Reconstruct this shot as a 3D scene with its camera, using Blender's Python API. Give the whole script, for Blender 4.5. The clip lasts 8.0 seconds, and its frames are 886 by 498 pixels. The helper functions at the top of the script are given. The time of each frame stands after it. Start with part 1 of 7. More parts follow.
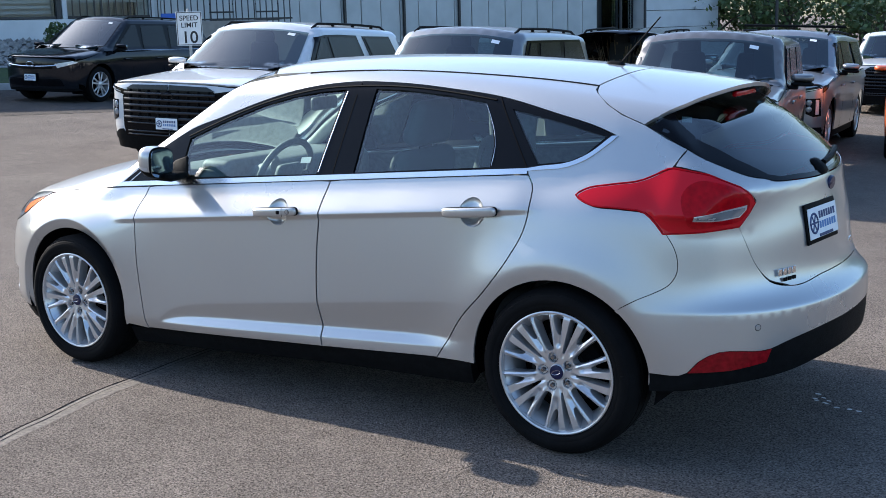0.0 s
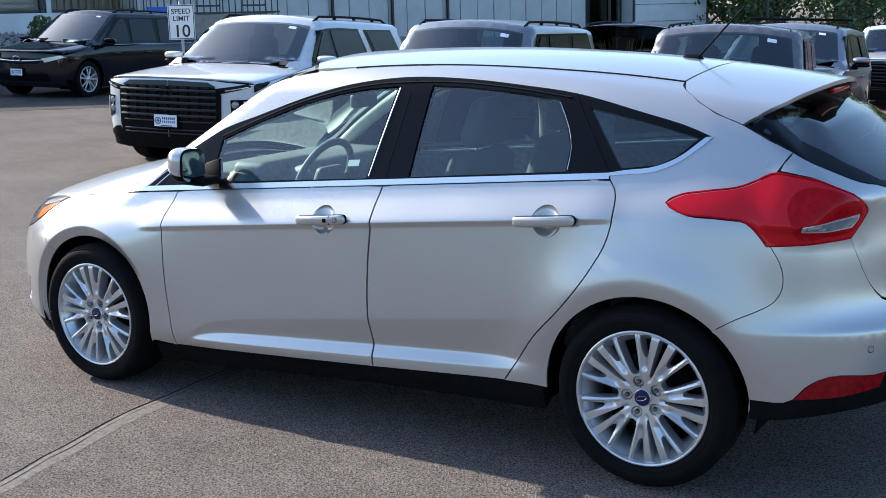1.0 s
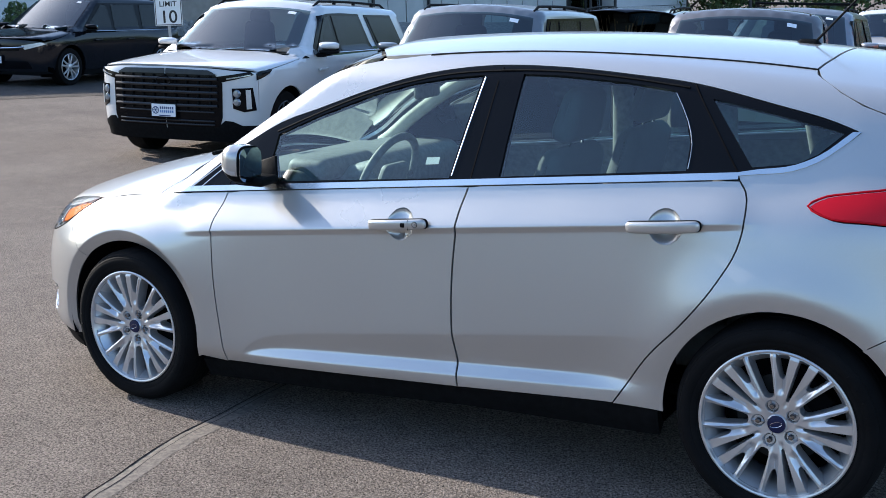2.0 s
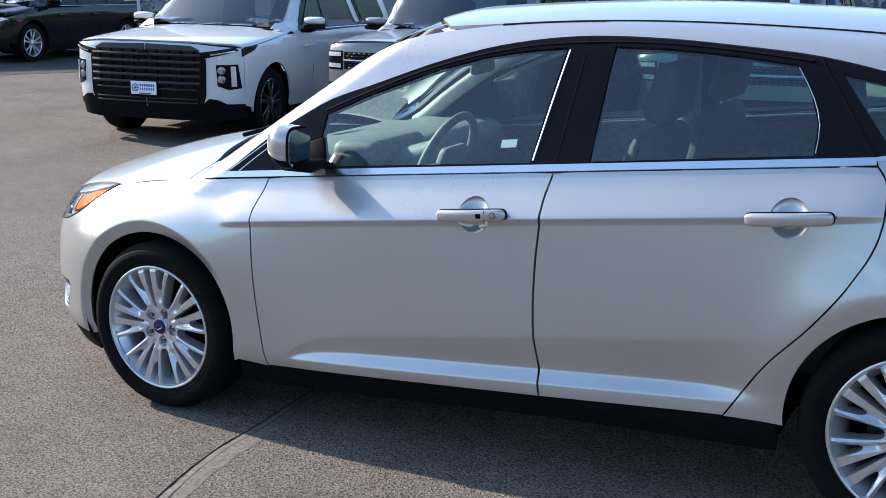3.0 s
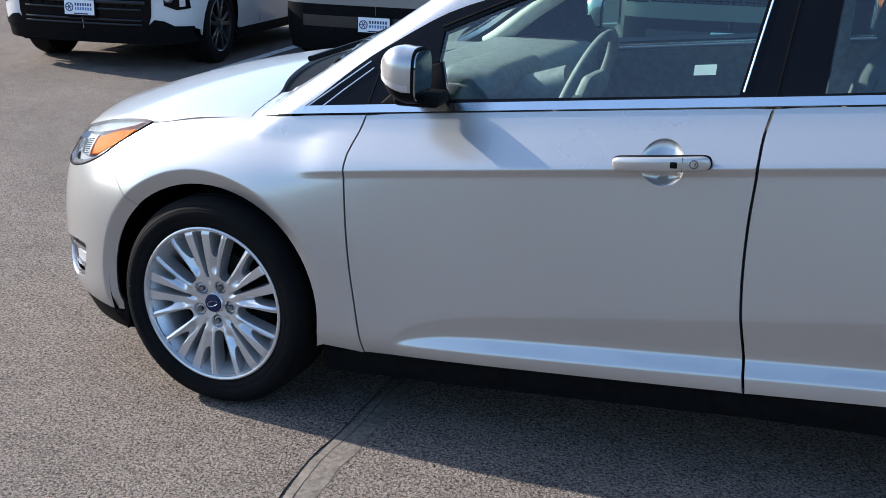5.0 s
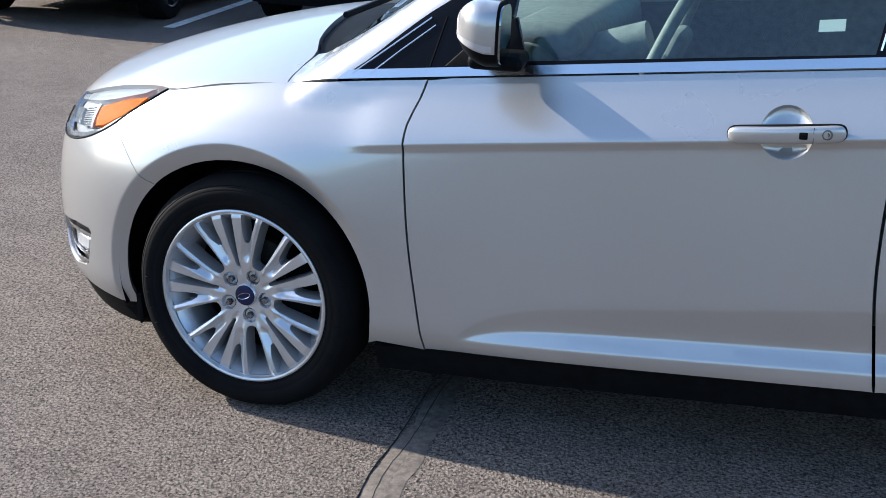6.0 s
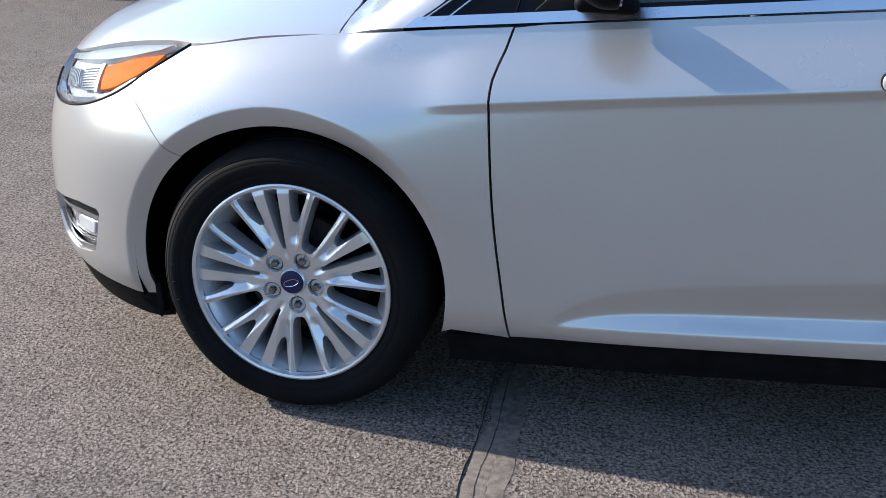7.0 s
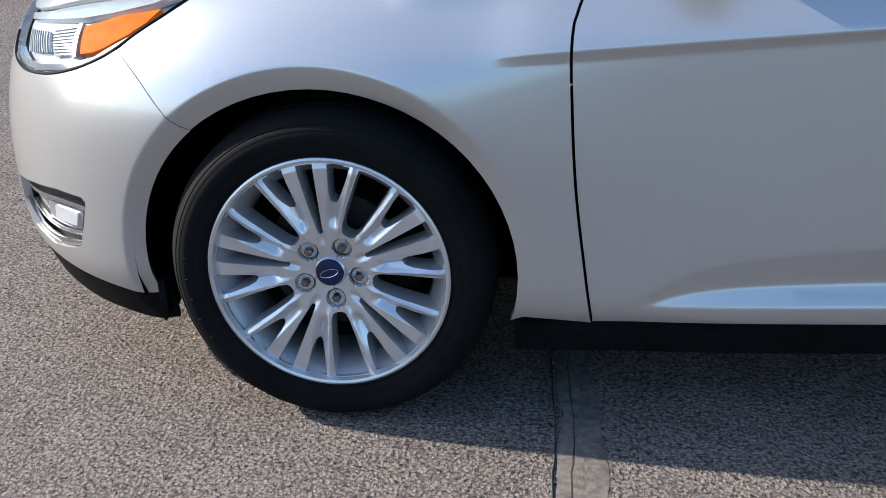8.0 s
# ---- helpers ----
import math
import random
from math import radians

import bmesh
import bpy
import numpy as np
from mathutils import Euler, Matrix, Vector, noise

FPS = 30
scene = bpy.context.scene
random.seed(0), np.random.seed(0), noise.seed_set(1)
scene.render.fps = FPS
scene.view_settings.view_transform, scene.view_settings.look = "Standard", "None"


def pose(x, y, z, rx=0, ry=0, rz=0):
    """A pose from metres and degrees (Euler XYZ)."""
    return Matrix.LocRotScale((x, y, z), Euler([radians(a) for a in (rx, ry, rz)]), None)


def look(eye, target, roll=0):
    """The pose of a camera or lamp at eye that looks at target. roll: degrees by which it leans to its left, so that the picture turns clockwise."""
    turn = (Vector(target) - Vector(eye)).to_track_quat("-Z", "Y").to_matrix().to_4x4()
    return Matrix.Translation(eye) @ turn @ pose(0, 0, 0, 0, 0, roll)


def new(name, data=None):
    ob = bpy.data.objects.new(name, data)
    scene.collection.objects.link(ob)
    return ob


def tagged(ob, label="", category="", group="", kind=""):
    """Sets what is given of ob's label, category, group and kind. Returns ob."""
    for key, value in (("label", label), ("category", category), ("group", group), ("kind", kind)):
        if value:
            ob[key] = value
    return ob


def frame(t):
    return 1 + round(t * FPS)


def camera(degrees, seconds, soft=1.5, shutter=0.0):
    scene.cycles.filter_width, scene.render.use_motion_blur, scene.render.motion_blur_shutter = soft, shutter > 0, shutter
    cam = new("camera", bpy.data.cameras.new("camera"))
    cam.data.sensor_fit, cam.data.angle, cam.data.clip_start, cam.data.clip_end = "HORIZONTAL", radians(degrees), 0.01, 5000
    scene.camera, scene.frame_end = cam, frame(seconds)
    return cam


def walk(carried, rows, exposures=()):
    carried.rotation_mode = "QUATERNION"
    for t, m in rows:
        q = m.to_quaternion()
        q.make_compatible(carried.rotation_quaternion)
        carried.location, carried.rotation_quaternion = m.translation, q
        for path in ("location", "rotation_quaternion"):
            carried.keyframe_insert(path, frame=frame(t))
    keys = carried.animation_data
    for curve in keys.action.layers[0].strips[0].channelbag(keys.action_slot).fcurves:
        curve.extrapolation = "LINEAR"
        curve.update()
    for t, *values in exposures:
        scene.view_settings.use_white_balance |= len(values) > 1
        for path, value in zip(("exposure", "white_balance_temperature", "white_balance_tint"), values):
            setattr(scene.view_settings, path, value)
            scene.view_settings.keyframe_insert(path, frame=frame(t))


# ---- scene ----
cam = camera(41.6, 8.0, soft=0.75)
PATH = [
    (0.0, (3.264, -4.592, 1.596), (2.199, -2.941, 1.219), -1.6),
    (0.5, (3.025, -4.491, 1.599), (1.976, -2.831, 1.220), -1.6),
    (1.0, (2.772, -4.403, 1.589), (1.735, -2.737, 1.202), -1.6),
    (1.5, (2.476, -4.324, 1.592), (1.456, -2.650, 1.194), -1.7),
    (3.0, (1.617, -4.034, 1.549), (0.691, -2.319, 1.101), -1.4),
    (3.5, (1.362, -3.940, 1.532), (0.471, -2.213, 1.057), -1.3),
    (4.0, (1.106, -3.800, 1.516), (0.254, -2.062, 1.009), -1.2),
    (4.5, (0.842, -3.689, 1.474), (0.035, -1.939, 0.938), -0.9),
    (6.0, (0.127, -3.341, 1.402), (-0.515, -1.561, 0.757), -0.6),
    (6.5, (-0.141, -3.236, 1.364), (-0.702, -1.440, 0.687), -0.5),
    (7.0, (-0.381, -3.111, 1.323), (-0.852, -1.305, 0.605), -0.7),
    (7.5, (-0.602, -2.953, 1.262), (-0.975, -1.136, 0.516), -1.1),
    (8.0, (-0.815, -2.837, 1.228), (-1.081, -1.017, 0.443), -1.4),
]
walk(cam, [(t, look(eye, aim, roll)) for t, eye, aim, roll in PATH], [(0.0, 1.36, 5380, 9), (8.0, 1.46, 5400, 9)])

# ---- light ----
SUN_DIR = Vector((-0.872, 0.096, 0.479))
world = bpy.data.worlds.new("sky")
scene.world = world
world.use_nodes = True
wn = world.node_tree.nodes
sky = wn.new("ShaderNodeTexSky")
sky.sky_type = "NISHITA"
sky.sun_disc = False
sky.sun_elevation = math.asin(SUN_DIR.normalized().z)
sky.sun_rotation = math.atan2(SUN_DIR.x, SUN_DIR.y)
sky.air_density, sky.dust_density, sky.ozone_density = 1.1, 1.6, 1.0
world.node_tree.links.new(sky.outputs[0], wn["Background"].inputs[0])
wn["Background"].inputs[1].default_value = 0.112
sun_data = bpy.data.lights.new("sun", "SUN")
sun_data.energy, sun_data.angle, sun_data.color = 4.6, radians(0.55), (1.0, 0.82, 0.61)
sun = new("sun", sun_data)
sun.matrix_world = look(SUN_DIR * 50, (0, 0, 0))

# ---- materials ----
def material(name, colour, rough=0.5, metal=0.0, noise_scale=0.0, vary=0.0, bump=0.0, bump_scale=0.0, coat=0.0, spec=0.5, colour2=None, detail=4.0):
    m = bpy.data.materials.new(name)
    m.use_nodes = True
    nt = m.node_tree
    b = nt.nodes["Principled BSDF"]
    b.inputs["Base Color"].default_value = (*colour, 1)
    b.inputs["Roughness"].default_value = rough
    b.inputs["Metallic"].default_value = metal
    b.inputs["Coat Weight"].default_value = coat
    b.inputs["Coat Roughness"].default_value = 0.03
    b.inputs["Specular IOR Level"].default_value = spec
    if noise_scale:
        tc = nt.nodes.new("ShaderNodeTexCoord")
        n = nt.nodes.new("ShaderNodeTexNoise")
        n.inputs["Scale"].default_value = noise_scale
        n.inputs["Detail"].default_value = detail
        nt.links.new(tc.outputs["Object"], n.inputs["Vector"])
        r = nt.nodes.new("ShaderNodeValToRGB")
        c2 = colour2 or tuple(c * (1 - vary) for c in colour)
        c1 = colour if colour2 else tuple(min(1, c * (1 + vary)) for c in colour)
        r.color_ramp.elements[0].position, r.color_ramp.elements[1].position = 0.32, 0.68
        r.color_ramp.elements[0].color, r.color_ramp.elements[1].color = (*c2, 1), (*c1, 1)
        nt.links.new(n.outputs[0], r.inputs[0])
        nt.links.new(r.outputs[0], b.inputs["Base Color"])
        if bump:
            n2 = nt.nodes.new("ShaderNodeTexNoise")
            n2.inputs["Scale"].default_value = bump_scale or noise_scale * 4
            n2.inputs["Detail"].default_value = 5
            nt.links.new(tc.outputs["Object"], n2.inputs["Vector"])
            bp = nt.nodes.new("ShaderNodeBump")
            bp.inputs["Strength"].default_value = 1.0
            bp.inputs["Distance"].default_value = bump
            nt.links.new(n2.outputs[0], bp.inputs["Height"])
            nt.links.new(bp.outputs[0], b.inputs["Normal"])
    return m


def glass_material(name, tint, rough=0.0, see=0.8, ior=1.85):
    """Thin tinted pane: mirror-like by angle, else see-through with its tint."""
    m = bpy.data.materials.new(name)
    m.use_nodes = True
    nt = m.node_tree
    nt.nodes.remove(nt.nodes["Principled BSDF"])
    out = nt.nodes["Material Output"]
    fres = nt.nodes.new("ShaderNodeFresnel")
    fres.inputs[0].default_value = ior
    gl = nt.nodes.new("ShaderNodeBsdfGlossy")
    gl.inputs["Roughness"].default_value = rough
    tr = nt.nodes.new("ShaderNodeBsdfTransparent")
    tr.inputs[0].default_value = (*[c * see for c in tint], 1)
    mix = nt.nodes.new("ShaderNodeMixShader")
    nt.links.new(fres.outputs[0], mix.inputs[0])
    nt.links.new(tr.outputs[0], mix.inputs[1])
    nt.links.new(gl.outputs[0], mix.inputs[2])
    nt.links.new(mix.outputs[0], out.inputs[0])
    return m


def flake_paint(name, colour, rough=0.34, metal=0.55, coat=0.75, spec=0.5):
    """Metallic car paint: flakes under a clear coat, with dust."""
    m = material(name, colour, rough, metal, coat=coat, spec=spec)
    nt = m.node_tree
    b = nt.nodes["Principled BSDF"]
    tc = nt.nodes.new("ShaderNodeTexCoord")
    v = nt.nodes.new("ShaderNodeTexVoronoi")
    v.inputs["Scale"].default_value = 900
    nt.links.new(tc.outputs["Object"], v.inputs["Vector"])
    n = nt.nodes.new("ShaderNodeTexNoise")
    n.inputs["Scale"].default_value = 2.5
    n.inputs["Detail"].default_value = 6
    nt.links.new(tc.outputs["Object"], n.inputs["Vector"])
    mx = nt.nodes.new("ShaderNodeMix")
    mx.data_type = "RGBA"
    mx.inputs[6].default_value = (*[c * 0.95 for c in colour], 1)
    mx.inputs[7].default_value = (*[min(1, c * 1.05) for c in colour], 1)
    nt.links.new(v.outputs["Color"], mx.inputs[0])
    nt.links.new(mx.outputs[2], b.inputs["Base Color"])
    mr = nt.nodes.new("ShaderNodeMapRange")
    mr.inputs[3].default_value, mr.inputs[4].default_value = rough - 0.04, rough + 0.06
    nt.links.new(n.outputs[0], mr.inputs[0])
    nt.links.new(mr.outputs[0], b.inputs["Roughness"])
    b.inputs["Coat Roughness"].default_value = 0.09
    return m


M = dict(
    silver=flake_paint("silver_paint", (0.456, 0.450, 0.442), 0.28, 0.64, 0.85),
    white=material("white_paint", (0.56, 0.56, 0.56), 0.35, 0, 1.5, 0.03, coat=1.0),
    grey=flake_paint("grey_paint", (0.20, 0.205, 0.21)),
    taupe=flake_paint("taupe_paint", (0.16, 0.15, 0.145)),
    steel_paint=flake_paint("steel_silver_paint", (0.27, 0.275, 0.285), 0.3, 0.6),
    darkpaint=material("black_paint", (0.006, 0.007, 0.010), 0.10, 0, 2, 0.1, spec=0.45),
    orange=material("orange_paint", (0.55, 0.11, 0.02), 0.35, 0.2, 2, 0.05, coat=1.0),
    black=material("black_plastic", (0.006, 0.0065, 0.0072), 0.55, 0, 30, 0.25, 0.0006, 400, spec=0.04),
    gloss=material("gloss_black_trim", (0.0040, 0.0042, 0.0055), 0.15, 0, 3, 0.2, spec=0.12),
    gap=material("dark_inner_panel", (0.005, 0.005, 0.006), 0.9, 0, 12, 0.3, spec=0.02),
    chrome=material("chrome", (0.80, 0.81, 0.83), 0.10, 1.0, 6, 0.04),
    mirror=material("mirror_glass", (0.30, 0.34, 0.37), 0.02, 1.0),
    satin=material("satin_bright_trim", (0.62, 0.63, 0.65), 0.22, 1.0, 6, 0.05),
    alloy=material("painted_alloy", (0.56, 0.56, 0.575), 0.32, 0.72, 14, 0.06, coat=0.3),
    alloy_dark=material("dark_alloy", (0.025, 0.025, 0.028), 0.3, 0.3, 14, 0.1, coat=0.4),
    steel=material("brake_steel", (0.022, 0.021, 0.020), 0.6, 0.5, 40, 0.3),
    steel_bright=material("plated_nut", (0.24, 0.24, 0.25), 0.22, 1.0, 40, 0.15),
    tyre=material("tyre_rubber", (0.0045, 0.0045, 0.005), 0.85, 0, 9, 0.3, 0.0006, 160, spec=0.12),
    glass=glass_material("tinted_side_glass", (0.70, 0.97, 0.93), see=0.98, ior=1.84),
    glass_dark=glass_material("dark_privacy_glass", (0.16, 0.19, 0.20), rough=0.22, see=0.9, ior=1.45),
    glass_rear=glass_material("tinted_rear_glass", (0.30, 0.44, 0.45), see=0.8, ior=2.0),
    glass_clear=glass_material("clear_glass", (0.86, 0.93, 0.92), see=0.95),
    lens=glass_material("clear_lamp_lens", (0.95, 0.97, 0.98), see=0.98, ior=1.08),
    red=material("red_lamp_lens", (0.48, 0.003, 0.012), 0.07, 0, 3, 0.10, spec=0.3),
    red_deep=material("deep_red_lens", (0.34, 0.002, 0.007), 0.10, 0, 50, 0.2, spec=0.14),
    red_dark=material("dark_red_reflector", (0.20, 0.004, 0.008), 0.12, 0, 60, 0.25, spec=0.2),
    amber=material("amber_lens", (0.50, 0.105, 0.006), 0.6, 0, 40, 0.22, spec=0.02),
    lamp_sky=material("pale_lamp_trim_sheen", (0.36, 0.39, 0.41), 0.20, 0.40, 20, 0.1),
    lamp=material("lamp_reflector", (0.55, 0.56, 0.58), 0.28, 0.45, 20, 0.1),
    lamp_grey=material("dim_lamp_projector", (0.35, 0.37, 0.40), 0.12, 0.6, 20, 0.1),
    fog_grey=material("grey_bezel_plastic", (0.045, 0.046, 0.048), 0.45, 0, 30, 0.2),
    chamber=material("bright_lamp_chamber", (0.56, 0.58, 0.60), 0.22, 0.45, 20, 0.12),
    grille_top=material("satin_black_grille", (0.016, 0.017, 0.019), 0.32, 0, 20, 0.2, spec=0.4),
    blue=material("blue_badge", (0.005, 0.009, 0.045), 0.35, 0, 20, 0.1, coat=0.2, spec=0.3),
    cloth=material("dark_seat_cloth", (0.075, 0.080, 0.081), 0.9, 0, 160, 0.12, 0.001, 500),
    dash=material("dark_dash_plastic", (0.135, 0.143, 0.143), 0.6, 0, 40, 0.2, 0.0008, 300),
    liner=material("pale_headliner", (0.52, 0.53, 0.50), 0.9, 0, 30, 0.06),
    paper=material("white_paper", (0.75, 0.77, 0.80), 0.6, 0, 20, 0.04),
    ink=material("dark_blue_print", (0.03, 0.05, 0.14), 0.6, 0, 20, 0.1),
    sky_ink=material("pale_blue_print", (0.10, 0.20, 0.42), 0.6, 0, 20, 0.1),
    signwhite=material("sign_white", (0.78, 0.78, 0.76), 0.5, 0, 6, 0.05),
    signblack=material("sign_black", (0.015, 0.015, 0.016), 0.5, 0, 6, 0.1),
    galv=material("galvanised_steel", (0.33, 0.34, 0.35), 0.45, 0.7, 15, 0.12),
)
# ---- mesh helpers ----
def link_mesh(name, verts, faces, mat, parent=None, label="", loop_normals=None, flat=False):
    me = bpy.data.meshes.new(name)
    me.from_pydata([tuple(map(float, v)) for v in verts], [], [tuple(map(int, f)) for f in faces])
    me.materials.append(M[mat] if isinstance(mat, str) else mat)
    me.polygons.foreach_set("use_smooth", [not flat] * len(me.polygons))
    me.update()
    if loop_normals is not None:
        me.normals_split_custom_set(loop_normals)
    ob = new(name, me)
    if parent is not None:
        ob.parent = parent
    if label:
        tagged(ob, label)
    return ob


def part(name, bm, mat, parent=None, label="", smooth_angle=40):
    """Links a bmesh as one mesh object under a thing or a part."""
    me = bpy.data.meshes.new(name)
    bmesh.ops.recalc_face_normals(bm, faces=bm.faces)
    for f in bm.faces:
        f.smooth = True
    for e in bm.edges:
        e.smooth = len(e.link_faces) < 2 or e.calc_face_angle(0) < radians(smooth_angle)
    bm.to_mesh(me)
    bm.free()
    me.materials.append(M[mat] if isinstance(mat, str) else mat)
    ob = new(name, me)
    if parent is not None:
        ob.parent = parent
    if label:
        tagged(ob, label)
    return ob


def thing(name, m, label, category, group="", kind=""):
    ob = new(name)
    ob.matrix_world = m
    return tagged(ob, label, category, group, kind)


def bm_box(size, centre=(0, 0, 0), bevel=0.0, seg=2, taper=(1, 1), m=None):
    bm = bmesh.new()
    bmesh.ops.create_cube(bm, size=1)
    for v in bm.verts:
        k = 1 if v.co.z < 0 else 0
        v.co = Vector((v.co.x * size[0] * (1 if k else taper[0]), v.co.y * size[1] * (1 if k else taper[1]), v.co.z * size[2]))
    if bevel:
        bmesh.ops.bevel(bm, geom=bm.edges[:] + bm.verts[:], offset=bevel, segments=seg, affect="EDGES", profile=0.5)
    if m is not None:
        bmesh.ops.transform(bm, matrix=m, verts=bm.verts)
    bmesh.ops.translate(bm, vec=centre, verts=bm.verts)
    return bm


def bm_tube(points, radius, n=8, closed=False, radii=None):
    """A round bar along points."""
    bm = bmesh.new()
    pts = [Vector(p) for p in points]
    rings = []
    for i, p in enumerate(pts):
        a = pts[i - 1] if (i or closed) else p
        b = pts[(i + 1) % len(pts)] if (i < len(pts) - 1 or closed) else p
        t = (b - a).normalized()
        u = t.cross(Vector((0, 0, 1)))
        if u.length < 0.05:
            u = t.cross(Vector((0, 1, 0)))
        u.normalize()
        w = t.cross(u)
        r = radii[i] if radii else radius
        rings.append([bm.verts.new(p + r * (math.cos(2 * math.pi * k / n) * u + math.sin(2 * math.pi * k / n) * w)) for k in range(n)])
    for i in range(len(rings) - (0 if closed else 1)):
        a, b = rings[i], rings[(i + 1) % len(rings)]
        for k in range(n):
            bm.faces.new((a[k], a[(k + 1) % n], b[(k + 1) % n], b[k]))
    if not closed:
        bm.faces.new(rings[0][::-1])
        bm.faces.new(rings[-1])
    return bm


def bm_lathe(profile, n=48, axis="y"):
    """Turns (radius, offset) pairs round the axis."""
    bm = bmesh.new()
    rings = []
    for r, o in profile:
        ring = []
        for k in range(n):
            a = 2 * math.pi * k / n
            ring.append(bm.verts.new((r * math.cos(a), o, r * math.sin(a)) if axis == "y" else (r * math.cos(a), r * math.sin(a), o)))
        rings.append(ring)
    for a, b in zip(rings, rings[1:]):
        for k in range(n):
            bm.faces.new((a[k], a[(k + 1) % n], b[(k + 1) % n], b[k]))
    return bm


def bm_extrude(outline, depth, axis="z", bevel=0.0):
    """A flat outline (pairs) pulled to a slab; axis is its thin direction."""
    bm = bmesh.new()
    def put(a, b, c):
        return (a, b, c) if axis == "z" else ((a, c, b) if axis == "y" else (c, a, b))
    lo = [bm.verts.new(put(a, b, -depth / 2)) for a, b in outline]
    hi = [bm.verts.new(put(a, b, depth / 2)) for a, b in outline]
    n = len(outline)
    bm.faces.new(lo[::-1])
    bm.faces.new(hi)
    for i in range(n):
        bm.faces.new((lo[i], lo[(i + 1) % n], hi[(i + 1) % n], hi[i]))
    if bevel:
        bmesh.ops.bevel(bm, geom=bm.edges[:], offset=bevel, segments=2, affect="EDGES", profile=0.5)
    return bm


def smooth_line(pts, step, closed=False, curve=True):
    """Points at about the given step along a soft curve through pts."""
    p = np.array(pts, float)
    out = []
    n = len(p)
    for i in range(n if closed else n - 1):
        a, b = p[i], p[(i + 1) % n]
        a0 = p[i - 1] if (i or closed) else 2 * a - b
        b1 = p[(i + 2) % n] if (i + 2 < n or closed) else 2 * b - a
        k = max(1, int(math.ceil(np.linalg.norm(b - a) / step)))
        for j in range(k):
            t = j / k
            if curve:
                d1, d0, d2 = max(np.linalg.norm(b - a), 1e-6), max(np.linalg.norm(a - a0), 1e-6), max(np.linalg.norm(b1 - b), 1e-6)
                ma = ((b - a) / d1 * d0 + (a - a0) / d0 * d1) / (d0 + d1) * d1
                mb = ((b1 - b) / d2 * d1 + (b - a) / d1 * d2) / (d1 + d2) * d1
                out.append((2 * t**3 - 3 * t * t + 1) * a + (t**3 - 2 * t * t + t) * ma + (-2 * t**3 + 3 * t * t) * b + (t**3 - t * t) * mb)
            else:
                out.append(a + t * (b - a))
    if not closed:
        out.append(p[-1])
    return [tuple(q) for q in out]


# ---- a car's skin: a smooth solid whose panels are cut out by their outlines ----
def unit(v):
    return np.array(v, float) / np.linalg.norm(v)


def frame_of(way, flat):
    """Looking way into the skin, with flat as the first direction across."""
    w = unit(way)
    a = unit(np.array(flat, float) - np.dot(flat, w) * w)
    return w, a, np.cross(a, w)


SIDE = frame_of((0, 1, 0), (1, 0, 0))
TOP = frame_of((0, 0, -1), (1, 0, 0))
RAIL = frame_of((-0.15, 0.86, -0.48), (1, 0, 0))
REAR_CORNER = frame_of((-0.72, 0.69, 0), (1, 0.9, 0))
FRONT_CORNER = frame_of((0.72, 0.69, 0), (1, -0.9, 0))
HATCH = frame_of((-0.80, 0.30, -0.52), (0, 1, 0))
SCREEN = frame_of((0.45, 0, -0.89), (0, 1, 0))


def onto(solid, fr, ab, inset=0.0):
    """Drops points given across the frame onto the solid's skin."""
    w, a, b = fr
    ab = np.asarray(ab, float)
    base = ab[:, :1] * a + ab[:, 1:] * b
    ts = np.linspace(-2.7, 0.7, 190)
    lo = np.full(len(ab), np.nan)
    prev = None
    hi = np.full(len(ab), 0.0)
    for t in ts:
        p = base + t * w
        inside = solid(p[:, 0], p[:, 1], p[:, 2]) + inset < 0
        fresh = inside & np.isnan(lo)
        lo[fresh], hi[fresh] = t - (ts[1] - ts[0]), t
    miss = np.isnan(lo)
    lo[miss] = hi[miss] = 0
    for _ in range(26):
        mid = (lo + hi) / 2
        p = base + mid[:, None] * w
        inside = solid(p[:, 0], p[:, 1], p[:, 2]) + inset < 0
        hi = np.where(inside, mid, hi)
        lo = np.where(inside, lo, mid)
    return base + hi[:, None] * w, miss


def skin_normals(solid, p, e=0.0015):
    n = np.empty_like(p)
    for i in range(3):
        d = np.zeros(3)
        d[i] = e
        n[:, i] = solid(*(p + d).T) - solid(*(p - d).T)
    return n / np.maximum(np.linalg.norm(n, axis=1)[:, None], 1e-9)


def inside_polygon(poly, q):
    x, y = q[:, 0], q[:, 1]
    c = np.zeros(len(q), bool)
    j = len(poly) - 1
    for i in range(len(poly)):
        (xi, yi), (xj, yj) = poly[i], poly[j]
        if yi != yj:
            c ^= ((yi > y) != (yj > y)) & (x < (xj - xi) * (y - yi) / (yj - yi) + xi)
        j = i
    return c


from mathutils.geometry import delaunay_2d_cdt


TWINS = {}


def part_pair(name, bm, mat, left, right, label="", smooth_angle=40):
    """The same part under two mirrored parents."""
    other = bm.copy()
    bmesh.ops.scale(other, vec=(1, -1, 1), verts=other.verts)
    bmesh.ops.reverse_faces(other, faces=other.faces)
    part(name, other, mat, right, label, smooth_angle)
    return part(name, bm, mat, left, label, smooth_angle)


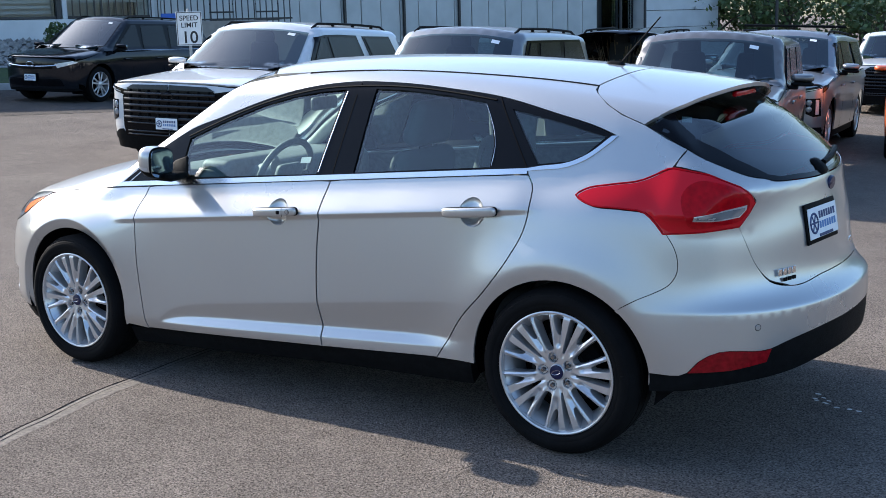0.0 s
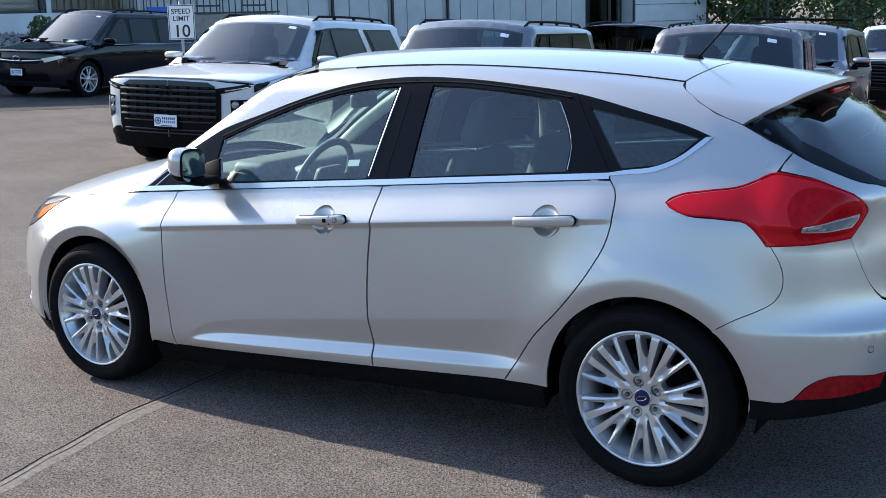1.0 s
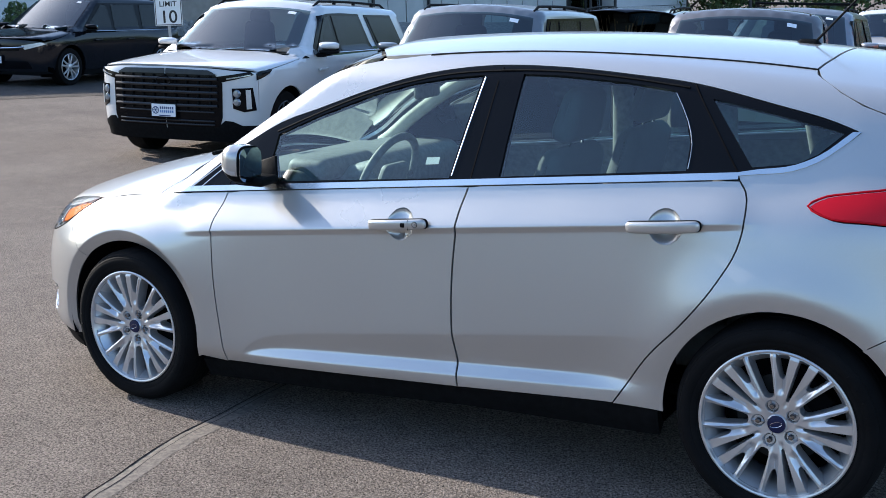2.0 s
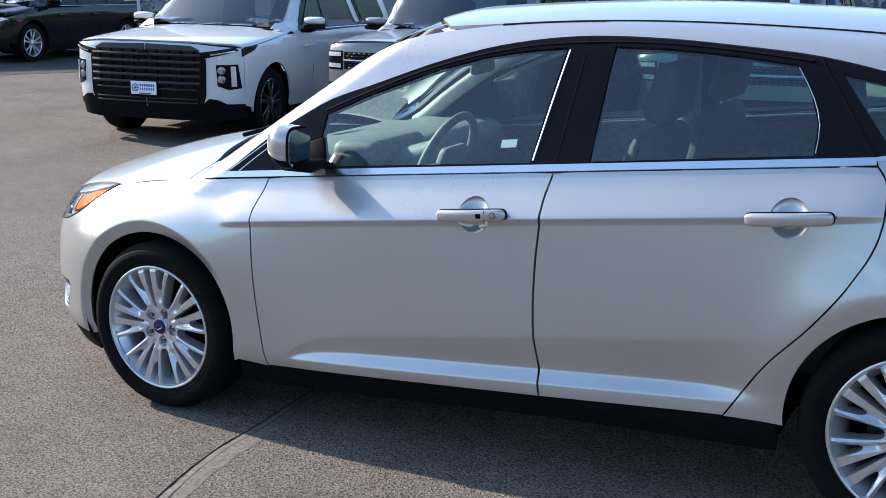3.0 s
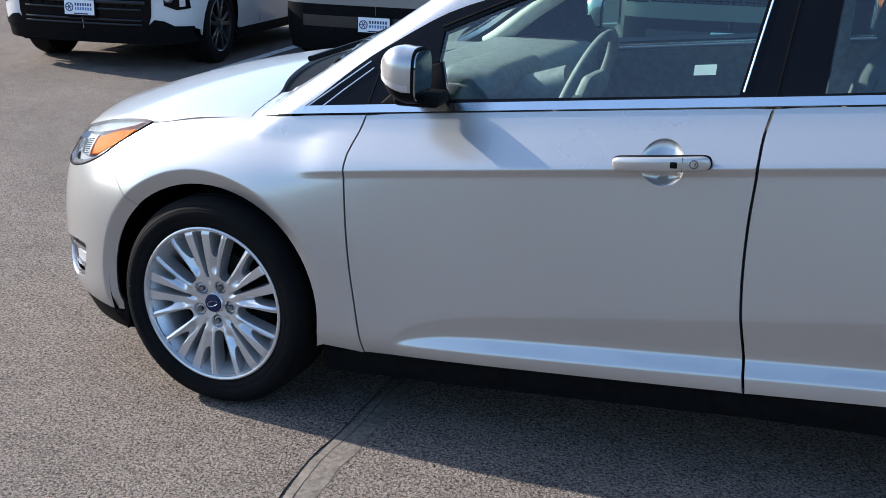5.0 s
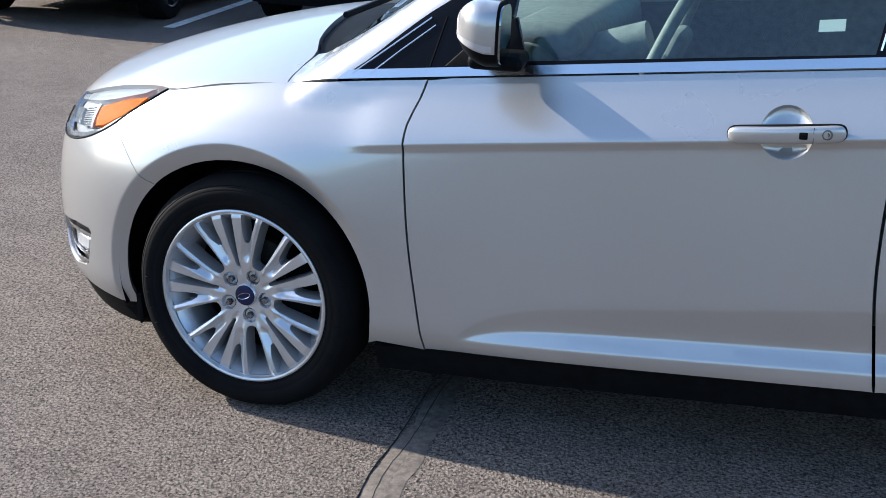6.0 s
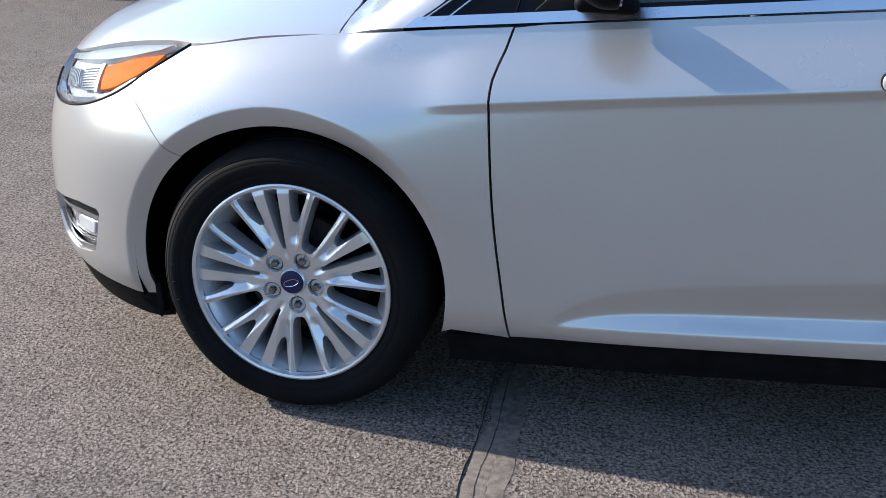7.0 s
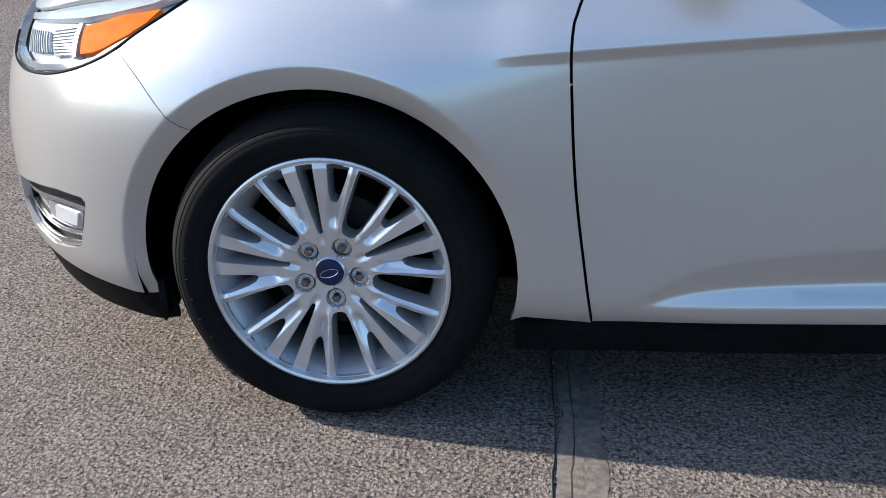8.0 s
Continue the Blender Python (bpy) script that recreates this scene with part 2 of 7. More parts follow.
def on_middle(solid, fr, outline):
    """Lays the points of an outline on the car's middle exactly on its skin."""
    if abs(fr[0][0]) < 0.2 or abs(fr[0][1]) < 0.2:
        return outline
    out = []
    for i, q in enumerate(outline):
        n = outline[(i + 1) % len(outline)]
        out.append(q)
        if abs(q[1]) < 1e-6 and abs(n[1]) < 1e-6:
            k = int(abs(n[2] - q[2]) / 0.02)
            out += [(q[0] + (n[0] - q[0]) * j / (k + 1), 0.0, q[2] + (n[2] - q[2]) * j / (k + 1)) for j in range(1, k + 1)]
    way = frame_of((1 if fr[0][0] > 0 else -1, 0, 0), (0, 1, 0))
    p = np.array(out, float)
    near = np.abs(p[:, 1]) < 0.46
    if near.any():
        hit, miss = onto(solid, way, np.stack([p[near] @ way[1], p[near] @ way[2]], 1))
        x = p[near, 0]
        p[near, 0] = np.where(miss, x, hit[:, 0])
    fixed = [tuple(q) for q in p]
    return fixed


def panel(name, solid, fr, outline, mat, parent, label="", gap=0.003, depth=0.018, inset=0.0, step=0.03, curve=False, mirror=False, holes=(), lines=(), twin_parent=None):
    """A skin panel. outline: points in space near the skin, in order round it; gap: half the joint round it; inset: how far it lies under the skin."""
    w, a, b = fr
    outline = on_middle(solid, fr, list(outline))
    flat = np.array([(np.dot(p, a), np.dot(p, b), abs(p[1])) for p in outline])
    if curve:
        flat = np.array(smooth_line(flat, step * 0.6, closed=True))
    else:
        flat = np.array(smooth_line(flat, step * 0.8, closed=True, curve=False))
    keep = [0]
    for i in range(1, len(flat)):
        if np.linalg.norm(flat[i] - flat[keep[-1]]) > 0.002:
            keep.append(i)
    flat = flat[keep]
    mid_line = flat[:, 2] < 1e-5
    flat = flat[:, :2]
    area = 0.5 * np.sum(flat[:, 0] * np.roll(flat[:, 1], -1) - np.roll(flat[:, 0], -1) * flat[:, 1])
    if area < 0:
        flat, mid_line = flat[::-1], mid_line[::-1]
    if gap:
        tan = np.roll(flat, -1, 0) - np.roll(flat, 1, 0)
        tan /= np.maximum(np.linalg.norm(tan, axis=1)[:, None], 1e-9)
        flat = flat + np.where(mid_line, 0, gap)[:, None] * np.stack([-tan[:, 1], tan[:, 0]], 1)
    lo, hi = flat.min(0), flat.max(0)
    gx, gy = np.meshgrid(np.arange(lo[0], hi[0], step), np.arange(lo[1], hi[1], step * 0.87))
    gx = gx + (np.arange(gx.shape[0]) % 2)[:, None] * step * 0.5
    grid = np.stack([gx.ravel(), gy.ravel()], 1)
    ok = inside_polygon(flat, grid)
    grid = grid[ok]
    if len(grid):
        d = np.min(np.linalg.norm(grid[:, None] - flat[None], axis=2), axis=1)
        grid = grid[d > step * 0.45]
    nb = len(flat)
    ties = [(i, (i + 1) % nb) for i in range(nb)]
    rings, pts = [], flat
    for hole in holes:
        ring = np.array(smooth_line([(np.dot(q, a), np.dot(q, b)) for q in hole], step * 0.8, closed=True, curve=False))
        if len(grid):
            d = np.min(np.linalg.norm(grid[:, None] - ring[None], axis=2), axis=1)
            grid = grid[(d > step * 0.45) & ~inside_polygon(ring, grid)]
        ties += [(len(pts) + i, len(pts) + (i + 1) % len(ring)) for i in range(len(ring))]
        pts = np.concatenate([pts, ring])
        rings.append(ring)
    for line in lines:
        row = np.array(smooth_line([(np.dot(q, a), np.dot(q, b)) for q in line], 0.012, curve=False))
        row = row[inside_polygon(flat, row)]
        for ring in rings:
            row = row[~inside_polygon(ring, row)]
        if not len(row):
            continue
        row = row[np.min(np.linalg.norm(row[:, None] - pts[None, :], axis=2), axis=1) > 0.0012]
        grid = grid[np.min(np.linalg.norm(grid[:, None] - row[None], axis=2), axis=1) > step * 0.4]
        pts = np.concatenate([pts, row])
    pts = np.concatenate([pts, grid]) if len(grid) else pts
    got = delaunay_2d_cdt([Vector(p) for p in pts], ties, [], 0, 1e-6)
    v2 = np.array([tuple(v) for v in got[0]])
    tris = np.array([f for f in got[2]])
    mid = v2[tris].mean(1)
    within = inside_polygon(flat, mid)
    for ring in rings:
        within &= ~inside_polygon(ring, mid)
    tris = tris[within]
    p3, miss = onto(solid, fr, v2, inset)
    tris = tris[~miss[tris].any(1)]
    nor = skin_normals(solid, p3)
    # rim turned inwards round the edge
    edges = {}
    for t in tris:
        for k in range(3):
            e = (t[k], t[(k + 1) % 3])
            edges[e] = 1
    border = [e for e in edges if (e[1], e[0]) not in edges and not (abs(p3[e[0]][1]) < 0.004 and abs(p3[e[1]][1]) < 0.004)]
    verts = [tuple(p) for p in p3]
    faces = [tuple(t) for t in tris]
    normals = [tuple(nor[i]) for t in tris for i in t]
    if depth:
        inner = {}
        for e in border:
            for i in e:
                if i not in inner:
                    inner[i] = len(verts)
                    verts.append(tuple(p3[i] - nor[i] * depth))
        for i, j in border:
            faces.append((j, i, inner[i], inner[j]))
            fn = np.cross(p3[i] - p3[j], np.array(verts[inner[i]]) - p3[i])
            fn = fn / max(np.linalg.norm(fn), 1e-9)
            normals += [tuple(fn)] * 4
    # face direction
    fn = np.cross(p3[tris[:, 1]] - p3[tris[:, 0]], p3[tris[:, 2]] - p3[tris[:, 0]])
    if np.sum(fn * nor[tris[:, 0]]) < 0:
        k = 0
        flipped = []
        for f in faces:
            flipped += normals[k:k + len(f)][::-1] if len(f) == 3 else [tuple(-c for c in q) for q in normals[k:k + len(f)][::-1]]
            k += len(f)
        faces = [f[::-1] for f in faces]
        normals = flipped
    ob = link_mesh(name, verts, faces, mat, parent, label, normals)
    if mirror:
        v = [(p[0], -p[1], p[2]) for p in verts]
        k, nn = 0, []
        for f in faces:
            nn += [(q[0], -q[1], q[2]) for q in normals[k:k + len(f)][::-1]]
            k += len(f)
        TWINS[ob.name] = link_mesh(name, v, [f[::-1] for f in faces], mat, twin_parent or parent, label, nn)
    return ob


# ---- the hatchback's form ----
def sp(t, w):
    return w * np.logaddexp(0.0, t / w)
def win(x, a, b, w):
    return 1 / (1 + np.exp(-(x - a) / w)) / (1 + np.exp((x - b) / w))
def smax(a, b, k):
    h = np.maximum(k - np.abs(a - b), 0) / k
    return np.maximum(a, b) + h * h * k * 0.25
def crease_z(x):
    return 0.745 + 0.081 * (x + 0.879)
def belt_z(x):
    return 0.968 + 0.0715 * np.clip(x, -1.6, 1.5)
def flare_lines(x):
    """Heights of the lower door moulding: foot of the ledge, its top, and the brow above."""
    d = np.maximum(x + 0.745, 0)
    foot = 0.267 + 0.049 * (x + 0.743)
    return foot, foot + 0.039 * (1 - np.exp(-d / 0.09)), foot + 0.085 * (1 - np.exp(-d / 0.075)) + 0.062 * d
def side_y(x, z):
    zc, zb = crease_z(x), belt_z(x)
    cr = win(x, -0.985, 1.20, 0.030)
    soft = win(x, -1.12, 1.30, 0.20)
    y = 0.854 - 0.065 * (z - 0.36)
    y = y - 0.5 * sp(0.27 - z, 0.012)
    foot, ledge, brow = flare_lines(x)
    part_of = 1 / (1 + np.exp(-(x + 0.742) / 0.008)) / (1 + np.exp((x - 0.84) / 0.06))
    y = y - part_of * 0.28 * (sp(brow - z, 0.003) - sp(ledge - z, 0.004)) + part_of * 0.62 * (sp(ledge - z, 0.004) - sp(foot - z, 0.0025))
    y = y + cr * (0.72 * sp(z - zc + 0.018, 0.0018) - 0.72 * sp(z - zc, 0.0016))
    y = y - 0.60 * sp(z - zc - 0.002, 0.005 + 0.036 * (1 - soft)) - 1.2 * sp(z - zb - 0.012, 0.006)
    rr = np.hypot(x - 1.335, z - 0.318)
    y = y + 0.016 * np.exp(-(np.maximum(rr - 0.37, 0) / 0.125) ** 2) / (1 + np.exp((0.40 - z) / 0.04))
    y = y + 0.030 * np.exp(-((x - 1.33) / 0.37) ** 2 - ((z - 0.62) / 0.20) ** 2)
    y = y + 0.042 * np.exp(-((x + 1.34) / 0.40) ** 2 - ((z - 0.58) / 0.21) ** 2)
    r = np.hypot((x + 1.345) / 1.03, z - 0.318)
    fade = 1 - 1 / (1 + np.exp((z - 0.50) / 0.05)) / (1 + np.exp(-(x + 1.1) / 0.03))
    y = y - 0.75 * fade * sp(0.396 - r, 0.0018)
    r = np.hypot(x - 1.325, z - 0.318)
    y = y - 0.28 * sp(0.395 - r, 0.010)
    return y
def rear_plane(x, y, z):
    return 0.62 * (x - 1.62 + 0.10 * (y / 0.6) ** 2) + 0.78 * (z - 1.36)
def body_f(x, y, z):
    y = np.abs(y)
    lf = 1.228 - 0.75 * (z - 0.44) ** 2 - 0.5 * sp(z - 0.70, 0.02)
    lr = 1.02 - 0.45 * sp(0.36 - z, 0.03) - 0.085 * (1 - np.exp(-sp(z - 0.574, 0.005) / 0.055)) - 0.28 * sp(z - 0.82, 0.03)
    uf = np.maximum(0, (-1.0 - x) / lf)
    ur = np.maximum(0, (x - 1.2) / lr)
    f = ((np.maximum(y, 1e-4) / np.maximum(side_y(x, z), 0.05)) ** 2.2 + uf ** 4.2 + ur ** 3.7 - 1) * 0.38
    d = np.maximum(-1.55 - x, -0.55)
    hood = 0.931 - 0.17 * d - 0.16 * d * d - 0.11 * (y / 0.72) ** 2
    hood = hood + 0.8 * np.maximum(0, x + 1.16)
    return np.maximum(smax(smax(f, (z - hood) * 0.95, 0.05), rear_plane(x, y, z), 0.06), np.maximum(0.1 - z, z - belt_z(x) - 0.12 - 0.5 * np.maximum(0, -0.9 - x)))
def cabin_f(x, y, z):
    y = np.abs(y)
    side = (y - (0.752 - 0.41 * (z - belt_z(x)) - 0.10 * (z - belt_z(x)) ** 2)) * 0.92
    side = side + 0.10 * np.maximum(0, x - 1.0) ** 2 * 0.9
    roof = z - (1.466 - 0.052 * (x - 0.2) ** 2 - 0.075 * (y / 0.58) ** 2)
    wind = (z - 0.95 - 0.60 * (x + 1.22 - 0.16 * (y / 0.7) ** 2)) * 0.85
    rear = rear_plane(x, y, z) + 1.3 * sp(0.995 - z, 0.012)
    return np.maximum(smax(smax(smax(side, roof, 0.07), wind, 0.05), rear, 0.03), belt_z(x) - 0.10 - 0.05 / (1 + np.exp((1.64 - x) / 0.02)) - z)
def car_f(x, y, z):
    k = 0.004 + 0.09 / (1 + np.exp((1.72 - x) / 0.03))
    return -smax(-body_f(x, y, z), -cabin_f(x, y, z), k)


def hatch_side(pairs):
    """Points on the hatchback's left side from lengthwise place and height."""
    return [tuple(q) for q in onto(car_f, SIDE, np.array(pairs, float))[0]]


def arch(cx, rx, rz, a0, a1, n=26):
    return [(cx + rx * math.cos(radians(a0 + (a1 - a0) * i / n)), 0.318 + rz * math.sin(radians(a0 + (a1 - a0) * i / n))) for i in range(n + 1)]


def spoiler_f(x, y, z):
    y = np.abs(y)
    side = (y - (0.752 - 0.41 * (z - belt_z(x)) - 0.10 * (z - belt_z(x)) ** 2)) * 0.92 + 0.09 * np.maximum(0, x - 1.0) ** 2
    roof = z - (1.466 - 0.052 * (x - 0.2) ** 2 - 0.075 * (y / 0.58) ** 2)
    return smax(side, roof, 0.07)


WHEEL = {}


def wheel_sector():
    """A fifth of the cast wheel face: two broad and two slim spokes, with the slots between them cut through."""
    polar = lambda r, d: (r * math.cos(radians(d)), r * math.sin(radians(d)))
    slot = [(0.0790, 0.0), (0.0815, 3.2), (0.105, 3.9), (0.140, 4.2), (0.200, 4.3), (0.2235, 4.2), (0.2240, 1.6)]
    slot = smooth_line([polar(r, d) for r, d in slot] + [polar(r, -d) for r, d in slot[:0:-1]], 0.004, True, False)
    small = smooth_line([polar(r, d) for r, d in ((0.145, 15.6), (0.149, 18.4), (0.164, 20.2), (0.203, 22.3), (0.2235, 22.6), (0.2240, 17.0), (0.2235, 11.4), (0.164, 12.2), (0.149, 13.2))], 0.004, True, False)
    half = [(0.0850, 36), (0.0858, 31.5), (0.091, 27.4), (0.106, 25.8), (0.150, 26.0), (0.200, 26.8), (0.2235, 27.2), (0.2240, 31.5), (0.2240, 36)]
    side = smooth_line([polar(r, d) for r, d in half], 0.004, False, False)
    rim = [polar(0.2268, 36 - 72 * i / 30) for i in range(31)]
    hub = [polar(0.0255, -36 + 72 * i / 10) for i in range(11)]
    mirror = lambda line: [(u, -v) for u, v in line]
    edge = side + rim + mirror(side)[::-1] + hub
    walls = [list(zip(side, side[1:])), list(zip(mirror(side), mirror(side)[1:]))]
    holes = [slot, small, mirror(small)]
    for h in holes:
        walls.append(list(zip(h, h[1:] + h[:1])))

    def front(u, v):
        r, d = np.hypot(u, v), np.abs(np.degrees(np.arctan2(v, u)))
        y = -0.0125 - 0.0165 * np.sin(np.pi * 0.5 * np.clip((r - 0.03) / 0.19, 0, 1)) + 0.004 * np.clip((r - 0.215) / 0.012, 0, 1)
        soft = lambda t: np.clip(t, 0, 1) ** 2 * (3 - 2 * np.clip(t, 0, 1))
        off = np.abs(np.radians(d - 16.2)) * r
        y = y + 0.0125 * np.clip(1 - off / 0.0150, 0, 1) * soft((r - 0.090) / 0.028)
        slim = np.abs(np.radians(d - (22.5 + 2.0 * np.clip((r - 0.09) / 0.13, 0, 1)))) * r
        y = y - 0.0045 * np.clip(1 - slim / 0.0070, 0, 1) * soft((r - 0.070) / 0.03)
        mid = np.radians(d) * r
        y = y + 0.0050 * soft(1 - mid / 0.0105) * soft((r - 0.052) / 0.02) * soft((0.100 - r) / 0.02)
        lug = np.hypot(r * np.cos(np.radians(d - 36)) - 0.057, r * np.sin(np.radians(d - 36)))
        return y + 0.0085 * soft((0.0200 - lug) / 0.003)
    flat, ties = [], []
    for loop in [edge] + holes:
        n = len(flat)
        flat += loop
        ties += [(n + i, n + (i + 1) % len(loop)) for i in range(len(loop))]
    ring = np.array(flat)
    gu, gv = np.meshgrid(np.arange(0.02, 0.228, 0.0026), np.arange(-0.14, 0.14, 0.0026))
    grid = np.stack([gu.ravel(), gv.ravel()], 1)
    grid = grid[inside_polygon(edge, grid)]
    for h in holes:
        grid = grid[~inside_polygon(h, grid)]
    grid = grid[np.min(np.linalg.norm(grid[:, None] - ring[None], axis=2), axis=1) > 0.0014]
    pts = np.concatenate([ring, grid])
    got = delaunay_2d_cdt([Vector(q) for q in pts], ties, [], 0, 1e-7)
    v2 = np.array([tuple(q) for q in got[0]])
    tris = np.array(list(got[2]))
    mid = v2[tris].mean(1)
    keep = inside_polygon(edge, mid)
    for h in holes:
        keep &= ~inside_polygon(h, mid)
    tris = tris[keep]
    verts = [(u, float(front(u, v)), v) for u, v in v2]
    faces = [tuple(t) for t in tris]
    for line in walls:
        for (a, b) in line:
            n = len(verts)
            mx, mv = (a[0] + b[0]) / 2, (a[1] + b[1]) / 2
            nu, nv = b[1] - a[1], a[0] - b[0]
            k = 0.0012 / max(math.hypot(nu, nv), 1e-9)
            probe = np.array([(mx + nu * k, mv + nv * k)])
            solid_there = inside_polygon(edge, probe)[0] and not any(inside_polygon(h, probe)[0] for h in holes)
            k = -k if solid_there else k
            ya, yb = float(front(*a)), float(front(*b))
            verts += [(a[0], ya, a[1]), (b[0], yb, b[1]), (b[0] + nu * k, yb + 0.006, b[1] + nv * k), (a[0] + nu * k, ya + 0.006, a[1] + nv * k),
                      (b[0] + nu * k, 0.022, b[1] + nv * k), (a[0] + nu * k, 0.022, a[1] + nv * k)]
            faces += [(n, n + 1, n + 2, n + 3), (n + 3, n + 2, n + 4, n + 5)]
    bm = bmesh.new()
    vs = [bm.verts.new(q) for q in verts]
    for f in faces:
        bm.faces.new([vs[i] for i in f])
    bmesh.ops.remove_doubles(bm, verts=bm.verts, dist=0.00003)
    return bm


def alloy_wheel(parent, m, turn, r_tyre=0.322):
    """A seventeen-inch wheel with twenty spokes in five groups, facing -y."""
    wheel = new("wheel")
    wheel.parent = parent
    wheel.matrix_basis = m
    if WHEEL:
        for o in WHEEL["first"].children:
            c = o.copy()
            scene.collection.objects.link(c)
            c.parent = wheel
            if "oval_mark" in o.name:
                c.matrix_basis = pose(0, 0, 0, 0, -turn - 18, 0)
        return wheel
    WHEEL["first"] = wheel
    part("tyre", bm_lathe([(0.234, 0.0), (0.2365, -0.030), (0.2390, -0.0330), (0.2430, -0.0350), (0.2450, -0.0345), (0.2465, -0.0375), (0.262, -0.0430), (0.2632, -0.0426), (0.2645, -0.0438), (0.280, -0.0455), (0.290, -0.0435), (0.2915, -0.0425), (0.2930, -0.0428),
        (0.300, -0.0365), (0.3010, -0.0350), (0.3030, -0.0352), (0.3085, -0.027), (0.313, -0.018),
        (r_tyre - 0.0005, 0.0), (r_tyre, 0.030), (r_tyre - 0.007, 0.033), (r_tyre - 0.007, 0.041), (r_tyre, 0.044), (r_tyre, 0.085), (r_tyre - 0.007, 0.088), (r_tyre - 0.007, 0.096), (r_tyre, 0.099),
        (r_tyre - 0.002, 0.15), (0.300, 0.175), (0.25, 0.18), (0.234, 0.15)], 96), "tyre", wheel, "black rubber tyre with worn sidewall", 60)
    part("rim", bm_lathe([(0.2365, -0.024), (0.2392, -0.030), (0.2380, -0.0350), (0.2340, -0.0368), (0.2290, -0.0350), (0.2258, -0.0270), (0.2195, -0.0150), (0.2040, 0.0080), (0.1960, 0.0300), (0.1930, 0.09), (0.212, 0.15)], 96), "alloy", wheel, "bright silver alloy rim")
    first = part("spoke", wheel_sector(), "alloy", wheel, "", 24)
    first.matrix_basis = pose(0, 0, 0, 0, -99, 0)
    for k in range(1, 5):
        c = first.copy()
        scene.collection.objects.link(c)
        c.matrix_basis = pose(0, 0, 0, 0, -99 + 72 * k, 0)
    part("hub", bm_lathe([(0.020, -0.012), (0.0275, -0.0185), (0.0300, -0.0165), (0.0315, -0.0100), (0.032, 0.02)], 60), "alloy", wheel)
    for k in range(5):
        a = radians(63 - 72 * k)
        c = (0.0570 * math.cos(a), 0, 0.0570 * math.sin(a))
        b = bm_lathe([(0.0, -0.0230), (0.0066, -0.0228), (0.0088, -0.0190), (0.0098, -0.002), (0.0112, 0.004)], 6)
        bmesh.ops.translate(b, vec=c, verts=b.verts)
        part("lug_nut", b, "steel_bright", wheel, "", 25)
        # dark alloy colour stands in for the shade inside each lug pocket
        b = bm_lathe([(0.0176, 0.002), (0.0172, -0.0098), (0.0162, -0.0096), (0.0154, -0.0040), (0.0, -0.0038)], 24)
        bmesh.ops.translate(b, vec=c, verts=b.verts)
        part("lug_recess", b, "alloy_dark", wheel)
    part("centre_cap", bm_lathe([(0.0, -0.0245), (0.018, -0.0240), (0.0262, -0.0222), (0.0285, -0.017)], 40), "blue", wheel, "blue oval-marked centre cap")
    oval = bm_tube([(0.0185 * math.cos(2 * math.pi * i / 28), -0.0246, 0.0078 * math.sin(2 * math.pi * i / 28)) for i in range(28)], 0.0008, 5, True)
    part("oval_mark", oval, "satin", wheel).matrix_basis = pose(0, 0, 0, 0, -turn - 18, 0)
    for k in range(20):
        a = 2 * math.pi * k / 20
        b = bm_box((0.012, 0.004, 0.003), (0.268 + 0.010, -0.0446, 0), 0.001, 1)
        if k % 10 < 5:
            bmesh.ops.transform(b, matrix=pose(0, 0, 0, 0, math.degrees(a) * 0.5 + (60 if k > 9 else 0), 0), verts=b.verts)
            part("sidewall_mark", b, "tyre", wheel)
        else:
            b.free()
    # disc and caliper near-black: shade behind the spokes put into their colour
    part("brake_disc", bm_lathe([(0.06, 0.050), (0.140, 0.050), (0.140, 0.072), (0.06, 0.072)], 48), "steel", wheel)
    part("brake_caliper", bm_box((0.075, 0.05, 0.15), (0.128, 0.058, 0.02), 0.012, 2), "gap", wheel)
    # added plain disc, near-black in place of the shade inside the wheel
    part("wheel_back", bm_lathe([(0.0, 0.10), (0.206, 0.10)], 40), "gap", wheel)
    return wheel


def seat(parent, name, x, y, width=0.52, rake=16, headrest=True, back_h=0.62):
    s = new(name)
    s.parent = parent
    s.matrix_basis = pose(x, y, 0.36)
    part("cushion", bm_box((0.50, width, 0.17), (-0.22, 0, 0.10), 0.06, 4), "cloth", s)
    b = bm_box((0.13, width, back_h), (0, 0, back_h / 2), 0.055, 4, (0.8, 0.82))
    bmesh.ops.transform(b, matrix=pose(0.02, 0, 0.12, 0, rake, 0), verts=b.verts)
    part("backrest", b, "cloth", s, "dark cloth backrest")
    if headrest:
        m = pose(0.02, 0, 0.12, 0, rake, 0)
        b = bm_box((0.10, 0.31, 0.20), (-0.01, 0, back_h + 0.115), 0.045, 4, (0.85, 0.8))
        bmesh.ops.transform(b, matrix=m, verts=b.verts)
        part("headrest", b, "cloth", s)
        for q in (-0.06, 0.06):
            b = bm_tube([(0, q, back_h - 0.06), (-0.005, q, back_h + 0.06)], 0.006, 8)
            bmesh.ops.transform(b, matrix=m, verts=b.verts)
            part("headrest_post", b, "chrome", s)
    return s


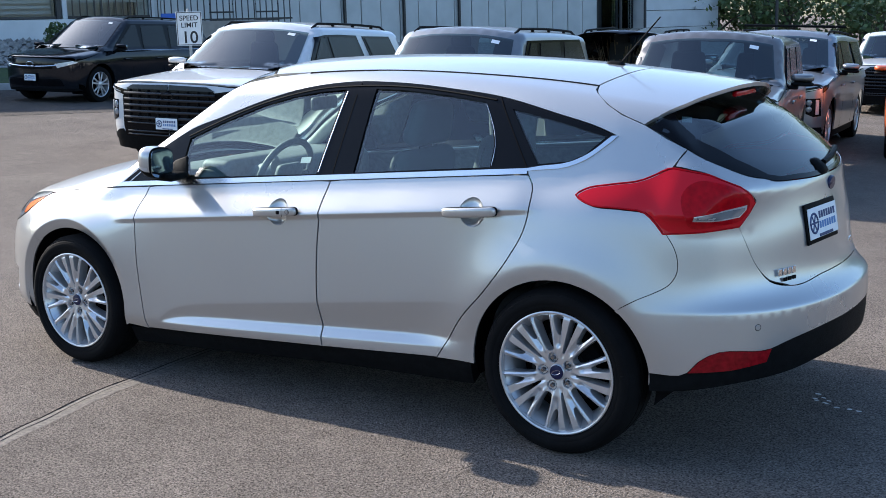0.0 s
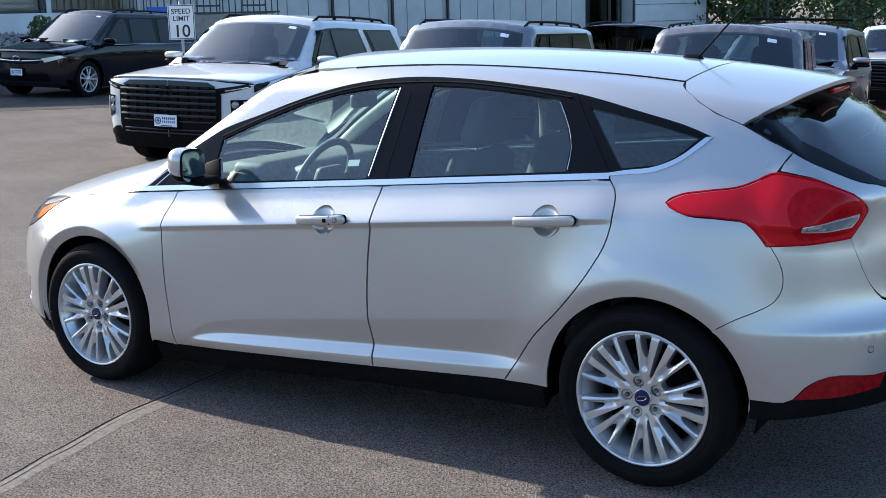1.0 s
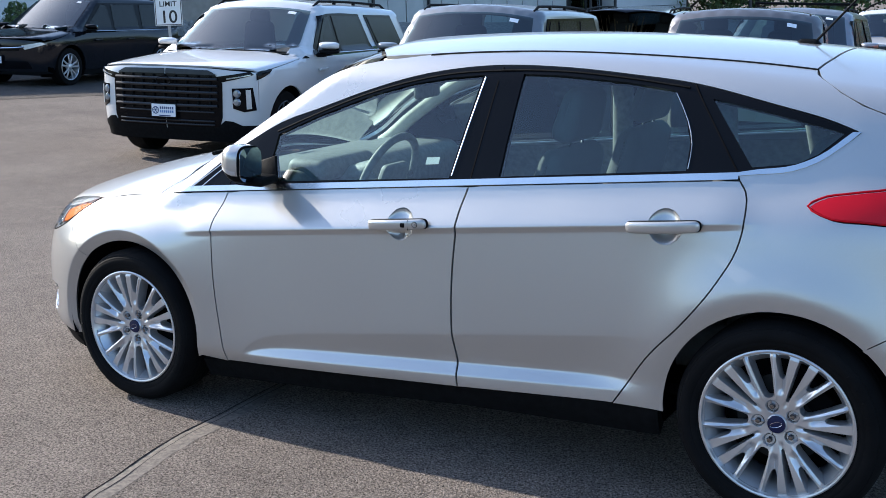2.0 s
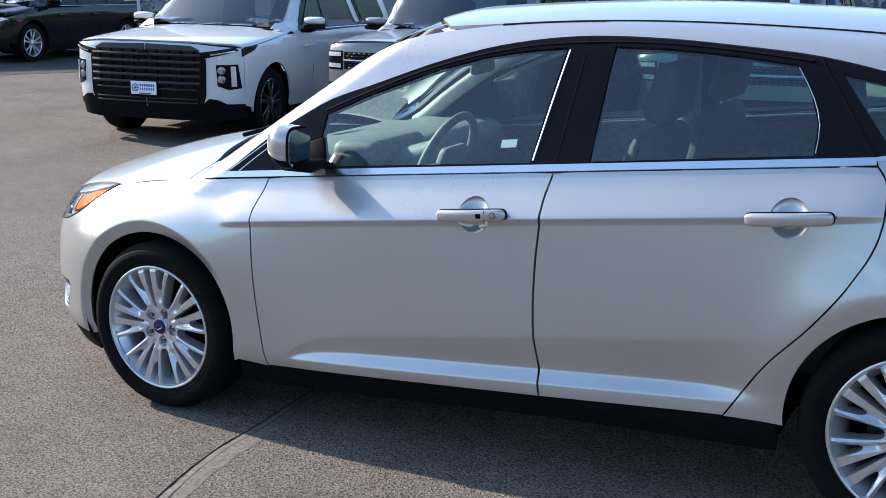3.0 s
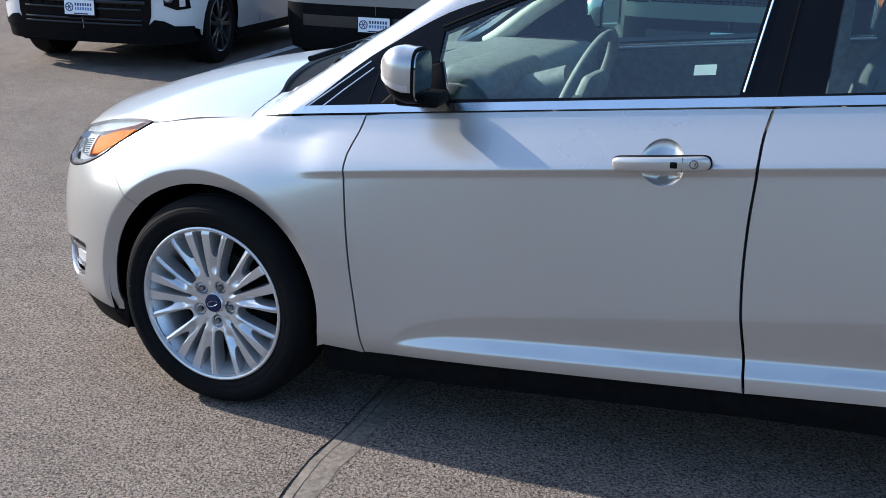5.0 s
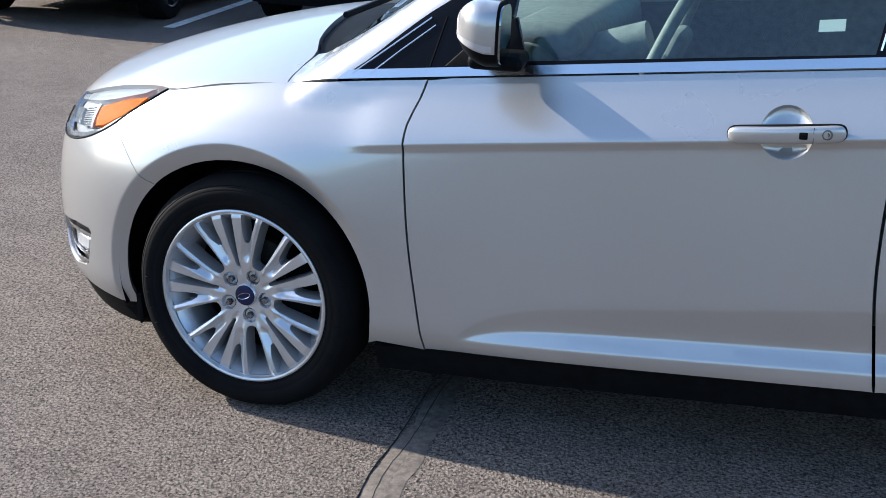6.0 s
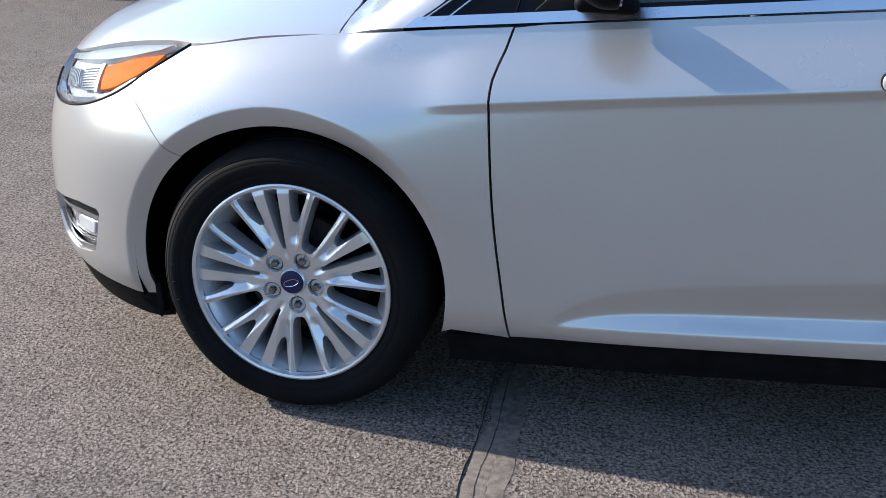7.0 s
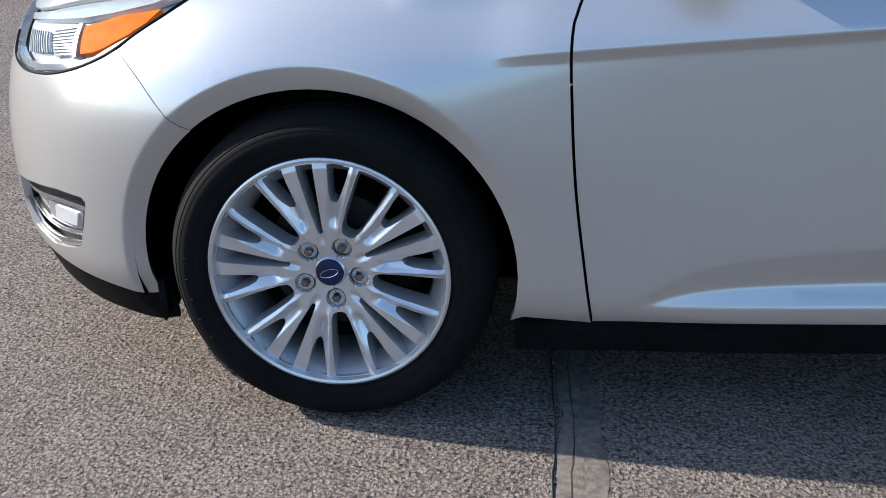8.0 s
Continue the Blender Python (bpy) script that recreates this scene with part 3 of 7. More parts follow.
def dealer_plate(parent, m, w=0.305, h=0.152):
    """A blank dealer plate: white card in a black frame with unreadable print."""
    p = new("number_plate")
    p.parent = parent
    p.matrix_basis = m
    part("plate_frame", bm_box((w + 0.008, 0.010, h + 0.016), (0, 0.006, 0), 0.004, 2), "black", p)
    part("plate_card", bm_box((w - 0.01, 0.004, h - 0.02), (0, -0.003, 0), 0.001, 1), "paper", p, "white dealer card")
    ring = bm_tube([(-w * 0.32 + 0.036 * math.cos(2 * math.pi * i / 24), -0.0045, 0.036 * math.sin(2 * math.pi * i / 24)) for i in range(24)], 0.005, 6, True)
    part("card_emblem", ring, "ink", p)
    for k in range(3):
        a = radians(60 * k)
        part("card_emblem", bm_tube([(-w * 0.32 - 0.034 * math.cos(a), -0.0045, -0.034 * math.sin(a)), (-w * 0.32 + 0.034 * math.cos(a), -0.0045, 0.034 * math.sin(a))], 0.0038, 6), "ink", p)
    for z, n, col, tall in ((0.026, 7, "ink", 0.026), (-0.012, 7, "sky_ink", 0.026)):
        for k in range(n):
            part("print_bar", bm_box((w * 0.050, 0.002, tall), (-w * 0.115 + k * w * 0.082, -0.0058, z), 0.0, 1), col, p)
    part("print_strip", bm_box((w * 0.46, 0.002, 0.011), (w * 0.05, -0.0058, -h * 0.37), 0, 1), "ink", p)
    return p


STICKER = [(1.692, -0.507, 1.246), (1.712, -0.457, 1.241), (1.725, -0.491, 1.223), (1.705, -0.539, 1.228)]


def hatchback():
    car = thing("hatchback_car", Matrix.Identity(4), "silver five-door hatchback parked on the asphalt", "car")
    DLO_TOP = [(-1.078, 0.873), (-1.003, 0.921), (-0.935, 0.975), (-0.850, 1.038), (-0.766, 1.088), (-0.634, 1.158), (-0.475, 1.210), (-0.238, 1.287), (-0.068, 1.331), (0.197, 1.367), (0.531, 1.364), (0.763, 1.344), (0.995, 1.317), (1.257, 1.258), (1.440, 1.210), (1.513, 1.182)]
    DLO_LOW = [(1.488, 1.160), (1.403, 1.097), (1.336, 1.070), (1.226, 1.056), (1.175, 1.050)]
    top3 = hatch_side(smooth_line(DLO_TOP, 0.06))
    low3 = hatch_side(smooth_line(DLO_LOW, 0.04))
    belt3 = lambda x0, x1, dz, n=18: hatch_side([(x0 + (x1 - x0) * i / n, belt_z(x0 + (x1 - x0) * i / n) + dz) for i in range(n + 1)])
    # joints
    FD = [(-0.838, 0.890), (-0.852, 0.845), (-0.872, 0.790), (-0.875, 0.749), (-0.872, 0.655), (-0.860, 0.480), (-0.842, 0.341), (-0.826, 0.226)]
    BD = [(0.240, 0.968), (0.226, 0.907), (0.222, 0.842), (0.208, 0.693), (0.205, 0.500), (0.216, 0.371), (0.226, 0.270)]
    RD = [(1.180, 1.036), (1.203, 1.005), (1.214, 0.929), (1.198, 0.837), (1.144, 0.733), (1.040, 0.595), (0.935, 0.483), (0.806, 0.298)]
    fd, bd, rd = (hatch_side(smooth_line(k, 0.03)) for k in (FD, BD, RD))
    sill_f = hatch_side([(-0.826 + (0.226 + 0.826) * i / 10, 0.226 + 0.044 * i / 10) for i in range(1, 10)])
    sill_r = hatch_side([(0.226 + 0.58 * i / 8, 0.270 + 0.028 * i / 8) for i in range(1, 8)])

    sweep = lambda fn, x0, x1: hatch_side([(x, float(fn(x))) for x in np.arange(x0, x1, 0.04)])
    features = [sweep(lambda x, d=d: crease_z(x) + d, -1.08, 1.42) for d in (-0.027, -0.022, -0.018, -0.005, 0.0, 0.004, 0.012)] \
        + [hatch_side([(x, float(flare_lines(x)[n]) + d) for x in np.arange(-0.75, 1.02, 0.025)]) for n in (0, 1, 2) for d in (-0.005, 0.0, 0.005)]
    ring_f = lambda r: hatch_side([(-1.345 + 1.03 * r * math.cos(radians(a)), 0.318 + r * math.sin(radians(a))) for a in range(-10, 205, 3)])
    arch_lines = [ring_f(r) for r in (0.402, 0.398, 0.394, 0.389)]

    def cup(x, z, r=0.056):
        return hatch_side([(x + r * math.cos(2 * math.pi * i / 24), z + r * math.sin(2 * math.pi * i / 24)) for i in range(24)])

    def grip(half, tall, thick, bow):
        """A bowed bar with rounded ends along x."""
        bm = bmesh.new()
        rows = []
        for i in range(37):
            u = -math.cos(math.pi * (0.012 + 0.976 * i / 36))
            k = (1 - abs(u) ** 18) ** 0.5
            row = []
            for j in range(24):
                a = 2 * math.pi * j / 24
                c, w = math.cos(a), math.sin(a)
                row.append(bm.verts.new((half * u, bow * u * u + thick * k * math.copysign(abs(c) ** 0.75, c), tall * k * (1 - 0.02 * u * u) * math.copysign(abs(w) ** 0.62, w))))
            rows.append(row)
        for p, q in zip(rows, rows[1:]):
            for j in range(24):
                bm.faces.new((p[j], q[j], q[(j + 1) % 24], p[(j + 1) % 24]))
        bm.faces.new(rows[0])
        bm.faces.new(rows[-1][::-1])
        bmesh.ops.recalc_face_normals(bm, faces=bm.faces[:])
        return bm

    def door(name, outline, handle_x, handle_z, key):
        d = panel(name, car_f, SIDE, outline, "silver", car, "silver painted door with a handle", step=0.022, gap=0.0036, holes=(cup(handle_x - 0.0, handle_z - 0.004),), lines=features, mirror=True)
        far = TWINS[d.name]
        y = hatch_side([(handle_x, handle_z)])[0][1]
        tip = 4.4
        dish = bmesh.new()
        rows = []
        for r, deep in ((0.0565, -0.0004), (0.0535, 0.0035), (0.046, 0.010), (0.033, 0.0150), (0.018, 0.0170), (0.004, 0.0175)):
            ring = hatch_side([(handle_x + r * math.cos(2 * math.pi * k / 36), handle_z - 0.004 + r * math.sin(2 * math.pi * k / 36)) for k in range(36)])
            rows.append([dish.verts.new((q[0], q[1] + deep, q[2])) for q in ring])
        for p, q in zip(rows, rows[1:]):
            for k in range(36):
                dish.faces.new((p[k], p[(k + 1) % 36], q[(k + 1) % 36], q[k]))
        dish.faces.new(rows[-1])
        part_pair("handle_cup", dish, "silver", d, far)
        h = grip(0.120, 0.0185, 0.011, 0.012)
        bmesh.ops.transform(h, matrix=pose(handle_x, y - 0.030, handle_z, 0, -tip, 0), verts=h.verts)
        part_pair("handle", h, "silver", d, far, "body-coloured pull handle")
        s = grip(0.1225, 0.0198, 0.010, 0.003)
        bmesh.ops.translate(s, vec=(0, -0.006, 0), verts=s.verts)
        bmesh.ops.transform(s, matrix=pose(handle_x, y - 0.006, handle_z, 0, -tip, 0), verts=s.verts)
        part_pair("handle_gasket", s, "black", d, far)
        if key:
            c = bm_lathe([(0.0, 0.0012), (0.0048, 0.0010), (0.0056, 0.0024), (0.0072, 0.0022), (0.0084, -0.0012), (0.0102, -0.0010), (0.0112, 0.002), (0.0112, 0.012)], 28)
            bmesh.ops.transform(c, matrix=pose(handle_x + 0.083, y - 0.036, handle_z + 0.007), verts=c.verts)
            part_pair("key_cylinder", c, "steel_bright", d, far)
            c = bm_box((0.018, 0.006, 0.016), (handle_x + 0.036, y - 0.039, handle_z + 0.003), 0.003, 2)
            part_pair("keyless_button", c, "gloss", d, far)
            c = bm_box((0.0010, 0.0200, 0.0345), (handle_x + 0.056, y - 0.0282, handle_z + 0.004), 0)
            part_pair("handle_joint", c, "gap", d, far)
        return d

    f_door = door("front_door", fd + sill_f + bd[::-1] + belt3(0.240, -0.838, -0.014)[1:-1], -0.005, 0.833, True)
    r_door = door("rear_door", bd + sill_r + rd[::-1] + belt3(1.180, 0.240, -0.014)[1:-1], 0.968, 0.893, False)

    # wings and uniside
    lamp_low = [(-1.592, 0.812), (-1.630, 0.789), (-1.688, 0.755), (-1.740, 0.719)]
    wing_arch = arch(-1.340, 0.374, 0.349, 131, -16)
    bump_gap = hatch_side(smooth_line([(-1.740, 0.719), (-1.687, 0.676), (-1.640, 0.627), (-1.596, 0.5837)], 0.02))
    wing = hatch_side(smooth_line([(-0.838, 0.890), (-1.075, 0.873), (-1.229, 0.857), (-1.42, 0.838), (-1.592, 0.812)], 0.04)) + hatch_side(smooth_line(lamp_low, 0.03))[1:] \
        + bump_gap[1:-1] + hatch_side(wing_arch) + hatch_side([(-0.955, 0.232), (-0.826, 0.224)]) + fd[::-1][1:-1]
    panel("front_wing", car_f, SIDE, wing, "silver", car, "silver front wing over the wheel arch", step=0.022, gap=0.0018, mirror=True, lines=features[:7] + arch_lines)
    rear_arch = arch(1.336, 0.360, 0.345, 47, 184)
    lamp_tip = [(1.730, -0.699, 1.077), (1.714, -0.703, 1.075), (1.685, -0.726, 1.055), (1.648, -0.746, 1.036), (1.534, -0.773, 1.016), (1.436, -0.788, 0.995), (1.405, -0.798, 0.975), (1.446, -0.809, 0.951), (1.583, -0.804, 0.937), (1.668, -0.791, 0.925), (1.711, -0.788, 0.885), (1.735, -0.785, 0.852)]
    quarter_gap = hatch_side(smooth_line([(1.735, 0.852), (1.765, 0.800), (1.778, 0.754), (1.774, 0.704), (1.752, 0.670), (1.714, 0.647), (1.650, 0.617), (1.574, 0.572)], 0.025))
    screen_edge = [(-1.216, -0.564, 0.902), (-1.06, -0.600, 0.965), (-0.85, -0.572, 1.110), (-0.62, -0.545, 1.245), (-0.42, -0.520, 1.335), (-0.25, -0.508, 1.375)]
    ditch = [(-0.043, -0.502, 1.404), (0.411, -0.478, 1.423), (0.871, -0.470, 1.398), (1.20, -0.462, 1.37), (1.335, -0.464, 1.351)]
    spoil_edge = [(1.345, -0.510, 1.342), (1.368, -0.546, 1.329), (1.438, -0.611, 1.292), (1.507, -0.639, 1.257), (1.605, -0.652, 1.222)]
    uniside = smooth_line([(-1.075, -0.752, 0.873), (-1.229, -0.728, 0.855)], 0.03, curve=False) + [(-1.226, -0.65, 0.88)] + smooth_line(screen_edge, 0.05) + smooth_line(ditch, 0.06) + spoil_edge \
        + [(1.692, -0.662, 1.176), (1.768, -0.657, 1.140), (1.746, -0.686, 1.106)] + smooth_line(lamp_tip, 0.03)[:-1] + quarter_gap[:-1] \
        + hatch_side(rear_arch) + rd[::-1] + low3[::-1] + top3[::-1]
    panel("body_side", car_f, RAIL, uniside, "silver", car, "silver body side with roof rail and rear quarter", step=0.024, gap=0.0015, mirror=True, lines=features[:7])

    # front
    hood_l = [(-1.229, -0.728, 0.855), (-1.42, -0.716, 0.838), (-1.59, -0.704, 0.816), (-1.629, -0.685, 0.815), (-1.704, -0.656, 0.808), (-1.787, -0.624, 0.796), (-1.873, -0.589, 0.776), (-1.97, -0.534, 0.748), (-2.04, -0.46, 0.745), (-2.09, -0.30, 0.74), (-2.115, 0, 0.74)]
    cowl_l = [(-1.226, -0.65, 0.88), (-1.222, -0.57, 0.90), (-1.262, -0.45, 0.93), (-1.30, -0.25, 0.95), (-1.315, 0, 0.96)]
    half = smooth_line(hood_l, 0.04)
    cow = smooth_line(cowl_l, 0.04)
    flip = lambda q: [(p[0], -p[1], p[2]) for p in q]
    panel("hood", car_f, TOP, half + flip(half)[::-1][1:] + flip(cow)[:-1] + cow[::-1][:-1], "silver", car, "silver hood with soft creases", step=0.035)
    cow_back = [(-1.17, -0.585, 0.92), (-1.185, -0.3, 0.97), (-1.19, 0, 0.975)]
    panel("cowl", car_f, TOP, cow[1:] + flip(cow)[::-1][1:-1] + flip(smooth_line(cow_back, 0.06)) + smooth_line(cow_back, 0.06)[::-1][1:], "black", car, "black plastic cowl", inset=0.012)
    for y0 in (-0.42, 0.06):
        part("windscreen_wiper", bm_tube([(-1.20, y0, 0.985), (-1.17, y0 + 0.3, 1.005), (-1.13, y0 + 0.52, 1.025)], 0.009, 6), "black", car)
    ws = smooth_line([(-1.17, -0.585, 0.92), (-1.06, -0.592, 0.965), (-0.85, -0.564, 1.110), (-0.62, -0.537, 1.245), (-0.42, -0.512, 1.335), (-0.25, -0.500, 1.375)], 0.06)
    ws_top = smooth_line([(-0.25, -0.500, 1.375), (-0.38, -0.30, 1.42), (-0.42, 0, 1.435)], 0.06)
    ws_low = smooth_line(cow_back, 0.06)[1:]
    pane = panel("windscreen", car_f, SCREEN, ws + ws_top[1:] + flip(ws_top)[::-1][1:] + flip(ws)[::-1][1:] + flip(ws_low)[:-1] + ws_low[::-1], "glass_clear", car, inset=0.004, depth=0, step=0.06)
    pane.visible_shadow = False
    roof_l = smooth_line(ditch, 0.06)
    roof_back = [(1.335, -0.464, 1.351), (1.350, -0.288, 1.379), (1.36, 0, 1.395)]
    panel("roof", car_f, TOP, roof_l + roof_back[1:] + flip(roof_back)[::-1][1:] + flip(roof_l)[::-1][1:] + flip(ws_top)[:-1] + ws_top[::-1], "silver", car, "silver roof with dark drip mouldings", step=0.05, gap=0.006, depth=0.012)
    for s in (-1, 1):
        part("drip_moulding", bm_tube([(p[0], s * abs(p[1]), p[2] - 0.004) for p in [tuple(q) for q in onto(car_f, TOP, np.array([(k[0], k[1]) for k in roof_l]) * np.array([1, -1]))[0]]], 0.0075, 8), "black", car)
    front_arch = hatch_side(arch(-1.340, 0.374, 0.349, 131, 196))
    low = [(-1.702, -0.775, 0.220), (-1.87, -0.72, 0.242), (-1.98, -0.62, 0.268), (-2.08, -0.42, 0.300), (-2.14, 0.0, 0.31)]
    lamp_bot = [(-2.085, -0.46, 0.690), (-2.065, -0.51, 0.660), (-2.019, -0.581, 0.645), (-1.959, -0.646, 0.647), (-1.877, -0.705, 0.663), (-1.825, -0.730, 0.681)]
    fog = [(-2.085, -0.575, 0.398), (-2.00, -0.66, 0.413), (-1.918, -0.728, 0.424), (-1.848, -0.768, 0.422), (-1.838, -0.772, 0.412), (-1.850, -0.767, 0.366), (-1.868, -0.756, 0.312), (-1.882, -0.745, 0.302), (-1.95, -0.690, 0.288), (-2.02, -0.615, 0.302), (-2.072, -0.560, 0.338)]
    seam = hatch_side([(-1.80, 0.694 - 0.463 * k / 16) for k in range(17)])
    nose = [(-2.12, 0, 0.735), (-2.09, -0.30, 0.735), (-2.075, -0.42, 0.70)] + lamp_bot + seam + smooth_line([seam[-1]] + low[1:], 0.05)[1:] + [(-2.19, 0.0, 0.45)]
    flank = bump_gap[:-1] + front_arch + [low[0]] + seam[::-1]
    ob = panel("front_bumper", car_f, FRONT_CORNER, nose, "silver", car, "silver front bumper", step=0.026, gap=0.0, holes=(fog,), mirror=True)
    panel("bumper_flank", car_f, SIDE, flank, "silver", car, "silver bumper flank at the wheel arch", step=0.022, gap=0.0, mirror=True, lines=arch_lines)
    ob2 = TWINS[ob.name]
    bez = panel("fog_lamp_bezel", car_f, FRONT_CORNER, fog, "fog_grey", ob, inset=0.030, depth=0.0, gap=-0.006, mirror=True, twin_parent=ob2)
    upper = smooth_line([(-2.085, -0.575, 0.394), (-2.00, -0.66, 0.407), (-1.918, -0.728, 0.417), (-1.842, -0.770, 0.412)], 0.012)
    lower = smooth_line([(-2.076, -0.566, 0.346), (-2.02, -0.615, 0.310), (-1.95, -0.690, 0.296), (-1.872, -0.752, 0.308)], 0.012)

    def inlay(u, t):
        """A place in the fog lamp's opening: u from nose to side, t from top to bottom."""
        p, q = (np.array(line[min(int(u * (len(line) - 1) + 0.5), len(line) - 1)]) for line in (upper, lower))
        return tuple(p * (1 - t) + q * t)

    def strip_of(name, u0, u1, t0, t1, mat, inset, label=""):
        us = np.linspace(u0, u1, 10)
        return panel(name, car_f, FRONT_CORNER, [inlay(u, t0) for u in us] + [inlay(u, t1) for u in us[::-1]], mat, ob, label, gap=0, depth=0.008, inset=inset, step=0.014, mirror=True, twin_parent=ob2)
    strip_of("bezel_strip", 0.02, 0.97, 0.16, 0.25, "satin", 0.012, "bright strip round the fog lamp")
    strip_of("bezel_strip", 0.10, 0.97, 0.74, 0.80, "satin", 0.016)
    strip_of("bezel_strip", 0.04, 0.98, 0.90, 1.00, "satin", 0.006)
    strip_of("bezel_strip", 0.14, 0.40, 0.34, 0.40, "satin", 0.022)
    strip_of("fog_lamp", 0.44, 0.88, 0.32, 0.70, "lamp_grey", 0.022, "small clear fog lamp")
    strip_of("fog_lens", 0.56, 0.84, 0.38, 0.64, "lamp", 0.018)
    lip = panel("chin_spoiler", car_f, FRONT_CORNER, smooth_line(low, 0.05) + [(-2.10, 0, 0.20), (-2.02, -0.40, 0.185), (-1.93, -0.58, 0.172), (-1.85, -0.66, 0.156), (-1.75, -0.735, 0.148), (-1.698, -0.76, 0.150)], "black", car, "black plastic chin", gap=0.001, inset=0.006, mirror=True)
    lamp = [(-2.075, -0.42, 0.715), (-1.97, -0.534, 0.748), (-1.873, -0.588, 0.776), (-1.787, -0.623, 0.796), (-1.704, -0.655, 0.808), (-1.629, -0.685, 0.814), (-1.594, -0.704, 0.814), (-1.630, -0.722, 0.789), (-1.688, -0.738, 0.755), (-1.745, -0.745, 0.717),
        (-1.814, -0.732, 0.684), (-1.877, -0.705, 0.663), (-1.959, -0.646, 0.647), (-2.019, -0.581, 0.645), (-2.065, -0.51, 0.660), (-2.085, -0.46, 0.690)]
    hl = new("headlight")
    hl.parent = car
    tagged(hl, "clear headlight with amber turn signal")
    hl2 = new("headlight")
    hl2.parent = car
    tagged(hl2, "clear headlight with amber turn signal")
    panel("lamp_housing", car_f, FRONT_CORNER, lamp, "chamber", hl, "bright inner housing", inset=0.030, depth=0.0, gap=-0.022, step=0.02, mirror=True, twin_parent=hl2)
    # pale band that paints the sky's reflection on the upper lens
    brow = [(-2.06, -0.43, 0.722), (-1.97, -0.534, 0.748), (-1.873, -0.588, 0.776), (-1.787, -0.623, 0.796), (-1.704, -0.655, 0.808), (-1.640, -0.682, 0.812), (-1.700, -0.690, 0.790), (-1.790, -0.672, 0.768), (-1.860, -0.640, 0.752), (-1.960, -0.575, 0.735), (-2.045, -0.47, 0.715)]
    panel("lamp_brow", car_f, FRONT_CORNER, brow, "lamp_sky", hl, "pale upper band painted for sky reflected in the lens", inset=0.012, depth=0.016, gap=0.002, step=0.02, mirror=True, twin_parent=hl2)
    foot = [(-2.060, -0.515, 0.672), (-2.012, -0.590, 0.661), (-1.950, -0.648, 0.664), (-1.872, -0.708, 0.679), (-1.800, -0.732, 0.700), (-1.700, -0.738, 0.752), (-1.690, -0.740, 0.748), (-1.745, -0.745, 0.719), (-1.814, -0.732, 0.686), (-1.877, -0.705, 0.665), (-1.959, -0.646, 0.649), (-2.019, -0.581, 0.647), (-2.060, -0.515, 0.660)]
    panel("lamp_foot", car_f, FRONT_CORNER, foot, "lamp_grey", hl, inset=0.006, depth=0.012, gap=0.001, step=0.015, mirror=True, twin_parent=hl2)
    divider = [(-1.862, -0.655, 0.748), (-1.850, -0.662, 0.749), (-1.846, -0.708, 0.694), (-1.857, -0.706, 0.690)]
    panel("lamp_divider", car_f, FRONT_CORNER, divider, "lamp_sky", hl, inset=0.006, depth=0.02, gap=0, step=0.012, mirror=True, twin_parent=hl2)
    rim_line = onto(car_f, FRONT_CORNER, np.array(smooth_line([(np.dot(q, FRONT_CORNER[1]), np.dot(q, FRONT_CORNER[2])) for q in lamp[6:]], 0.02)))[0]
    part_pair("lamp_seal", bm_tube([tuple(q) for q in rim_line], 0.0030, 6), "black", hl, hl2)
    panel("turn_signal", car_f, FRONT_CORNER, [(-1.843, -0.668, 0.743), (-1.752, -0.690, 0.771), (-1.670, -0.711, 0.787), (-1.692, -0.727, 0.765), (-1.729, -0.732, 0.742), (-1.783, -0.731, 0.716), (-1.805, -0.724, 0.706), (-1.838, -0.709, 0.699)], "amber", hl, "amber turn signal", inset=0.009, depth=0.02, gap=0, step=0.02, mirror=True, twin_parent=hl2)
    boxes = (([(-1.950, -0.600, 0.722), (-1.866, -0.652, 0.742), (-1.862, -0.703, 0.690), (-1.930, -0.661, 0.678)], False, "projector_box"), ([(-2.050, -0.500, 0.700), (-1.966, -0.592, 0.715), (-1.950, -0.642, 0.682), (-2.030, -0.562, 0.666)], True, "outer_reflector"))
    for quad, upright, nm in boxes:
        panel(nm, car_f, FRONT_CORNER, quad, "lamp_grey", hl, inset=0.022, depth=0.010, gap=0.001, step=0.012, mirror=True, twin_parent=hl2)
        q = [np.array(k) for k in quad]
        for k in range(9):
            t0, t1 = (k + 0.30) / 9.2, (k + 0.68) / 9.2
            e = [q[0] * (1 - t) + q[1] * t for t in (t0, t1)] + [q[3] * (1 - t) + q[2] * t for t in (t1, t0)] if upright else [q[0] * (1 - t) + q[3] * t for t in (t0, t1)] + [q[1] * (1 - t) + q[2] * t for t in (t1, t0)]
            panel("reflector_rib", car_f, FRONT_CORNER, [tuple(v) for v in e], "lamp_sky", hl, inset=0.019, depth=0.004, gap=0, step=0.012, mirror=True, twin_parent=hl2)
    cover = panel("lamp_lens", car_f, FRONT_CORNER, lamp, "lens", hl, inset=0.001, depth=0.0, gap=0.002, step=0.02, mirror=True, twin_parent=hl2)
    cover.visible_shadow = False
    TWINS[cover.name].visible_shadow = False

    # sills and underside
    rock = hatch_side([(-0.975, 0.208), (-0.826, 0.222)] + [(-0.826 + 1.052 * i / 8, 0.224 + 0.042 * i / 8) for i in range(1, 9)] + [(0.806, 0.294), (0.955, 0.312)])
    low_rock = [(p[0], p[1] + 0.03, q) for p, q in zip(rock[::-1], np.linspace(0.20, 0.130, len(rock)))]
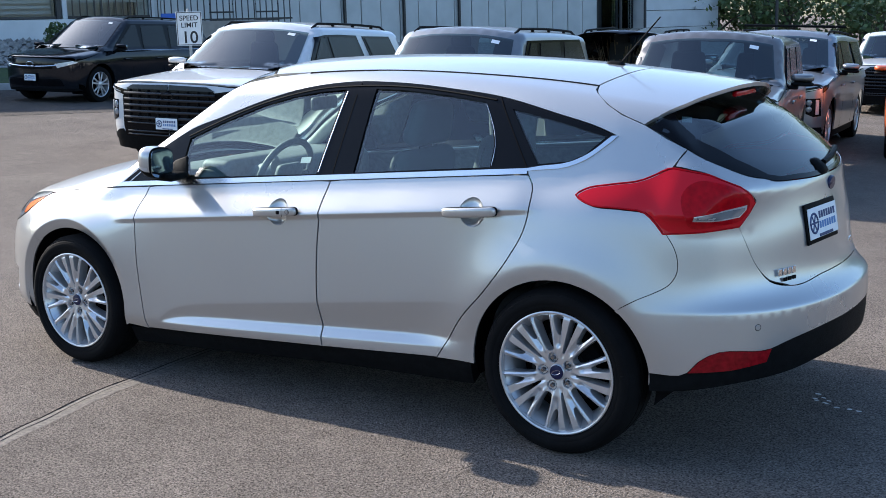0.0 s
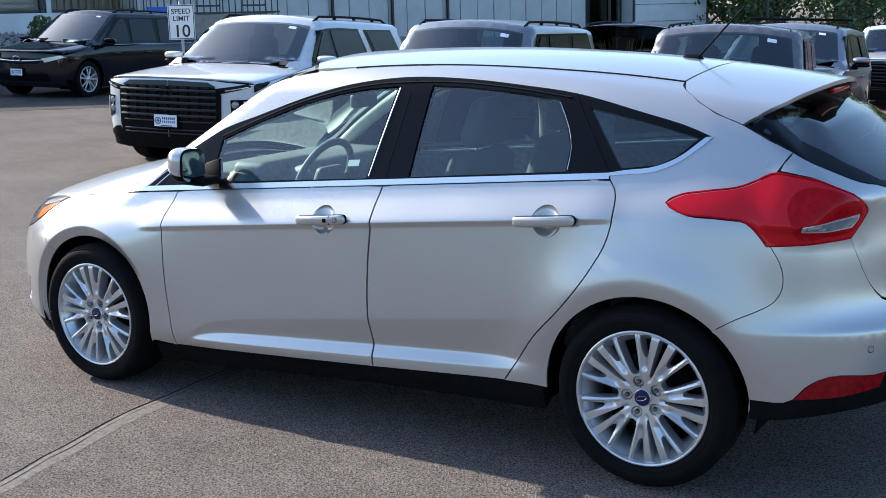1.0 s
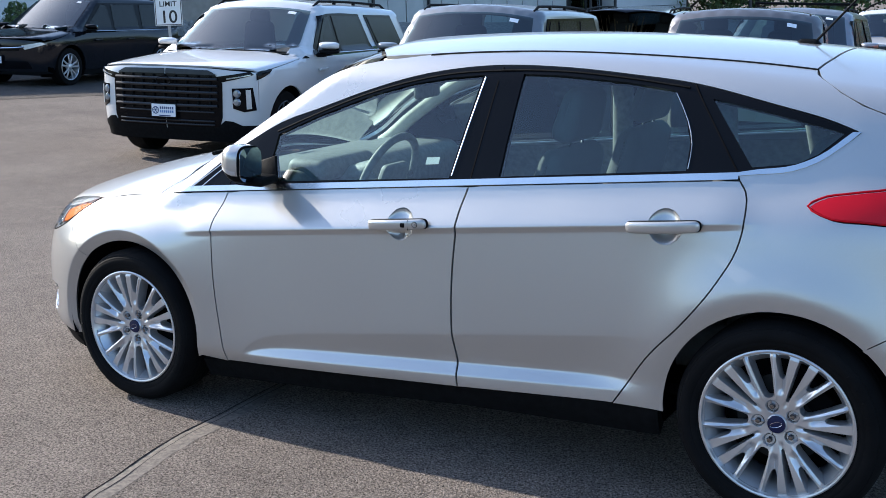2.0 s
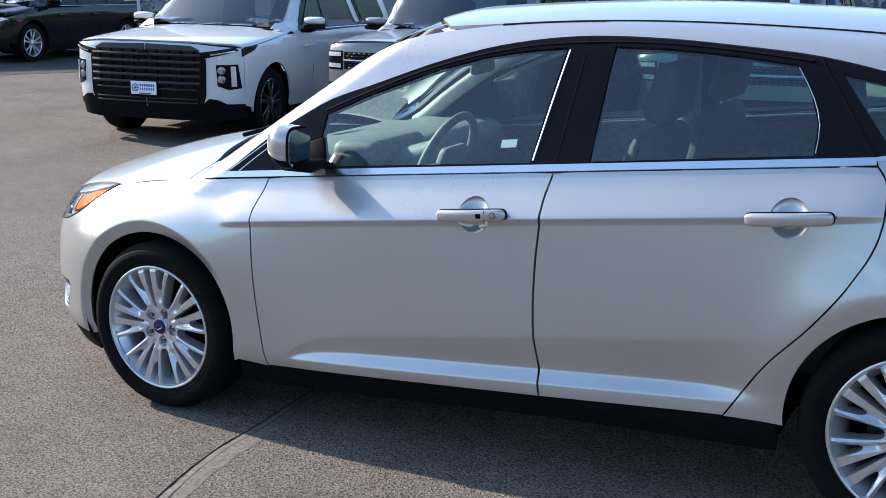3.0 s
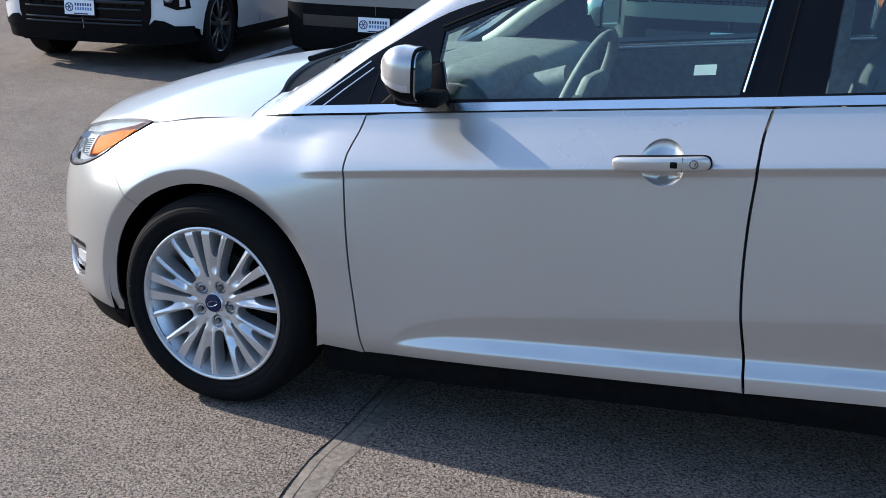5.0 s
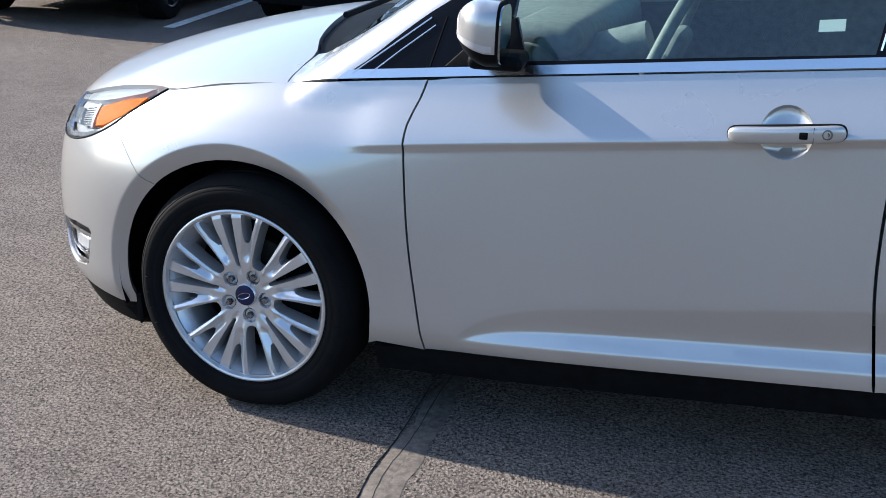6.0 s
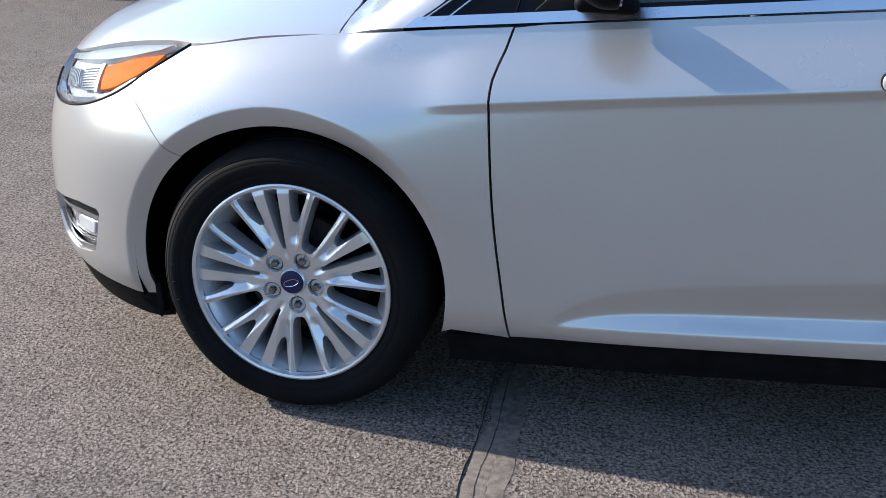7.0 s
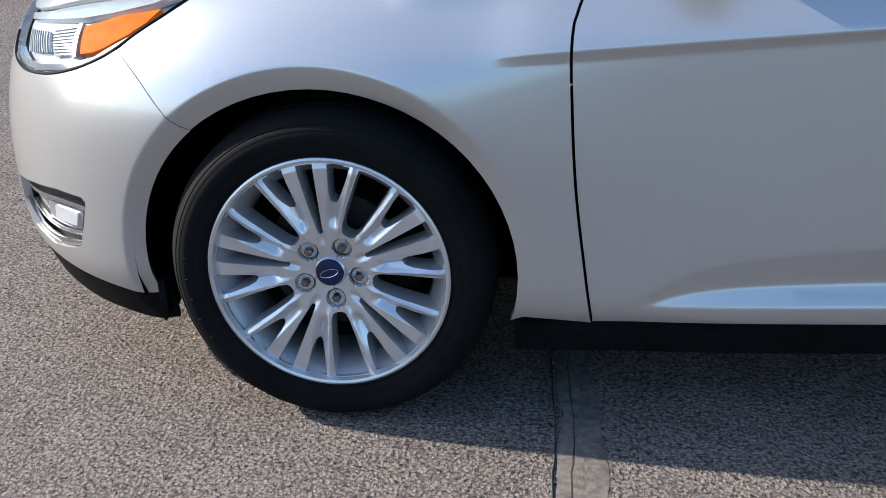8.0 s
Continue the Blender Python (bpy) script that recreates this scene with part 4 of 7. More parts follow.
    panel("sill", car_f, SIDE, rock + low_rock, "black", car, "black sill moulding", inset=0.016, depth=0.06, gap=0.001, mirror=True)
    part("underbody", bm_box((1.86, 1.60, 0.05), (0.0, 0, 0.230), 0.02, 1), "gap", car)
    part("underbody_nose", bm_box((1.05, 1.10, 0.08), (-1.40, 0, 0.21), 0.02, 1), "gap", car)
    part("underbody_tail", bm_box((0.95, 1.10, 0.06), (1.35, 0, 0.29), 0.02, 1), "gap", car)
    part("cabin_floor", bm_box((2.5, 1.40, 0.04), (0.45, 0, 0.32), 0.01, 1), "gap", car)
    for xw in (-1.345, 1.325):
        for s in (-1, 1):
            b = bmesh.new()
            n, r = 28, 0.392
            rows = []
            for yy in (s * 0.80, s * 0.42):
                rows.append([b.verts.new((xw + r * math.cos(radians(-14 + 208 * k / n)), yy, 0.312 + 0.93 * r * math.sin(radians(-14 + 208 * k / n)))) for k in range(n + 1)])
            for k in range(n):
                b.faces.new((rows[0][k], rows[0][k + 1], rows[1][k + 1], rows[1][k]))
            b.faces.new(rows[1])
            part("wheel_liner", b, "gap", car)
    part("mud_flap", bm_extrude([(-1.706, 0.25), (-1.690, 0.25), (-1.688, 0.176), (-1.697, 0.158), (-1.704, 0.166)], 0.08, "y", 0.002), "black", car).location = (0, -0.74, 0)

    # windows
    trim_out = top3 + low3 + belt3(1.175, -1.06, 0.004, 30)[1:-1]
    fg = hatch_side([(-0.655, 0.938), (-0.640, 1.112), (-0.470, 1.182), (-0.232, 1.264), (-0.062, 1.305), (0.09, 1.328), (0.222, 1.338), (0.156, 0.992)])
    rg = hatch_side([(0.352, 1.006), (0.379, 1.342), (0.531, 1.338), (0.763, 1.319), (0.935, 1.296), (0.985, 1.21), (1.010, 1.140), (1.008, 1.056)])
    qg = hatch_side([(1.062, 1.272), (1.257, 1.232), (1.470, 1.180), (1.400, 1.118), (1.342, 1.090), (1.212, 1.075)])
    panel("window_trim", car_f, SIDE, trim_out, "gloss", car, "gloss black window surround", inset=-0.002, gap=0.002, depth=0.03, step=0.035, holes=(fg, rg, qg), mirror=True)
    for nm, o, g in (("front_window", fg, "glass"), ("rear_window", rg, "glass"), ("quarter_window", qg, "glass")):
        ob = panel(nm, cabin_f, SIDE, o, g, car, inset=0.004, gap=-0.006, depth=0, step=0.05)
        ob.visible_shadow = False
        far = link_mesh(nm, [(v.co.x, -v.co.y, v.co.z) for v in ob.data.vertices], [tuple(f.vertices)[::-1] for f in ob.data.polygons], g, car)
        far.visible_shadow = False
    for x0, z0, x1, z1 in ((0.243, 0.985, 0.292, 1.362), (1.176, 1.052, 0.998, 1.312), (-0.838, 0.905, -0.806, 1.030)):
        pts = hatch_side([(x0 + (x1 - x0) * t, z0 + (z1 - z0) * t) for t in np.linspace(0, 1, 8)])
        part("door_joint", bm_tube([(p[0], p[1] + 0.001, p[2]) for p in pts], 0.0045, 6), "gap", car)
    pts = hatch_side(smooth_line([(-0.645, 1.123), (-0.470, 1.193), (-0.232, 1.275), (-0.062, 1.316), (0.09, 1.341), (0.250, 1.352), (0.531, 1.351), (0.763, 1.332), (0.98, 1.305)], 0.05))
    part("window_seal", bm_tube([(p[0], p[1] - 0.003, p[2]) for p in pts], 0.004, 6), "black", car)
    # bright bars drawn for the sun's glint along the window seals
    for line in ([(0.232, 1.330), (0.198, 1.16), (0.166, 1.000)], [(0.940, 1.288), (0.992, 1.205), (1.016, 1.135), (1.013, 1.062)]):
        front_edge = line[0][0] < 0.5
        part("glass_edge", bm_tube([(p[0], p[1] - 0.0025, p[2]) for p in hatch_side(smooth_line(line, 0.05))], 0.0025 if front_edge else 0.0016, 6), "satin" if front_edge else "lamp_grey", car)
    for dz in (0.0, 0.024):
        pts = hatch_side([(-1.035 + dz * 1.9, 0.894), (-0.93 + dz * 0.6, 0.968 - dz * 0.7), (-0.845 + dz * 0.5, 1.028 - dz * 0.7)])
        part("quarter_pane_edge", bm_tube([(p[0], p[1] - 0.003, p[2]) for p in pts], 0.0022, 6), "satin", car)
    strip_low = belt3(-1.075, 1.175, -0.0125, 40) + low3[::-1] + [tuple(q) for q in hatch_side([(1.516, 1.186)])]
    up = hatch_side(smooth_line([(1.490, 1.184), (1.404, 1.116), (1.340, 1.088), (1.226, 1.070)], 0.03))
    panel("belt_moulding", car_f, SIDE, strip_low + up + belt3(1.170, -1.045, 0.008, 40), "satin", car, "bright belt moulding", inset=-0.004, gap=0, depth=0.01, step=0.03, mirror=True)

    # door mirror on each side
    for s in (-1, 1):
        mir = new("door_mirror")
        mir.parent = car
        tagged(mir, "silver and black door mirror")
        base = pose(-0.640, -0.895, 1.026, 0, 3, 8)
        def mirror_skin(keep):
            bm = bmesh.new()
            bmesh.ops.create_uvsphere(bm, u_segments=64, v_segments=44, radius=1)
            for co, no in (((0.20, 0, 0), (1, 0, 0)), ((0, 0, -0.34), (0, 0, 1)), ((0, 0, -0.40), (0, 0, 1)), ((0, 0, -0.16), (0, 0, 1)), ((0.12, 0, 0), (1, 0, 0)), ((0, 0.15, 0), (0, 1, 0))):
                bmesh.ops.bisect_plane(bm, geom=bm.verts[:] + bm.edges[:] + bm.faces[:], plane_co=co, plane_no=no)
            drop = [f for f in bm.faces if not keep(f.calc_center_median())]
            bmesh.ops.delete(bm, geom=drop, context="FACES")
            power = lambda q, e: math.copysign(abs(q) ** e, q)
            for v in bm.verts:
                x, y, z = power(v.co.x, 0.70), power(v.co.y, 0.62), power(v.co.z, 0.66)
                lead = max(0.0, -x)
                v.co = Vector((min(x, 0.40) * 0.072, y * 0.084 * (1 - 0.30 * lead * lead), z * 0.072 * (1 - 0.34 * lead * lead) + 0.014 * lead + 0.010 * (-y) * 0.6))
            bmesh.ops.transform(bm, matrix=base, verts=bm.verts)
            return bm
        rear = lambda c: c.x > 0.20
        under = lambda c: c.z < -0.40
        part("mirror_cap", mirror_skin(lambda c: not rear(c) and not under(c)), "silver", mir, "silver mirror cap", 80)
        part("mirror_underside", mirror_skin(lambda c: not rear(c) and under(c)), "black", mir, "", 80)
        part("mirror_housing", mirror_skin(rear), "black", mir, "", 80)
        g = [(0.077 * math.copysign(abs(math.cos(t)) ** 0.5, math.cos(t)), 0.064 * math.copysign(abs(math.sin(t)) ** 0.55, math.sin(t))) for t in np.linspace(0, 2 * math.pi, 40, endpoint=False)]
        b = bm_extrude([(p, q - 0.06 * p) for p, q in g], 0.004, "x", 0)
        bmesh.ops.transform(b, matrix=base @ pose(0.0318, 0, 0), verts=b.verts)
        part("mirror_glass", b, "mirror", mir)
        b = mirror_skin(lambda c: -0.34 < c.z < -0.16 and c.y < 0.15 and c.x < 0.12)
        bmesh.ops.scale(b, vec=(1.015, 1.02, 1.02), space=base.inverted(), verts=b.verts)
        part("repeater_lamp", b, "lamp", mir, "clear turn repeater in the mirror cap", 80)
        b = bm_box((0.125, 0.13, 0.034), (0.010, 0.078, -0.070), 0.015, 3)
        bmesh.ops.transform(b, matrix=base, verts=b.verts)
        part("mirror_base", b, "black", mir)
        b = bm_extrude([(-0.80, 0.920), (-0.60, 0.935), (-0.635, 1.035), (-0.70, 1.015)], 0.024, "y", 0.004)
        bmesh.ops.transform(b, matrix=pose(0, -0.742, 0) @ Matrix.Shear("XZ", 4, (0, 0)), verts=b.verts)
        for v in b.verts:
            v.co.y += 0.40 * (v.co.z - 0.92)
        part("mirror_sail", b, "black", mir)
        if s > 0:
            for o in mir.children:
                o.data.transform(Matrix.Diagonal((1, -1, 1, 1)))
                o.data.flip_normals()

    # rear
    lamp_rear = [(1.788, -0.695, 1.068), (1.855, -0.684, 1.057), (1.905, -0.665, 1.035), (1.951, -0.625, 1.010), (1.975, -0.585, 0.978), (1.978, -0.560, 0.950), (1.972, -0.585, 0.918), (1.951, -0.626, 0.870), (1.851, -0.722, 0.857)]
    lamp = smooth_line(lamp_tip[::-1], 0.03) + lamp_rear
    r_arch = hatch_side(arch(1.336, 0.360, 0.345, 47, -2))
    bumper_low = [(1.690, -0.818, 0.352), (1.822, -0.784, 0.360), (1.855, -0.770, 0.398), (1.892, -0.750, 0.423), (2.065, -0.593, 0.432), (2.099, -0.540, 0.448), (2.172, -0.368, 0.473), (2.215, -0.130, 0.480), (2.22, 0.0, 0.480)]
    valance = [(1.690, -0.814, 0.283), (1.80, -0.77, 0.290), (1.965, -0.687, 0.312), (2.11, -0.495, 0.332), (2.171, -0.35, 0.350), (2.19, 0, 0.36)]
    gate_low = [(1.951, -0.626, 0.870), (2.010, -0.569, 0.705), (2.031, -0.535, 0.663), (2.057, -0.486, 0.643), (2.128, -0.225, 0.645), (2.14, 0.0, 0.645)]
    glass_low = [(1.768, -0.657, 1.140), (1.832, -0.643, 1.100), (1.883, -0.610, 1.069), (1.946, -0.551, 1.034), (1.997, -0.455, 1.014), (2.039, -0.317, 1.005), (2.07, -0.13, 0.998), (2.075, 0.0, 0.998)]
    bum = quarter_gap + r_arch[1:] + smooth_line(bumper_low, 0.04) + smooth_line(gate_low, 0.04)[::-1] + lamp_rear[-1:]
    gate = smooth_line(glass_low, 0.04) + smooth_line(gate_low, 0.04)[::-1] + lamp_rear[:-2][::-1] + [(1.734, -0.699, 1.080), (1.746, -0.686, 1.106)]
    ledge = [onto(car_f, REAR_CORNER, np.array([(np.dot((x, y, z), REAR_CORNER[1]), np.dot((x, y, z), REAR_CORNER[2])) for x, y in smooth_line([(1.62, -0.84), (1.80, -0.78), (1.952, -0.69), (2.097, -0.47), (2.16, -0.25), (2.187, 0)], 0.03)]))[0] for z in (0.566, 0.572, 0.578, 0.586, 0.60)]
    panel("rear_bumper", car_f, REAR_CORNER, bum, "silver", car, "silver rear bumper", step=0.024, gap=0.0012, mirror=True, lines=ledge)
    panel("rear_valance", car_f, REAR_CORNER, smooth_line(bumper_low, 0.04) + smooth_line(valance, 0.06)[::-1], "black", car, "black plastic valance", gap=0.001, inset=0.004, step=0.03, mirror=True)
    panel("rear_reflector", car_f, REAR_CORNER, smooth_line(bumper_low, 0.02)[7:26] + [(2.051, -0.609, 0.386), (1.951, -0.708, 0.366)], "red_dark", car, "dark red reflector", gap=0.0, inset=-0.004, depth=0.012, step=0.02, mirror=True)
    panel("tailgate", car_f, HATCH, gate, "silver", car, "silver tailgate", step=0.026, gap=0.0025, depth=0.012, mirror=True)
    tl = panel("tail_lamp", car_f, REAR_CORNER, lamp, "red", car, "red wraparound tail lamp", step=0.02, gap=0.003, inset=-0.004, depth=0.016, mirror=True)
    tl2 = TWINS[tl.name]
    inner_red = [(1.766, -0.733, 0.986), (1.781, -0.716, 1.016), (1.819, -0.701, 1.036), (1.880, -0.680, 1.030), (1.940, -0.625, 0.998), (1.962, -0.580, 0.953), (1.954, -0.609, 0.900), (1.899, -0.678, 0.880), (1.806, -0.747, 0.880), (1.779, -0.75, 0.926)]
    panel("lamp_chamber", car_f, REAR_CORNER, smooth_line(inner_red, 0.02, True), "red_deep", tl, "ribbed deep red lamp chamber", step=0.02, gap=0, inset=-0.0052, depth=0.003, mirror=True, twin_parent=tl2)
    clear = [(1.807, -0.737, 0.917), (1.811, -0.739, 0.898), (1.873, -0.696, 0.895), (1.943, -0.621, 0.904), (1.956, -0.595, 0.929), (1.954, -0.591, 0.945), (1.894, -0.665, 0.935)]
    rev = panel("reverse_lamp", car_f, REAR_CORNER, clear, "lamp", tl, "clear reversing lamp", step=0.015, gap=0, inset=-0.0065, depth=0.004, mirror=True, twin_parent=tl2)
    mid_clear = np.mean(np.array(clear), 0)
    panel("reverse_bulb_well", car_f, REAR_CORNER, [tuple(mid_clear + (np.array(q) - mid_clear) * np.array((0.92, 0.92, 0.74))) for q in clear], "lamp_grey", tl, "", step=0.015, gap=0, inset=-0.0072, depth=0.0, mirror=True, twin_parent=tl2)
    seal_line = onto(car_f, REAR_CORNER, np.array(smooth_line([(np.dot(q, REAR_CORNER[1]), np.dot(q, REAR_CORNER[2])) for q in lamp], 0.03, closed=True, curve=False)))[0]
    part_pair("lamp_edge", bm_tube([tuple(q) for q in seal_line], 0.0040, 6, True), "red_deep", tl, tl2)
    for q, turn in (((2.028, -0.636, 0.515), 50), ((2.168, -0.353, 0.540), 68)):
        sen = bm_lathe([(0.0, -0.003), (0.009, -0.003), (0.0105, -0.001), (0.0125, -0.0015), (0.0135, 0.002)], 24)
        bmesh.ops.transform(sen, matrix=pose(*q, 0, 0, turn), verts=sen.verts)
        part_pair("parking_sensor", sen, "silver", car, car)
        part_pair("sensor_ring", bm_tube([tuple(pose(*q, 0, 0, turn) @ Vector((0.0115 * math.cos(a), -0.001, 0.0115 * math.sin(a)))) for a in np.linspace(0, 2 * math.pi, 20, endpoint=False)], 0.0012, 5, True), "steel", car, car)
    glow = smooth_line(glass_low, 0.05)
    gtop = [(1.768, -0.657, 1.140), (1.692, -0.662, 1.176), (1.625, -0.655, 1.212), (1.60, -0.3, 1.345), (1.60, 0, 1.37)]
    pane = panel("rear_screen", car_f, HATCH, glow + flip(glow)[::-1][1:] + flip(gtop)[1:] + gtop[::-1][1:-1], "glass_rear", car, "dark tinted rear screen", inset=0.003, depth=0.0, step=0.05, gap=0.003)
    pane.visible_shadow = False
    label_spot = onto(car_f, HATCH, np.array([(np.dot(q, HATCH[1]), np.dot(q, HATCH[2])) for q in STICKER]), 0.006)[0]
    link_mesh("glass_sticker", label_spot, [(0, 1, 2, 3)], "paper", car, "small white sticker inside the rear screen")
    band = [(1.618, -0.655, 1.214), (1.692, -0.660, 1.176)] + smooth_line(glass_low, 0.05)[:-1] + [(2.074, -0.01, 1.000), (2.060, -0.01, 1.016), (2.040, -0.20, 1.020), (2.003, -0.40, 1.028), (1.972, -0.453, 1.040), (1.886, -0.525, 1.090), (1.787, -0.561, 1.158), (1.696, -0.560, 1.231), (1.664, -0.523, 1.265)]
    panel("screen_border", car_f, HATCH, band, "gloss", car, "black border of the rear screen", inset=0.0015, depth=0.0, gap=0.003, step=0.03, mirror=True)
    sp_l = smooth_line([(1.335, -0.464, 1.351), (1.368, -0.546, 1.329), (1.438, -0.611, 1.292), (1.507, -0.639, 1.257), (1.602, -0.653, 1.222)], 0.03) + smooth_line([(1.645, -0.622, 1.245), (1.681, -0.575, 1.272), (1.727, -0.410, 1.309), (1.762, -0.218, 1.326), (1.778, 0, 1.330)], 0.04)
    front_sp = [(1.36, 0, 1.395), (1.350, -0.288, 1.379)]
    panel("roof_spoiler", spoiler_f, TOP, sp_l + flip(sp_l)[::-1][1:] + flip(front_sp)[::-1] + front_sp[1:], "silver", car, "silver roof spoiler over the rear screen", step=0.03, gap=0.003, depth=0.016)
    edge = [q for q in sp_l if q[0] > 1.66]
    edge = edge + flip(edge)[::-1][1:]
    v, f = [], []
    for x, y, z in edge:
        zt = float(onto(spoiler_f, TOP, np.array([(x, -y)]))[0][0][2])
        v += [(x - 0.003, y, zt - 0.014), (min(x - 0.01, 1.62 - 0.10 * (y / 0.6) ** 2 - 0.78 * (zt - 0.024 - 1.36) / 0.62), y, zt - 0.026)]
    f = [(2 * k, 2 * k + 1, 2 * k + 3, 2 * k + 2) for k in range(len(edge) - 1)]
    link_mesh("spoiler_underside", v, f, "gloss", car)
    part("high_brake_lamp", bm_box((0.02, 0.24, 0.020), (1.752, 0.0, 1.300), 0.006, 2), "red_deep", car, "red high brake lamp")
    b = bm_box((0.10, 0.10, 0.05), (0, 0, 0), 0.02, 3, (0.7, 0.7))
    bmesh.ops.transform(b, matrix=pose(2.060, -0.05, 1.020, 0, 40, 0), verts=b.verts)
    part("rear_wiper", b, "black", car, "black rear wiper")
    part("rear_wiper_arm", bm_tube([(2.075, -0.02, 1.035), (2.068, 0.12, 1.045), (2.04, 0.28, 1.050), (2.00, 0.44, 1.045)], 0.012, 8), "black", car)
    b = bm_lathe([(0.0, -0.006), (0.04, -0.005), (0.046, 0.0), (0.047, 0.006)], 32)
    bmesh.ops.transform(b, matrix=pose(2.104, 0.0, 0.955, 6, 0, 90) @ Matrix.Diagonal((1, 1, 0.62, 1)), verts=b.verts)
    part("oval_badge", b, "blue", car, "dark blue oval badge")
    dealer_plate(car, pose(2.120, -0.178, 0.836, 0, 0, 84) @ pose(0, 0, 0, -9), 0.285, 0.135)
    for y0, z0, n, h in ((-0.50, 0.690, 4, 0.026), (-0.478, 0.663, 3, 0.014), (0.20, 0.700, 2, 0.020)):
        for k in range(n):
            b = bm_box((0.004, 0.020, h), (0, 0, 0), 0.001, 1)
            x = float(onto(car_f, HATCH, np.array([(np.dot((2.09, y0 + k * 0.027, z0), HATCH[1]), np.dot((2.09, y0 + k * 0.027, z0), HATCH[2]))]))[0][0][0])
            bmesh.ops.transform(b, matrix=pose(x + 0.002, y0 + k * 0.027, z0, 0, 0, -22 if y0 < 0 else 0), verts=b.verts)
            part("badge_bar", b, "chrome" if h > 0.015 else "black", car)

    # aerial
    foot = bm_box((0.12, 0.045, 0.034), (0, 0, 0.012), 0.012, 3, (0.5, 0.5))
    bmesh.ops.transform(foot, matrix=pose(1.195, 0.0, 1.400, 0, 3, 0), verts=foot.verts)
    part("aerial_foot", foot, "black", car)
    part("aerial_mast", bm_tube([(1.225, 0, 1.425), (1.31, 0.0, 1.515), (1.395, 0.0, 1.605)], 0.004, 8, radii=[0.0045, 0.004, 0.003]), "black", car)

    # cabin
    part("dashboard", bm_box((0.44, 1.36, 0.20), (-0.80, 0, 0.855), 0.07, 4), "dash", car)
    part("dash_top", bm_box((0.42, 1.25, 0.06), (-0.95, 0, 0.90), 0.025, 3), "dash", car)
    part("instrument_hood", bm_box((0.20, 0.38, 0.09), (-0.62, -0.36, 0.955), 0.04, 4), "dash", car)
    sw = new("steering_wheel")
    sw.parent = car
    sw.matrix_basis = pose(-0.345, -0.37, 0.915, 0, -66, 0)
    part("steering_rim", bm_tube([(0.182 * math.cos(2 * math.pi * i / 40), 0.182 * math.sin(2 * math.pi * i / 40), 0) for i in range(40)], 0.016, 10, True), "dash", sw)
    part("steering_hub", bm_box((0.15, 0.17, 0.05), (0, 0, -0.02), 0.025, 3), "dash", sw)
    for a in (90, -90, 180):
        part("steering_spoke", bm_tube([(0.06 * math.cos(radians(a)), 0.06 * math.sin(radians(a)), -0.012), (0.178 * math.cos(radians(a)), 0.178 * math.sin(radians(a)), 0)], 0.014, 8), "satin", sw)
    part("steering_column", bm_tube([(-0.38, -0.37, 0.945), (-0.62, -0.37, 0.88)], 0.05, 12), "dash", car)
    part("console", bm_box((0.95, 0.22, 0.26), (0.0, 0, 0.47), 0.03, 3), "dash", car)
    seat(car, "front_seat", 0.28, -0.37)
    seat(car, "front_seat", 0.28, 0.37)
    seat(car, "rear_seat", 1.12, 0.0, 1.30, 24, False, 0.55)
    for y0 in (-0.40, 0.0, 0.40):
        b = bm_box((0.09, 0.26, 0.15), (0, 0, 0), 0.04, 3, (0.8, 0.8))
        bmesh.ops.transform(b, matrix=pose(1.36, y0, 1.07, 0, 20, 0), verts=b.verts)
        part("rear_headrest", b, "cloth", car)
    part("parcel_shelf", bm_box((0.55, 1.15, 0.02), (1.68, 0, 1.0), 0.008, 2), "cloth", car)
    hl = roof_l + roof_back[1:] + flip(roof_back)[::-1][1:] + flip(roof_l)[::-1][1:] + flip(ws_top)[:-1] + ws_top[::-1]
    panel("headliner", car_f, TOP, hl, "liner", car, "pale cloth headliner", inset=0.035, depth=0.0, gap=0.0, step=0.12)
    inner = smooth_line(screen_edge, 0.06)[3:]
    for s in (-1, 1):
        pts = [(p[0] + 0.045, s * (abs(p[1]) + 0.018), p[2] - 0.045) for p in inner]
        part("pillar_trim", bm_tube(pts, 0.034, 10), "liner", car, "pale windscreen pillar trim")
        rail = [(p[0], s * (abs(p[1]) + 0.02), p[2] - 0.055) for p in roof_l]
        part("roof_rail_trim", bm_tube(rail, 0.034, 10), "liner", car)
        for x0, x1, z1 in ((0.245, 0.292, 1.34), (1.11, 1.05, 1.28)):
            z0 = float(belt_z(x0))
            part("door_pillar_trim", bm_tube([(x0, s * 0.655, z0 - 0.1), (x0 * 0.5 + x1 * 0.5, s * 0.600, (z0 + z1) / 2), (x1, s * 0.515, z1)], 0.045, 10), "dash", car)
        card = hatch_side([(-0.80, 0.40), (0.95, 0.40), (1.12, 0.80), (1.15, 1.0), (0.2, 0.955), (-0.80, 0.885)])
        if s < 0:
            panel("door_card", body_f, SIDE, card, "dash", car, "dark door trim", inset=0.055, depth=0.0, gap=0, step=0.08, mirror=True)
    b = bm_box((0.035, 0.22, 0.065), (0, 0, 0), 0.015, 3)
    bmesh.ops.transform(b, matrix=pose(-0.36, -0.02, 1.235, 0, 0, 8), verts=b.verts)
    part("rear_view_mirror", b, "dash", car)
    tag = link_mesh("price_tag", [(0.036, -0.704, 1.028), (0.090, -0.704, 1.032), (0.090, -0.692, 1.056), (0.036, -0.692, 1.052)], [(0, 1, 2, 3)], "paper", car, "small white tag in the window")
